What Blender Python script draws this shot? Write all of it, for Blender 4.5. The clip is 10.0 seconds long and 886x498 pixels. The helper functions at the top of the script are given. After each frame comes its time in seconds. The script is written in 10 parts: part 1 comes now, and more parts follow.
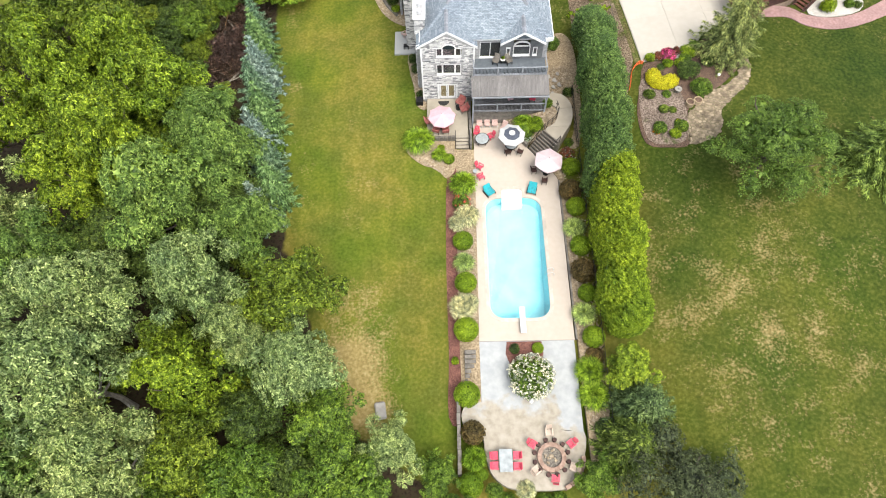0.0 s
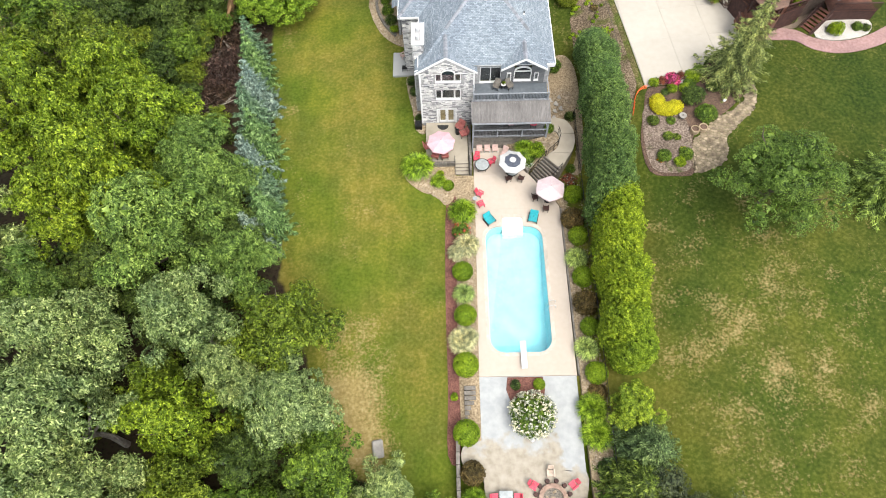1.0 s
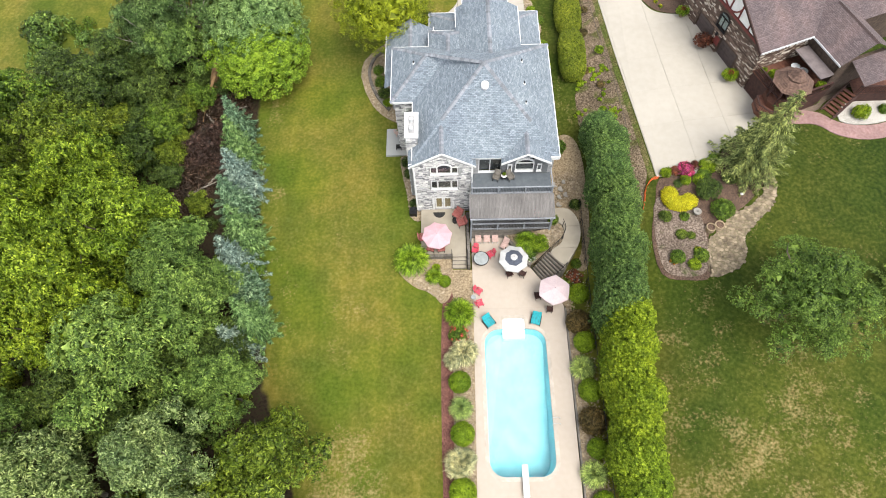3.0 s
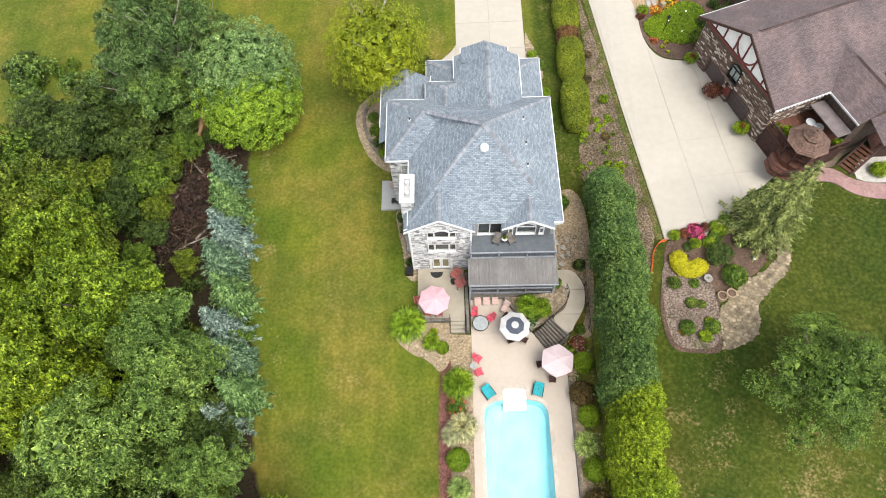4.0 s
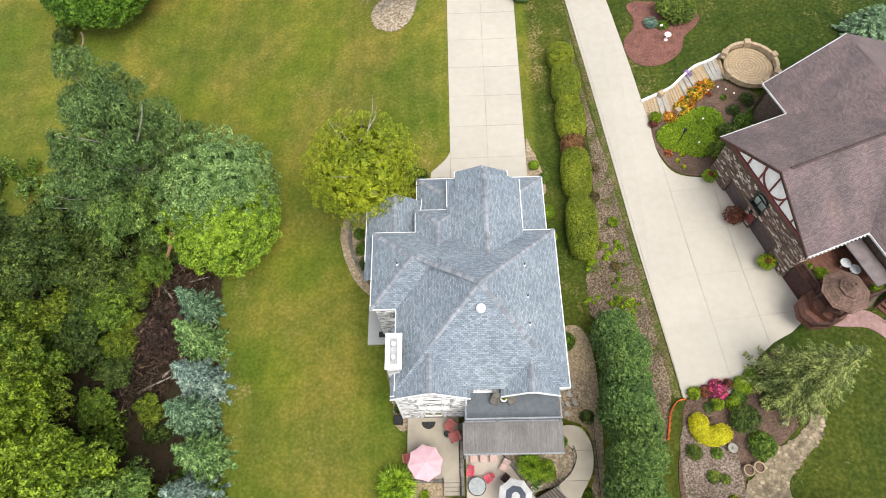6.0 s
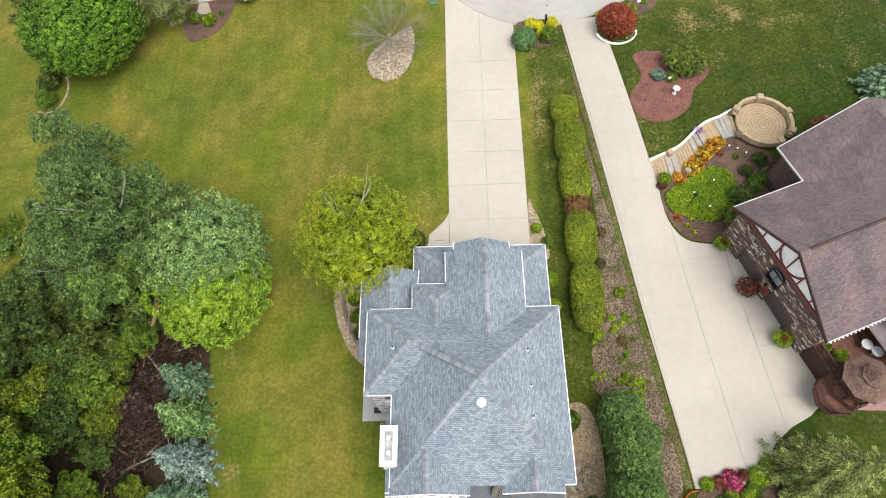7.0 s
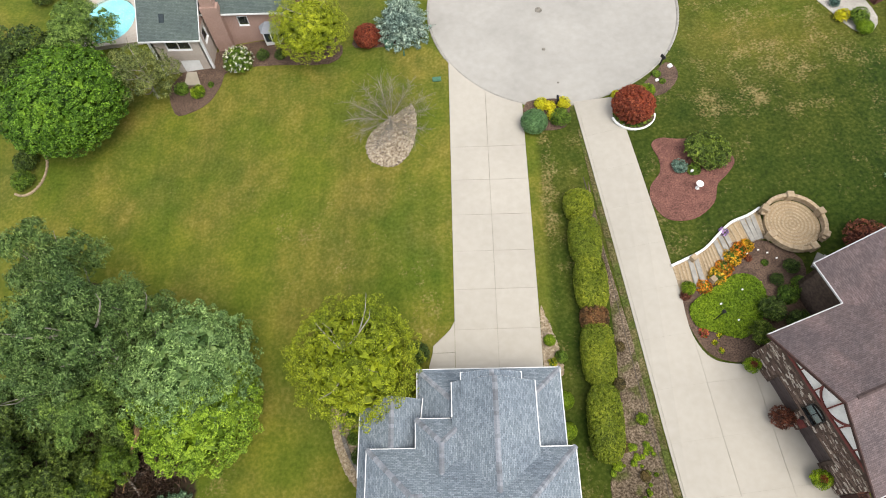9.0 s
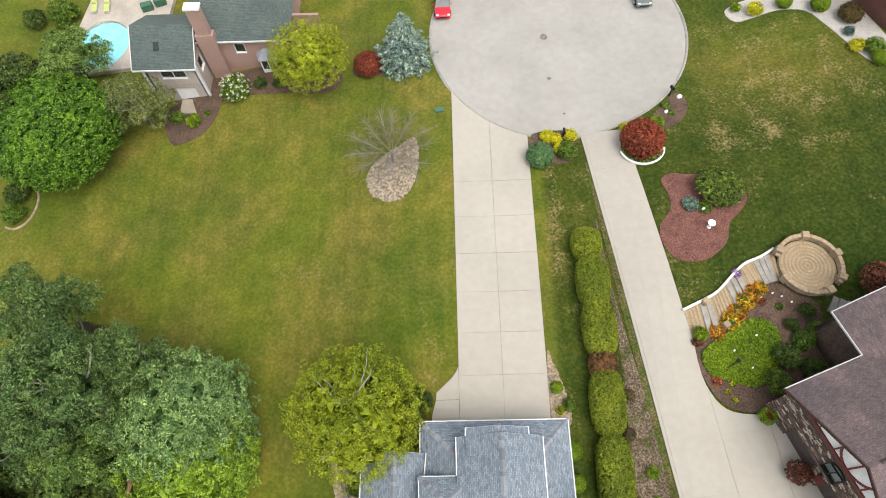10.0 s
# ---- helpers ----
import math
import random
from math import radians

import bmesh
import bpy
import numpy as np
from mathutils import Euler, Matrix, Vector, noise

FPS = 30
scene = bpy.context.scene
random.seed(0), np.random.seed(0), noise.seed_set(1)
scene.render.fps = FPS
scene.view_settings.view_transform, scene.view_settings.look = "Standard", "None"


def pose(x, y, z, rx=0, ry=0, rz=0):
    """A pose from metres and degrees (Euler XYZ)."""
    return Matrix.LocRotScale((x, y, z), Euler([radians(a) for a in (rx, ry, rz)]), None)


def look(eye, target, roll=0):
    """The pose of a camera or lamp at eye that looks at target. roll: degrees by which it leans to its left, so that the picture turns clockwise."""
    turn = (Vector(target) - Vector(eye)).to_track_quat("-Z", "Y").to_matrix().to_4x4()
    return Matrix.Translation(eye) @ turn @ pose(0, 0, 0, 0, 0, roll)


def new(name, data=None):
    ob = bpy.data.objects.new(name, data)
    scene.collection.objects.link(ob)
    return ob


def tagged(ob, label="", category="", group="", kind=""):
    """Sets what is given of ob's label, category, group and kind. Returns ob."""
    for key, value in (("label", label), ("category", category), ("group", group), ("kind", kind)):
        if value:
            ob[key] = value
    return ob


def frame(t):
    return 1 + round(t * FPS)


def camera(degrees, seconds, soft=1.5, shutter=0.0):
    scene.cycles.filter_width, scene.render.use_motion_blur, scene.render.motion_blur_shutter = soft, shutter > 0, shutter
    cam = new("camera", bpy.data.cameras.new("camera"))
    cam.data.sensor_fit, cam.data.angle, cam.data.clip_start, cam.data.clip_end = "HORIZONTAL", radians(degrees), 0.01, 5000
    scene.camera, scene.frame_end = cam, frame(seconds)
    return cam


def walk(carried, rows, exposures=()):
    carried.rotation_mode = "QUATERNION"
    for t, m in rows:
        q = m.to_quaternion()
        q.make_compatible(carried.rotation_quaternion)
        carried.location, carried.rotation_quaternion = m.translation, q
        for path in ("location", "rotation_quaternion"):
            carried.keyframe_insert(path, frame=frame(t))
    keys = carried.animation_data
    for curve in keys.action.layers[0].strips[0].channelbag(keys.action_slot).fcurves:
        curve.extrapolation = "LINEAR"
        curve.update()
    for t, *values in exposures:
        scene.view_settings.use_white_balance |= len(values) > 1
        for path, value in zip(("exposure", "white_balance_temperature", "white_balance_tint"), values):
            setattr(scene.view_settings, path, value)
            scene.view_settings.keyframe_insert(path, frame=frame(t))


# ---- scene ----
cam = camera(71.8, 10.0, 1.0)
METRES, EYE, TILT, LEAN, TURN = 56.27, 48.0, 0.0, 0.0, 1.4
ROWS = [
    (0.0, 0.0, 0.0, 0.0, -2.09, -63.57, 1.04),
    (0.5, 0.0013, 0.0267, 0.0007, -2.09, -63.61, 1.01),
    (1.0, 0.0035, 0.0581, 0.0024, -2.08, -63.66, 1.03),
    (1.5, 0.0074, 0.0975, 0.005, -2.07, -63.77, 1.08),
    (2.0, 0.0133, 0.1426, 0.0067, -2.02, -63.76, 1.16),
    (2.5, 0.0165, 0.1907, 0.0085, -2.02, -63.71, 1.15),
    (4.0, 0.0274, 0.3629, 0.0152, -2.08, -64.01, 1.16),
    (4.5, 0.0324, 0.4238, 0.0167, -2.1, -64.1, 1.17),
    (5.0, 0.0365, 0.4891, 0.0193, -2.16, -64.25, 1.14),
    (5.5, 0.0418, 0.552, 0.0204, -2.18, -64.3, 1.13),
    (7.0, 0.0549, 0.7322, 0.0262, -2.19, -64.28, 1.18),
    (7.5, 0.0553, 0.7883, 0.0283, -2.21, -64.3, 1.16),
    (8.0, 0.0553, 0.8377, 0.0298, -2.23, -64.29, 1.14),
    (8.5, 0.0543, 0.8829, 0.0311, -2.25, -64.33, 1.13),
    (9.0, 0.053, 0.9234, 0.0318, -2.26, -64.39, 1.11),
    (9.5, 0.052, 0.9599, 0.0323, -2.29, -64.48, 1.12),
    (10.0, 0.0503, 0.9971, 0.0325, -2.3, -64.54, 1.1),
]
EXPOSURES = [(0.0, 1.89), (2.5, 1.76), (5.0, 1.67), (7.0, 1.54), (10.0, 1.37)]
walk(cam, [(t, pose(0, 0, EYE, TILT, LEAN, TURN) @ pose(METRES * x, METRES * y, METRES * z, 90 + pitch, roll, yaw)) for t, x, y, z, yaw, pitch, roll in ROWS], EXPOSURES)

# ---- world, sun, exposure ----
world = bpy.data.worlds.new("world")
scene.world = world
world.use_nodes = True
wn, wl = world.node_tree.nodes, world.node_tree.links
sky = wn.new("ShaderNodeTexSky")
sky.sky_type, sky.sun_disc = "NISHITA", False
sky.sun_elevation, sky.sun_rotation = radians(64), radians(143)
haze = wn.new("ShaderNodeHueSaturation")
haze.inputs["Saturation"].default_value = 0.22
wl.new(sky.outputs[0], haze.inputs["Color"])
wl.new(haze.outputs[0], wn["Background"].inputs["Color"])
wn["Background"].inputs["Strength"].default_value = 0.135
sun = new("sun", bpy.data.lights.new("sun", "SUN"))
sun.data.energy, sun.data.angle, sun.data.color = 1.5, radians(36), (1.0, 0.94, 0.84)
# a veiled sun to the south-east
sun.matrix_basis = look((15, -20, 52), (0, 0, 0))


# ---- materials ----
def nodes_of(name):
    m = bpy.data.materials.new(name)
    m.use_nodes = True
    nt = m.node_tree
    return m, nt.nodes, nt.links, nt.nodes["Principled BSDF"]


def ramp_of(n, l, source, stops):
    r = n.new("ShaderNodeValToRGB")
    while len(r.color_ramp.elements) < len(stops):
        r.color_ramp.elements.new(0.5)
    for e, (p, c) in zip(r.color_ramp.elements, stops):
        e.position, e.color = p, (*c, 1)
    l.new(source, r.inputs[0])
    return r.outputs[0]


def noise_of(n, l, scale, detail=4.0, vec=None, stretch=None):
    t = n.new("ShaderNodeTexNoise")
    t.inputs["Scale"].default_value, t.inputs["Detail"].default_value = scale, detail
    if vec is None:
        vec = n.new("ShaderNodeNewGeometry").outputs["Position"]
    if stretch:
        mp = n.new("ShaderNodeMapping")
        mp.inputs["Scale"].default_value = stretch
        l.new(vec, mp.inputs[0])
        vec = mp.outputs[0]
    l.new(vec, t.inputs["Vector"])
    return t.outputs["Fac"]


def mixed(n, l, mode, fac, a, b):
    x = n.new("ShaderNodeMix")
    x.data_type, x.blend_type = "RGBA", mode
    for value, socket in ((fac, x.inputs[0]), (a, x.inputs[6]), (b, x.inputs[7])):
        if isinstance(value, bpy.types.NodeSocket):
            l.new(value, socket)
        else:
            socket.default_value = value if isinstance(value, float) else (*value, 1)
    return x.outputs[2]


def bumped(n, l, bsdf, height, strength, dist):
    b = n.new("ShaderNodeBump")
    b.inputs["Strength"].default_value, b.inputs["Distance"].default_value = strength, dist
    l.new(height, b.inputs["Height"])
    l.new(b.outputs[0], bsdf.inputs["Normal"])


def surface(name, a, b, scale=6.0, rough=0.8, bump=0.3, dist=0.01, wear=0.25, wear_scale=0.5, metal=0.0, each=0.0, stretch=None):
    """Two tones of grain, broad stains on top, relief; each: how much pieces differ from one another."""
    m, n, l, p = nodes_of(name)
    f = noise_of(n, l, scale, 6, stretch=stretch)
    col = ramp_of(n, l, f, [(0.3, a), (0.7, b)])
    broad = ramp_of(n, l, noise_of(n, l, wear_scale, 5), [(0.32, (1 - wear,) * 3), (0.62, (1.0,) * 3)])
    col = mixed(n, l, "MULTIPLY", 1.0, col, broad)
    if each:
        oi = n.new("ShaderNodeObjectInfo")
        col = mixed(n, l, "MULTIPLY", 1.0, col, ramp_of(n, l, oi.outputs["Random"], [(0, (1 - each,) * 3), (1, (1.0,) * 3)]))
    l.new(col, p.inputs["Base Color"])
    p.inputs["Roughness"].default_value, p.inputs["Metallic"].default_value = rough, metal
    p.inputs["Specular IOR Level"].default_value = 0.3
    if bump:
        bumped(n, l, p, f, bump, dist)
    return m


def foliage(name, dark, mid, light, patch=0.35, glow=0.2, rough=0.5, gain=1.0, sheen=0.16, mottle=1.0, grain=2.6):
    """Leaves: each its own tone, boughs and sprays lighter or darker with gap shade painted in, light passing through.
    """
    m, n, l, p = nodes_of(name)
    g = n.new("ShaderNodeNewGeometry")
    dark, mid, light = [tuple(min(v * k * gain, 0.8) for v in c) for k, c in ((0.45, dark), (0.88, mid), (1.12, light))]
    col = ramp_of(n, l, g.outputs["Random Per Island"], [(0.0, dark), (0.5, mid), (1.0, light)])
    f = noise_of(n, l, patch, 3)
    col = mixed(n, l, "MULTIPLY", 1.0, col, ramp_of(n, l, f, [(0.3, (0.68, 0.74, 0.72)), (0.7, (1.25, 1.2, 1.05))]))
    # spray-sized mottling paints lit tips and shaded gaps into the leaf colour
    spray = noise_of(n, l, grain, 4)
    col = mixed(n, l, "MULTIPLY", mottle, col, ramp_of(n, l, spray, [(0.36, (0.40, 0.46, 0.46)), (0.64, (1.48, 1.42, 1.36))]))
    oi = n.new("ShaderNodeObjectInfo")
    col = mixed(n, l, "MULTIPLY", 1.0, col, ramp_of(n, l, oi.outputs["Random"], [(0, (0.86, 0.9, 0.9)), (1, (1.12, 1.08, 1.0))]))
    l.new(col, p.inputs["Base Color"])
    p.inputs["Roughness"].default_value, p.inputs["Specular IOR Level"].default_value = rough, sheen
    tr = n.new("ShaderNodeBsdfTranslucent")
    l.new(col, tr.inputs["Color"])
    mx = n.new("ShaderNodeMixShader")
    mx.inputs[0].default_value = glow
    l.new(p.outputs[0], mx.inputs[1])
    l.new(tr.outputs[0], mx.inputs[2])
    l.new(mx.outputs[0], n["Material Output"].inputs["Surface"])
    return m


def ledge_stone(name, tones):
    """Split ledge stones, each of its own tone."""
    m, n, l, p = nodes_of(name)
    a = n.new("ShaderNodeMath")
    a.operation = "ADD"
    l.new(n.new("ShaderNodeNewGeometry").outputs["Random Per Island"], a.inputs[0])
    l.new(n.new("ShaderNodeObjectInfo").outputs["Random"], a.inputs[1])
    b = n.new("ShaderNodeMath")
    b.operation = "FRACT"
    l.new(a.outputs[0], b.inputs[0])
    col = ramp_of(n, l, b.outputs[0], tones)
    f = noise_of(n, l, 3.0, 6)
    col = mixed(n, l, "MULTIPLY", 1.0, col, ramp_of(n, l, f, [(0.35, (0.72, 0.72, 0.74)), (0.65, (1.06, 1.06, 1.05))]))
    l.new(col, p.inputs["Base Color"])
    p.inputs["Roughness"].default_value = 0.85
    bumped(n, l, p, f, 0.5, 0.02)
    return m


def shingle(name, a, b, c, faded=0.0):
    """Laminated shingles in courses up the slope, by the roof's own metres."""
    m, n, l, p = nodes_of(name)
    uv = n.new("ShaderNodeUVMap").outputs[0]
    bt = n.new("ShaderNodeTexBrick")
    bt.inputs["Scale"].default_value = 1.0
    bt.inputs["Brick Width"].default_value, bt.inputs["Row Height"].default_value = 0.31, 0.145
    bt.inputs["Mortar Size"].default_value, bt.inputs["Mortar Smooth"].default_value = 0.012, 0.3
    bt.inputs["Color1"].default_value, bt.inputs["Color2"].default_value = (*a, 1), (*b, 1)
    bt.inputs["Mortar"].default_value = (*c, 1)
    l.new(uv, bt.inputs["Vector"])
    fine = ramp_of(n, l, noise_of(n, l, 3.5, 5, uv, (1.6, 5.0, 1.0)), [(0.36, (0.76, 0.77, 0.79)), (0.64, (1.15, 1.15, 1.14))])
    broad = ramp_of(n, l, noise_of(n, l, 0.35, 5), [(0.3, (0.84, 0.85, 0.88)), (0.7, (1.1, 1.09, 1.06))])
    col = mixed(n, l, "MULTIPLY", 1.0, bt.outputs["Color"], fine)
    col = mixed(n, l, "MULTIPLY", 1.0, col, broad)
    if faded:
        streak = ramp_of(n, l, noise_of(n, l, 0.55, 6, uv, (0.8, 0.35, 1.0)), [(0.36, (0.72, 0.74, 0.78)), (0.5, (0.95, 0.95, 0.96)), (0.66, (1.32, 1.24, 1.22))])
        col = mixed(n, l, "MULTIPLY", faded, col, streak)
    l.new(col, p.inputs["Base Color"])
    p.inputs["Roughness"].default_value = 0.9
    bumped(n, l, p, bt.outputs["Fac"], 0.5, -0.012)
    return m


def glass(name, tint=(0.9, 0.95, 0.95)):
    m, n, l, p = nodes_of(name)
    p.inputs["Base Color"].default_value = (*tint, 1)
    p.inputs["Roughness"].default_value, p.inputs["IOR"].default_value = 0.03, 1.45
    p.inputs["Transmission Weight"].default_value = 1.0
    return m


LAWN = None


def lawn_material():
    """One turf over the whole ground; the cover attribute says how dry, how bare or how deep green it is."""
    m, n, l, p = nodes_of("turf")
    at = n.new("ShaderNodeAttribute")
    at.attribute_name = "cover"
    sep = n.new("ShaderNodeSeparateColor")
    l.new(at.outputs["Color"], sep.inputs[0])
    fine = noise_of(n, l, 3.4, 14)
    mid = noise_of(n, l, 0.5, 8)
    wide = noise_of(n, l, 0.11, 4)
    streak = noise_of(n, l, 1.0, 4, stretch=(1.1, 0.07, 1.0))
    lush = ramp_of(n, l, fine, [(0.32, (0.056, 0.076, 0.0066)), (0.52, (0.077, 0.096, 0.0092)), (0.72, (0.104, 0.115, 0.016))])
    worn = ramp_of(n, l, fine, [(0.32, (0.080, 0.082, 0.0115)), (0.52, (0.108, 0.101, 0.0175)), (0.72, (0.152, 0.134, 0.0350))])
    patchy = ramp_of(n, l, noise_of(n, l, 0.16, 11), [(0.36, (0, 0, 0)), (0.66, (1, 1, 1))])
    base = mixed(n, l, "MIX", patchy, lush, worn)
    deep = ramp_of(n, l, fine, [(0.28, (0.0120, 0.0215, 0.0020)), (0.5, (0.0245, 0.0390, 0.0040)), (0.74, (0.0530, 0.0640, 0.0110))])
    straw = ramp_of(n, l, fine, [(0.32, (0.185, 0.130, 0.050)), (0.52, (0.235, 0.172, 0.076)), (0.72, (0.315, 0.245, 0.128))])
    soil = ramp_of(n, l, fine, [(0.3, (0.0119, 0.00924, 0.00594)), (0.5, (0.033, 0.0224, 0.0132)), (0.72, (0.0198, 0.0277, 0.00792))])
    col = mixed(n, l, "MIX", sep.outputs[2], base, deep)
    col = mixed(n, l, "MULTIPLY", 1.0, col, ramp_of(n, l, mid, [(0.32, (0.78, 0.86, 0.78)), (0.68, (1.19, 1.11, 1.14))]))
    col = mixed(n, l, "MULTIPLY", 1.0, col, ramp_of(n, l, wide, [(0.35, (0.72, 0.85, 0.76)), (0.65, (1.20, 1.10, 1.14))]))
    col = mixed(n, l, "MULTIPLY", 1.0, col, ramp_of(n, l, streak, [(0.36, (0.92, 0.94, 0.92)), (0.64, (1.08, 1.06, 1.07))]))

    def spread(channel, width, texture, low=-0.12, high=0.16, most=1.0):
        a = n.new("ShaderNodeMath")
        a.operation = "MULTIPLY_ADD"
        l.new(texture, a.inputs[0])
        a.inputs[1].default_value = width
        b = n.new("ShaderNodeMath")
        b.operation = "ADD"
        l.new(channel, a.inputs[2])
        l.new(a.outputs[0], b.inputs[0])
        b.inputs[1].default_value = -0.5 * width - 0.5
        c = n.new("ShaderNodeMapRange")
        c.inputs[1].default_value, c.inputs[2].default_value = low, high
        c.inputs[4].default_value = most
        l.new(b.outputs[0], c.inputs[0])
        return c.outputs[0]
    fleck = n.new("ShaderNodeMath")
    fleck.operation = "MULTIPLY_ADD"
    l.new(noise_of(n, l, 4.6, 12), fleck.inputs[0])
    fleck.inputs[1].default_value = 0.52
    gather = n.new("ShaderNodeMath")
    gather.operation = "MULTIPLY"
    l.new(noise_of(n, l, 0.42, 6), gather.inputs[0])
    gather.inputs[1].default_value = 0.52
    l.new(gather.outputs[0], fleck.inputs[2])
    fleck = fleck.outputs[0]
    col = mixed(n, l, "MIX", spread(sep.outputs[0], 2.6, fleck, -0.10, 0.34, 0.72), col, straw)
    col = mixed(n, l, "MIX", spread(sep.outputs[1], 1.2, mid), col, soil)
    l.new(col, p.inputs["Base Color"])
    p.inputs["Roughness"].default_value = 0.95
    p.inputs["Specular IOR Level"].default_value = 0.15
    bumped(n, l, p, fine, 0.35, 0.04)
    return m


LAWN = lawn_material()
CONCRETE = surface("pale_concrete", (0.318, 0.292, 0.250), (0.342, 0.316, 0.274), 1.6, 0.85, 0.0, 0.002, 0.08, 0.14, each=0.03)
CONCRETE_GREY = surface("cool_concrete", (0.275, 0.282, 0.280), (0.298, 0.304, 0.298), 0.9, 0.85, 0.05, 0.002, 0.10, 0.35, each=0.04)
CONCRETE_TAN = surface("stained_concrete", (0.250, 0.220, 0.172), (0.300, 0.268, 0.215), 0.9, 0.85, 0.08, 0.002, 0.16, 0.5, each=0.05)
DECK_CONCRETE = surface("pool_deck_concrete", (0.350, 0.302, 0.252), (0.372, 0.322, 0.272), 2.5, 0.8, 0.06, 0.002, 0.025, 0.4, each=0.03)
ASPHALT = surface("weathered_road_concrete", (0.268, 0.254, 0.232), (0.300, 0.286, 0.262), 1.4, 0.9, 0.05, 0.002, 0.13, 0.16)
KERB = surface("kerb_concrete", (0.225, 0.212, 0.19), (0.30, 0.284, 0.256), 3.0, 0.9, 0.2)
JOINT = surface("joint_filler", (0.275, 0.252, 0.214), (0.305, 0.281, 0.242), 5.0, 0.9, 0.1)
SHINGLE = shingle("grey_shingle", (0.118, 0.144, 0.170), (0.216, 0.250, 0.284), (0.076, 0.092, 0.111))
SHINGLE_CAP = surface("grey_cap_shingle", (0.20, 0.215, 0.245), (0.27, 0.285, 0.315), 8.0, 0.9, 0.3, each=0.4)
SHINGLE_BROWN = shingle("brown_shingle", (0.082, 0.058, 0.058), (0.125, 0.094, 0.093), (0.058, 0.041, 0.041), 0.9)
SHINGLE_GREEN = shingle("green_shingle", (0.0544, 0.0736, 0.0672), (0.0832, 0.106, 0.096), (0.0256, 0.0352, 0.032))
CAP_BROWN = surface("brown_cap_shingle", (0.060, 0.040, 0.037), (0.086, 0.060, 0.056), 8.0, 0.9, 0.3, each=0.2)
GRAVEL_PALE = surface("pale_limestone_gravel", (0.27, 0.25, 0.22), (0.43, 0.41, 0.38), 9.0, 0.9, 0.8, 0.04, 0.2, 1.0)
WHITE = surface("white_trim", (0.56, 0.56, 0.56), (0.64, 0.64, 0.64), 4.0, 0.5, 0.1, 0.002, 0.08, 1.0)
STONE = ledge_stone("pale_ledge_stone", [(0.0, (0.13, 0.13, 0.138)), (0.2, (0.27, 0.27, 0.28)), (0.4, (0.46, 0.455, 0.45)), (1.0, (0.60, 0.592, 0.58))])
STONE_BED = surface("grey_mortar", (0.24, 0.24, 0.245), (0.36, 0.36, 0.36), 4.0, 0.95, 0.5, 0.02, 0.2, 1.0)
STONE_BROWN = ledge_stone("brown_ledge_stone", [(0.0, (0.075, 0.045, 0.033)), (0.55, (0.145, 0.095, 0.070)), (0.72, (0.20, 0.142, 0.108)), (0.80, (0.40, 0.34, 0.275)), (1.0, (0.56, 0.50, 0.42))])
STONE_LIGHT = surface("cream_ledge_stone", (0.269, 0.218, 0.166), (0.384, 0.333, 0.269), 2.0, 0.9, 0.5, 0.02, 0.2, 2.0, each=0.3)
MORTAR_BROWN = surface("brown_mortar", (0.0512, 0.0352, 0.0269), (0.096, 0.0672, 0.0512), 4.0, 0.95, 0.4, 0.02)
GLASS = glass("window_glass")
ROOM = surface("dim_interior", (0.0255, 0.0272, 0.0298), (0.0595, 0.0595, 0.0612), 1.0, 0.8, 0)
CURTAIN = surface("tan_blind", (0.192, 0.141, 0.064), (0.269, 0.205, 0.109), 3.0, 0.8, 0.1)
GREY_BOARD = surface("grey_deck_board", (0.102, 0.102, 0.106), (0.154, 0.154, 0.157), 5.0, 0.75, 0.3, 0.004, 0.3, 0.8, each=0.12)
GREY_PAINT = surface("grey_painted_wood", (0.175, 0.188, 0.208), (0.24, 0.254, 0.275), 5.0, 0.6, 0.2, 0.003, 0.2, 1.0)
PERGOLA = surface("weathered_grey_slat", (0.128, 0.12, 0.117), (0.185, 0.175, 0.168), 5.0, 0.85, 0.3, 0.004, 0.25, 0.6, each=0.15, stretch=(4, 0.5, 0.5))
SIDING = surface("grey_siding", (0.109, 0.115, 0.122), (0.154, 0.16, 0.166), 3.0, 0.7, 0.2)
BALCONY = surface("slate_balcony_floor", (0.0736, 0.0864, 0.0992), (0.0992, 0.112, 0.125), 3.0, 0.6, 0.2, 0.003, 0.15, 0.8)
REDWOOD = surface("reddish_deck_board", (0.0896, 0.0352, 0.0224), (0.15, 0.064, 0.0416), 4.0, 0.7, 0.3, 0.004, 0.25, 1.0, each=0.25)
BROWN_WOOD = surface("dark_brown_timber", (0.032, 0.0141, 0.0115), (0.0704, 0.032, 0.0256), 4.0, 0.7, 0.3, 0.004, 0.3, 1.0, each=0.2)
CEDAR = surface("weathered_cedar_shingle", (0.0832, 0.048, 0.0352), (0.173, 0.106, 0.08), 5.0, 0.85, 0.4, 0.01, 0.3, 1.0, each=0.4)
TIMBER_GREY = surface("weathered_landscape_timber", (0.128, 0.115, 0.0992), (0.211, 0.192, 0.166), 5.0, 0.9, 0.4, 0.01, 0.35, 1.5, each=0.25)
DARK_METAL = surface("dark_metal", (0.0128, 0.0128, 0.0141), (0.032, 0.032, 0.0333), 6.0, 0.45, 0.1, 0.002, 0.2, 2.0, metal=0.6)
WHITE_METAL = surface("pale_metal", (0.384, 0.39, 0.397), (0.461, 0.467, 0.474), 6.0, 0.4, 0.05, 0.001, 0.1, 2.0)
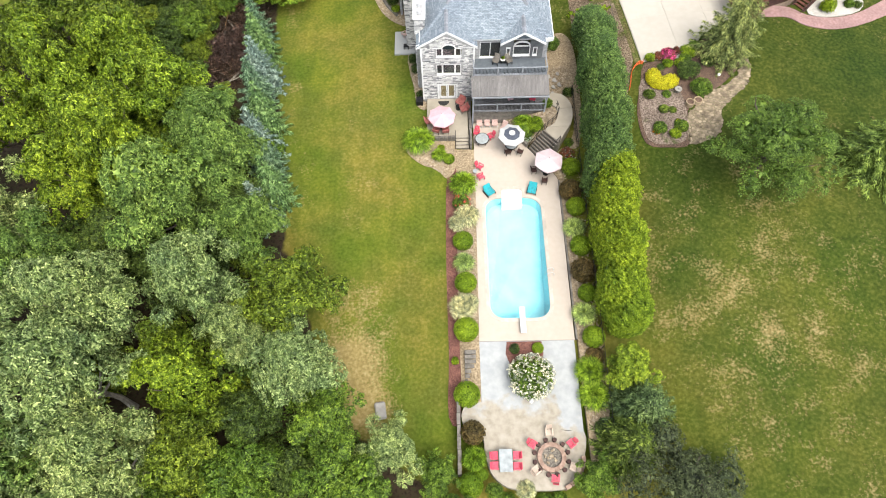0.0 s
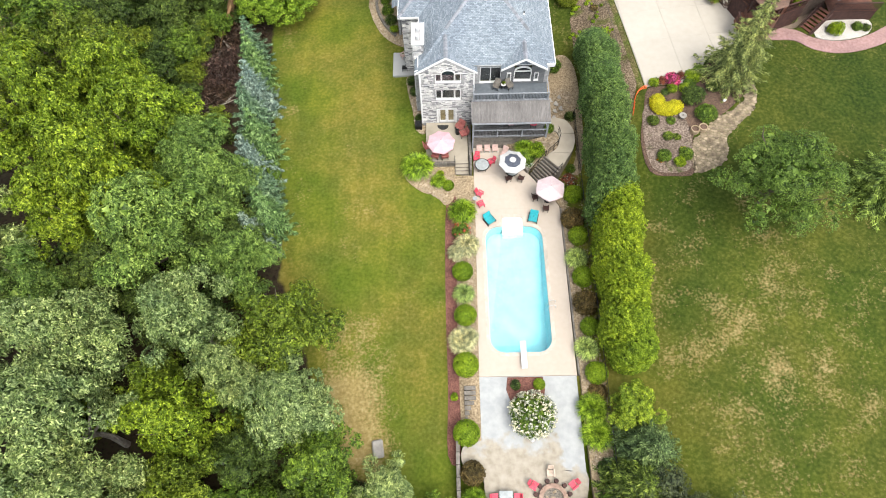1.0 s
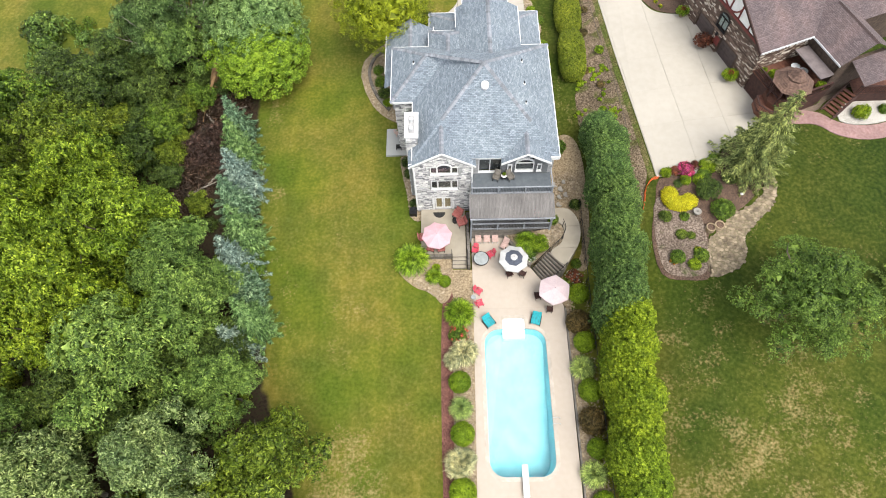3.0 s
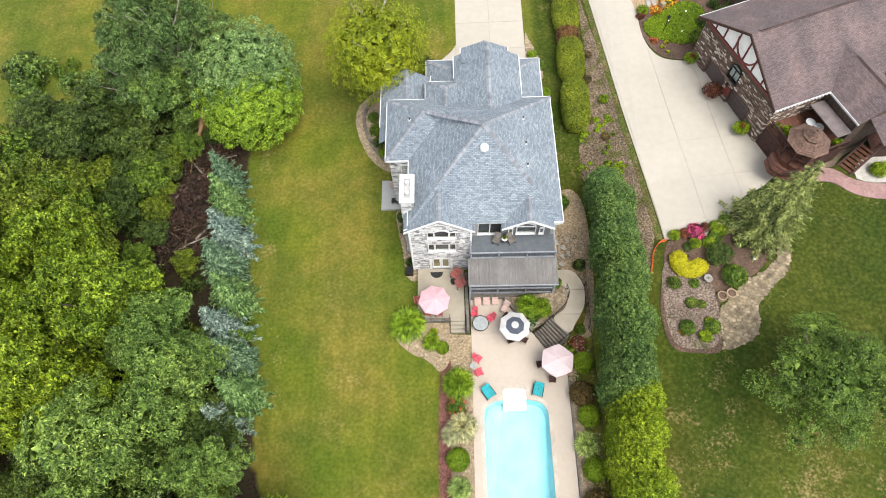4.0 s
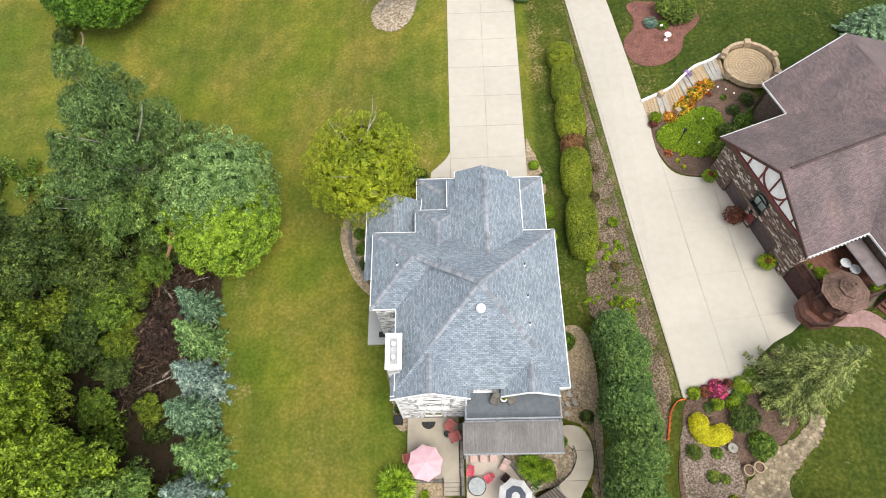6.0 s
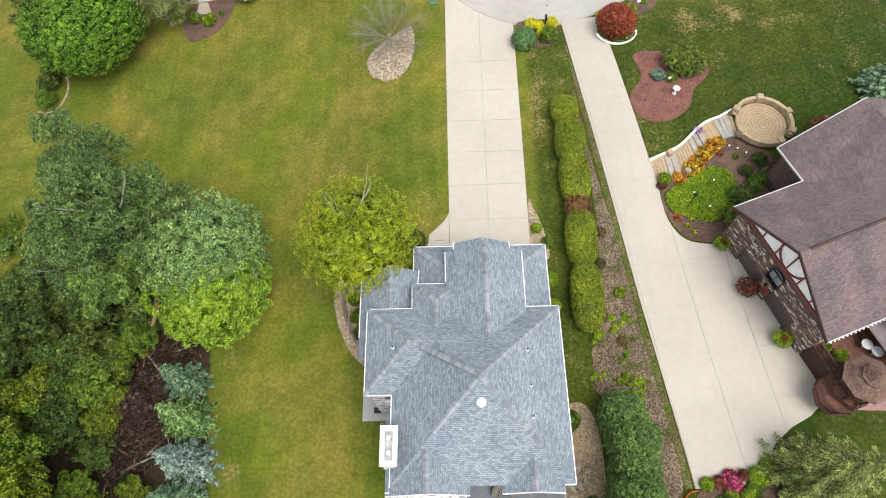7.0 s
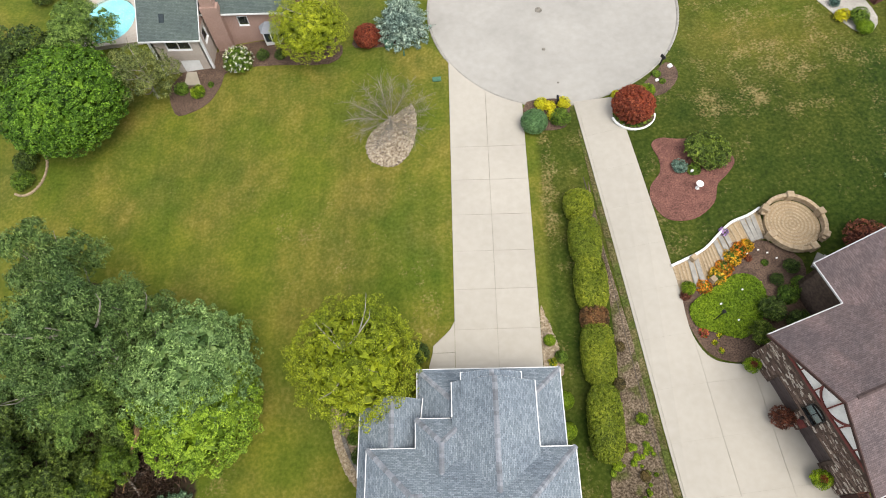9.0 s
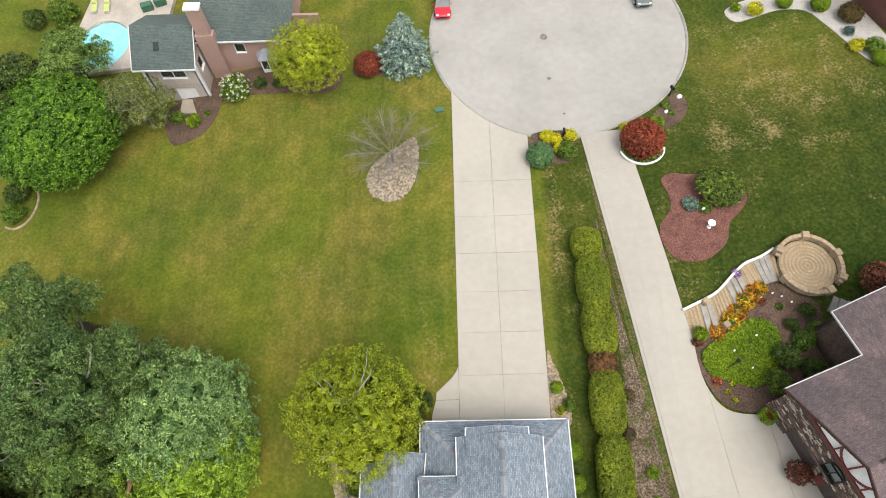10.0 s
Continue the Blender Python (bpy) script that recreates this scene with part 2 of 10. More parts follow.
RED_PLASTIC = surface("red_pink_plastic", (0.461, 0.0448, 0.0768), (0.525, 0.0768, 0.115), 6.0, 0.45, 0.05, 0.001, 0.12, 2.0)
TAN_PLASTIC = surface("faded_tan_plastic", (0.397, 0.307, 0.243), (0.461, 0.371, 0.301), 6.0, 0.5, 0.05, 0.001, 0.15, 2.0)
TEAL_CLOTH = surface("teal_cushion", (0.0128, 0.23, 0.269), (0.0256, 0.307, 0.346), 8.0, 0.8, 0.3, 0.004, 0.2, 3.0)
PINK_CLOTH = surface("pale_pink_canvas", (0.44, 0.275, 0.31), (0.48, 0.315, 0.345), 8.0, 0.85, 0.2, 0.003, 0.1, 1.5)
BLUSH_CLOTH = surface("faded_blush_canvas", (0.42, 0.335, 0.35), (0.47, 0.385, 0.395), 8.0, 0.85, 0.2, 0.003, 0.1, 1.5)
WHITE_CLOTH = surface("white_canvas", (0.36, 0.36, 0.355), (0.41, 0.41, 0.405), 8.0, 0.85, 0.2, 0.003, 0.1, 1.5)
NAVY_CLOTH = surface("navy_canvas", (0.045, 0.053, 0.075), (0.07, 0.08, 0.105), 8.0, 0.85, 0.2, 0.003, 0.15, 1.5)
PINK_FLORAL = surface("rust_floral_cushion", (0.224, 0.0448, 0.0384), (0.384, 0.16, 0.141), 14.0, 0.85, 0.2, 0.004, 0.2, 3.0)
BLUSH_SLING = surface("blush_sling_fabric", (0.397, 0.269, 0.237), (0.474, 0.352, 0.32), 8.0, 0.8, 0.2, 0.003, 0.15, 2.0)
TABLE_GLASS = surface("frosted_table_top", (0.22, 0.24, 0.245), (0.29, 0.31, 0.31), 3.0, 0.2, 0.02, 0.001, 0.15, 1.5)
MULCH_RED = surface("red_bark_mulch", (0.058, 0.022, 0.016), (0.215, 0.098, 0.076), 9.0, 0.95, 1.0, 0.05, 0.3, 1.2)
MULCH = surface("brown_bark_mulch", (0.036, 0.021, 0.014), (0.150, 0.098, 0.070), 9.0, 0.95, 0.8, 0.03, 0.35, 0.8)


def litter(name, dark, mid, pale, green, share):
    """Old bark and leaf litter, flecked, with moss and weeds creeping in."""
    m, n, l, p = nodes_of(name)
    fine = noise_of(n, l, 7.0, 14)
    col = ramp_of(n, l, fine, [(0.34, dark), (0.5, mid), (0.68, pale)])
    col = mixed(n, l, "MULTIPLY", 1.0, col, ramp_of(n, l, noise_of(n, l, 0.55, 8), [(0.34, (0.7, 0.68, 0.66)), (0.66, (1.15, 1.12, 1.1))]))
    grow = ramp_of(n, l, noise_of(n, l, 0.75, 12), [(0.62 - share, (0, 0, 0)), (0.74 - share, (0.85, 0.85, 0.85))])
    col = mixed(n, l, "MIX", grow, col, ramp_of(n, l, fine, [(0.34, tuple(0.55 * v for v in green)), (0.66, tuple(1.5 * v for v in green))]))
    l.new(col, p.inputs["Base Color"])
    p.inputs["Roughness"].default_value, p.inputs["Specular IOR Level"].default_value = 0.95, 0.15
    bumped(n, l, p, fine, 0.8, 0.05)
    return m


STRIP = litter("leaf_litter_and_old_mulch", (0.050, 0.036, 0.022), (0.120, 0.092, 0.062), (0.235, 0.190, 0.145), (0.052, 0.058, 0.012), 0.09)
VERGE = litter("verge_turf", (0.045, 0.042, 0.014), (0.085, 0.078, 0.028), (0.165, 0.138, 0.075), (0.048, 0.066, 0.011), 0.16)
MULCH_GREY = litter("greyed_mulch", (0.062, 0.046, 0.036), (0.135, 0.106, 0.086), (0.24, 0.20, 0.17), (0.05, 0.06, 0.018), 0.03)
MULCH_PALE = surface("faded_bark_mulch", (0.096, 0.0672, 0.048), (0.192, 0.15, 0.115), 12.0, 0.95, 0.8, 0.03, 0.4, 0.7)
GRAVEL = surface("tan_river_gravel", (0.13, 0.092, 0.052), (0.36, 0.285, 0.185), 6.0, 0.9, 0.9, 0.05, 0.2, 1.0)
PEBBLE = surface("river_pebble", (0.16, 0.115, 0.068), (0.44, 0.365, 0.265), 4.5, 0.85, 0.2, 0.01, 0.4, 1.3)
FLAGSTONE = surface("mossy_flagstone", (0.18, 0.138, 0.088), (0.39, 0.315, 0.22), 2.5, 0.9, 0.4, 0.01, 0.4, 1.6, each=0.5)
FLAG_BED = surface("flagstone_bedding", (0.12, 0.102, 0.058), (0.22, 0.178, 0.118), 8.0, 0.95, 0.4, 0.02)
PAVER = surface("sand_paver", (0.285, 0.215, 0.135), (0.35, 0.275, 0.185), 4.0, 0.9, 0.3, 0.006, 0.12, 1.0, each=0.1)
PAVER_BED = surface("paver_bedding", (0.23, 0.166, 0.096), (0.307, 0.23, 0.141), 8.0, 0.95, 0.3)
RED_BRICK_PAVE = surface("rose_stamped_concrete", (0.215, 0.125, 0.118), (0.275, 0.175, 0.165), 4.0, 0.85, 0.2, 0.004, 0.2, 1.0)
PINK_BRICK = surface("pinkish_brick", (0.256, 0.16, 0.128), (0.339, 0.23, 0.192), 9.0, 0.9, 0.3, 0.006, 0.12, 0.6)
BEIGE_WALL = surface("beige_stucco", (0.352, 0.301, 0.262), (0.41, 0.358, 0.32), 5.0, 0.85, 0.2)
TILE_BROWN = surface("brown_garage_door", (0.052, 0.038, 0.036), (0.080, 0.060, 0.056), 3.0, 0.6, 0.1)
STUCCO = surface("white_stucco", (0.62, 0.615, 0.60), (0.70, 0.692, 0.678), 6.0, 0.85, 0.3, 0.004, 0.15, 1.0)
RED_TIMBER = surface("oxblood_timber", (0.109, 0.0224, 0.0192), (0.16, 0.0384, 0.032), 5.0, 0.7, 0.2)
BARK = surface("grey_brown_bark", (0.0448, 0.0352, 0.0269), (0.109, 0.0896, 0.0704), 6.0, 0.95, 0.7, 0.03, 0.3, 1.0, stretch=(3, 3, 0.6))
BARK_PALE = surface("pale_bark", (0.211, 0.186, 0.154), (0.333, 0.307, 0.269), 5.0, 0.9, 0.5, 0.02, 0.4, 2.0)
SPLINTER = surface("torn_orange_wood", (0.154, 0.0864, 0.0384), (0.269, 0.173, 0.0896), 6.0, 0.9, 0.5, 0.02, 0.4, 1.5, stretch=(4, 4, 0.5))
PLASTER = surface("pool_liner", (0.155, 0.40, 0.455), (0.205, 0.46, 0.515), 0.8, 0.6, 0.05, 0.002, 0.06, 0.4)
PLASTER_WHITE = surface("white_pool_steps", (0.612, 0.68, 0.697), (0.68, 0.731, 0.739), 2.0, 0.6, 0.05)
COPING = surface("pool_coping", (0.37, 0.325, 0.275), (0.42, 0.375, 0.325), 4.0, 0.7, 0.1, each=0.04)
CAR_RED = surface("red_car_paint", (0.468, 0.017, 0.0298), (0.527, 0.0255, 0.0425), 2.0, 0.25, 0, wear=0.05)
CAR_GREEN = surface("sage_grey_car_paint", (0.085, 0.106, 0.0978), (0.119, 0.14, 0.128), 2.0, 0.25, 0, wear=0.05)
IRON = surface("rusty_cast_iron", (0.13, 0.115, 0.095), (0.22, 0.2, 0.17), 7.0, 0.8, 0.5, 0.01, 0.4, 3.0)
TYRE = surface("black_rubber", (0.0102, 0.0102, 0.0102), (0.0255, 0.0255, 0.0255), 6.0, 0.8, 0.2)
CAR_GLASS = surface("tinted_car_glass", (0.017, 0.0255, 0.0298), (0.0298, 0.0382, 0.0425), 2.0, 0.08, 0, wear=0.05)
ORANGE = surface("orange_safety_mesh", (0.68, 0.111, 0.0255), (0.748, 0.17, 0.051), 8.0, 0.7, 0.2)
TERRACOTTA = surface("speckled_planter", (0.192, 0.128, 0.0832), (0.288, 0.211, 0.141), 8.0, 0.85, 0.2)
GREEN_BOX = surface("utility_green", (0.0384, 0.109, 0.064), (0.0576, 0.141, 0.0896), 4.0, 0.6, 0.1)
LIMESTONE = surface("buff_wall_block", (0.288, 0.211, 0.128), (0.384, 0.301, 0.205), 3.5, 0.9, 0.5, 0.01, 0.2, 1.5, each=0.3)
BLACK_MULCH = surface("fire_ash", (0.0384, 0.032, 0.0288), (0.243, 0.218, 0.179), 9.0, 0.95, 0.6, 0.03)
FIRE_BRICK = surface("rose_wall_block", (0.23, 0.147, 0.109), (0.333, 0.237, 0.186), 4.0, 0.9, 0.4, 0.01, 0.2, 2.0, each=0.25)

water, n_, l_, p_ = nodes_of("pool_water")
p_.inputs["Base Color"].default_value = (0.86, 0.98, 0.99, 1)
p_.inputs["Transmission Weight"].default_value, p_.inputs["IOR"].default_value, p_.inputs["Roughness"].default_value = 1.0, 1.33, 0.06
bumped(n_, l_, p_, noise_of(n_, l_, 2.2, 3), 0.25, 0.02)
WATER = water

SAGE = foliage("sage_leaf", (0.072, 0.120, 0.032), (0.168, 0.242, 0.080), (0.355, 0.42, 0.195))
FERN = foliage("fern_leaf", (0.058, 0.118, 0.023), (0.128, 0.217, 0.046), (0.242, 0.335, 0.092))
YELLOWGREEN = foliage("yellow_green_leaf", (0.062, 0.118, 0.0070), (0.140, 0.220, 0.0138), (0.256, 0.333, 0.037))
OLIVE = foliage("olive_leaf", (0.049, 0.083, 0.0062), (0.110, 0.162, 0.0138), (0.21, 0.264, 0.036))
GREEN = foliage("green_leaf", (0.037, 0.077, 0.0085), (0.084, 0.155, 0.017), (0.172, 0.25, 0.036))
DARKGREEN = foliage("deep_green_leaf", (0.024, 0.047, 0.0095), (0.055, 0.094, 0.019), (0.115, 0.16, 0.038))
LIME = foliage("lime_leaf", (0.075, 0.13, 0.006), (0.15, 0.235, 0.011), (0.26, 0.35, 0.028), sheen=0.12)
GOLD = foliage("golden_leaf", (0.34, 0.31, 0.006), (0.52, 0.49, 0.012), (0.64, 0.61, 0.04), mottle=0.4)
SPRUCE = foliage("blue_spruce_needle", (0.035, 0.085, 0.042), (0.10, 0.185, 0.105), (0.27, 0.38, 0.265), 0.6, 0.08)
SPRUCE_SILVER = foliage("silver_spruce_needle", (0.065, 0.115, 0.105), (0.16, 0.235, 0.222), (0.34, 0.43, 0.415), 0.6, 0.08)
SPRUCE_GREEN = foliage("green_spruce_needle", (0.045, 0.105, 0.025), (0.12, 0.22, 0.065), (0.27, 0.39, 0.17), 0.6, 0.08)
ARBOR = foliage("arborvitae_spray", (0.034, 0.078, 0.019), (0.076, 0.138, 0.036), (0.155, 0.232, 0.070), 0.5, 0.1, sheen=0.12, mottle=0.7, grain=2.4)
# brighter copy of ARBOR, sunlight on the hedge's south end put into its colour
ARBOR_SUN_TINT = foliage("sun_tinted_arborvitae_spray", (0.082, 0.14, 0.008), (0.165, 0.242, 0.014), (0.28, 0.355, 0.030), 0.5, 0.18, sheen=0.1, mottle=0.6, grain=1.8)
MAROON = foliage("maroon_leaf", (0.075, 0.020, 0.014), (0.15, 0.048, 0.032), (0.25, 0.09, 0.058))
RED_LEAF = foliage("scarlet_leaf", (0.10, 0.016, 0.010), (0.21, 0.040, 0.024), (0.35, 0.10, 0.05), sheen=0.15, mottle=0.45)
GRASS_GREEN = foliage("grass_blade", (0.075, 0.15, 0.010), (0.165, 0.28, 0.018), (0.30, 0.42, 0.045))
GRASS_CREAM = foliage("cream_grass_blade", (0.30, 0.32, 0.14), (0.46, 0.46, 0.27), (0.60, 0.59, 0.42))
GRASS_BLUE = foliage("sage_grass_blade", (0.19, 0.292, 0.0714), (0.333, 0.445, 0.133), (0.507, 0.614, 0.224))
FLOWER_WHITE = foliage("white_petal", (0.44, 0.464, 0.384), (0.576, 0.584, 0.528), (0.656, 0.656, 0.624), 1.0, 0.2)
FLOWER_PINK = foliage("magenta_petal", (0.28, 0.016, 0.096), (0.44, 0.04, 0.176), (0.56, 0.12, 0.28), 1.0, 0.2)
FLOWER_ORANGE = foliage("orange_petal", (0.44, 0.08, 0.008), (0.576, 0.176, 0.016), (0.64, 0.32, 0.04), 1.0, 0.2)
FLOWER_CORAL = foliage("coral_petal", (0.48, 0.048, 0.04), (0.576, 0.104, 0.08), (0.64, 0.2, 0.144), 1.0, 0.2)
FLOWER_PURPLE = foliage("violet_petal", (0.2, 0.096, 0.4), (0.32, 0.2, 0.52), (0.44, 0.32, 0.6), 1.0, 0.2)
BRUSH = foliage("dead_twig", (0.026, 0.015, 0.012), (0.055, 0.034, 0.028), (0.12, 0.082, 0.068), 0.8, 0.0)


# ---- mesh helpers ----
def thing(name, label="", category="", at=(0, 0, 0), turn=0.0, group="", kind=""):
    ob = tagged(new(name), label, category, group, kind)
    ob.empty_display_size = 0.2
    ob.matrix_basis = pose(*at, 0, 0, turn)
    return ob


def linked(name, mesh, material, parent=None, label="", smooth=False):
    if material is not None and not mesh.materials:
        mesh.materials.append(material)
    if smooth:
        mesh.polygons.foreach_set("use_smooth", [True] * len(mesh.polygons))
    ob = new(name, mesh)
    ob.parent = parent
    return tagged(ob, label)


def mesh_of(bm, name="mesh"):
    bmesh.ops.recalc_face_normals(bm, faces=bm.faces[:])
    me = bpy.data.meshes.new(name)
    bm.to_mesh(me)
    bm.free()
    return me


def part(name, bm, material, parent=None, label="", smooth=False):
    return linked(name, mesh_of(bm, name), material, parent, label, smooth)


def piece(name, mesh, parent, m):
    ob = new(name, mesh)
    ob.parent = parent
    ob.matrix_basis = m
    return ob


def add_box(bm, x, y, z, sx, sy, sz, turn=0.0, bevel=0.0, tilt=0.0):
    """A box of that size with its base's middle at x, y, z."""
    made = bmesh.ops.create_cube(bm, size=1.0)["verts"]
    m = pose(x, y, z, tilt, 0, turn) @ Matrix.Translation((0, 0, sz / 2)) @ Matrix.Diagonal((sx, sy, sz, 1))
    bmesh.ops.transform(bm, matrix=m, verts=made)
    if bevel:
        edges = list({e for v in made for e in v.link_edges})
        bmesh.ops.bevel(bm, geom=edges, offset=bevel, segments=1, affect="EDGES", profile=0.5)
    return bm


def box(x, y, z, sx, sy, sz, turn=0.0, bevel=0.0, tilt=0.0):
    return add_box(bmesh.new(), x, y, z, sx, sy, sz, turn, bevel, tilt)


def add_rod(bm, a, b, ra, rb=None, seg=8):
    """A tapered rod from a to b."""
    a, b = Vector(a), Vector(b)
    rb = ra if rb is None else rb
    d = b - a
    made = bmesh.ops.create_cone(bm, cap_ends=True, segments=seg, radius1=ra, radius2=max(rb, 0.001), depth=d.length)["verts"]
    m = Matrix.Translation((a + b) / 2) @ d.to_track_quat("Z", "Y").to_matrix().to_4x4()
    bmesh.ops.transform(bm, matrix=m, verts=made)
    return bm


def rod(a, b, ra, rb=None, seg=8):
    return add_rod(bmesh.new(), a, b, ra, rb, seg)


def add_faces(bm, points, faces):
    vs = [bm.verts.new(p) for p in points]
    for f in faces:
        try:
            bm.faces.new([vs[i] for i in f])
        except ValueError:
            pass
    return bm


def prism(outline, z0, z1):
    """A flat outline raised from z0 to z1."""
    bm = bmesh.new()
    lo = [bm.verts.new((x, y, z0)) for x, y in outline]
    hi = [bm.verts.new((x, y, z1)) for x, y in outline]
    k = len(lo)
    bm.faces.new(lo[::-1])
    bm.faces.new(hi)
    for i in range(k):
        bm.faces.new((lo[i], lo[(i + 1) % k], hi[(i + 1) % k], hi[i]))
    return bm


def smooth_line(points, steps=4, closed=True):
    """A rounded line through the points."""
    k, out = len(points), []
    P = [Vector(p) for p in points]
    for i in range(k if closed else k - 1):
        a, b, c, d = (P[(i + j) % k] if closed else P[min(max(i + j, 0), k - 1)] for j in (-1, 0, 1, 2))
        for s in range(steps):
            u = s / steps
            q = 0.5 * ((2 * b) + (c - a) * u + (2 * a - 5 * b + 4 * c - d) * u * u + (3 * b - a - 3 * c + d) * u ** 3)
            out.append(tuple(q))
    if not closed:
        out.append(tuple(P[-1]))
    return out


def rounded_rect(x0, y0, x1, y1, r, seg=6):
    out = []
    for cx, cy, a0 in ((x1 - r, y1 - r, 0), (x0 + r, y1 - r, 90), (x0 + r, y0 + r, 180), (x1 - r, y0 + r, 270)):
        for i in range(seg + 1):
            a = radians(a0 + 90 * i / seg)
            out.append((cx + r * math.cos(a), cy + r * math.sin(a)))
    return out


def ring_of(cx, cy, rx, ry=None, seg=32, wob=0.0, seed=0):
    ry = rx if ry is None else ry
    out = []
    for i in range(seg):
        a = 2 * math.pi * i / seg
        k = 1 + wob * noise.noise(Vector((math.cos(a) * 1.5 + seed * 7.1, math.sin(a) * 1.5, seed)))
        out.append((cx + k * rx * math.cos(a), cy + k * ry * math.sin(a)))
    return out


def tube_along(points, radii, seg=7):
    bm = bmesh.new()
    P = [Vector(p) for p in points]
    rings = []
    for i, p in enumerate(P):
        d = (P[min(i + 1, len(P) - 1)] - P[max(i - 1, 0)]).normalized()
        q = d.to_track_quat("Z", "Y")
        rings.append([bm.verts.new(p + q @ Vector((radii[i] * math.cos(2 * math.pi * j / seg), radii[i] * math.sin(2 * math.pi * j / seg), 0))) for j in range(seg)])
    for a, b in zip(rings, rings[1:]):
        for j in range(seg):
            bm.faces.new((a[j], a[(j + 1) % seg], b[(j + 1) % seg], b[j]))
    bm.faces.new(rings[0][::-1])
    bm.faces.new(rings[-1])
    return bm


def join_into(bm, other):
    me = bpy.data.meshes.new("temporary")
    other.to_mesh(me)
    other.free()
    bm.from_mesh(me)
    bpy.data.meshes.remove(me)
    return bm


# ---- the lie of the land ----
GX = (-30, -18, -9, -2, 8, 13, 19, 30, 42)
GY = (-5, 17, 35, 46, 58, 66, 76, 88, 102)
GZ = (
    (-7.4, -6.6, -6.0, -5.8, -5.7, -5.7, -5.7, -5.5, -4.3),
    (-7.2, -6.2, -5.6, -5.2, -4.9, -4.9, -4.6, -3.5, -2.2),
    (-6.9, -5.9, -5.2, -4.9, -4.4, -4.0, -2.9, -2.1, -1.2),
    (-6.8, -5.8, -5.2, -4.8, -3.6, -1.9, -0.9, -0.5, 0.0),
    (-6.6, -5.6, -5.2, -4.6, -2.6, -1.2, -0.6, -0.2, 0.35),
    (-6.2, -4.7, -4.3, -3.3, -1.7, -0.9, -0.3, 0.1, 0.4),
    (-4.6, -2.4, -0.9, 0.0, 0.4, 0.8, 1.2, 1.2, 0.6),
    (-3.2, -1.6, -0.2, 0.4, 0.5, 0.8, 1.7, 1.9, 1.2),
    (-2.8, -1.1, 0.2, 0.6, 0.8, 1.1, 2.5, 3.2, 3.6),
)


def cubic(p0, p1, p2, p3, u):
    return 0.5 * (2 * p1 + (p2 - p0) * u + (2 * p0 - 5 * p1 + 4 * p2 - p3) * u * u + (3 * p1 - p0 - 3 * p2 + p3) * u ** 3)


def locate(grid, v):
    v = min(max(v, grid[0]), grid[-1])
    i = 0
    while i < len(grid) - 2 and v > grid[i + 1]:
        i += 1
    return i, (v - grid[i]) / (grid[i + 1] - grid[i])


def land(x, y):
    """Height of the ground."""
    i, u = locate(GX, x)
    j, w = locate(GY, y)
    col = []
    for a in (-1, 0, 1, 2):
        r = GZ[min(max(i + a, 0), len(GX) - 1)]
        col.append(cubic(*(r[min(max(j + b, 0), len(GY) - 1)] for b in (-1, 0, 1, 2)), w))
    return cubic(*col, u)


def blend(v, a, b):
    u = min(max((v - a) / (b - a), 0.0), 1.0)
    return u * u * (3 - 2 * u)


def in_rect(x, y, x0, y0, x1, y1):
    return x0 <= x <= x1 and y0 <= y <= y1


def ground_at(x, y):
    z = land(x, y)
    if in_rect(x, y, 3.0, 18.2, 9.9, 33.8):
        return z - 4.0
    if in_rect(x, y, 1.6, 4.6, 10.9, 42.8):
        z = min(z, -5.25)
    if in_rect(x, y, -1.9, 39.6, 10.0, 57.5) and z > -4.75:
        z = -4.75
    if in_rect(x, y, -0.5, 58.0, 9.5, 64.0) and z > -1.6:
        z = -1.6
    return z


def forest_edge(y):
    """The wood lies to the west of this line."""
    knots = ((-40, 6.0), (2, 4.0), (6, -2.5), (9, -7.0), (13, -10.5), (22, -12.5), (27, -15.0), (34, -15.6), (45, -17.4), (55, -18.8), (62, -19.5), (70, -22.0), (75, -30.0), (80, -44.0), (200, -60.0))
    for (ya, a), (yb, b) in zip(knots, knots[1:]):
        if y <= yb:
            return a + (b - a) * max(0.0, (y - ya) / (yb - ya))
    return -60.0


def blot(x, y, cx, cy, rx, ry):
    return max(0.0, 1.0 - math.hypot((x - cx) / rx, (y - cy) / ry))


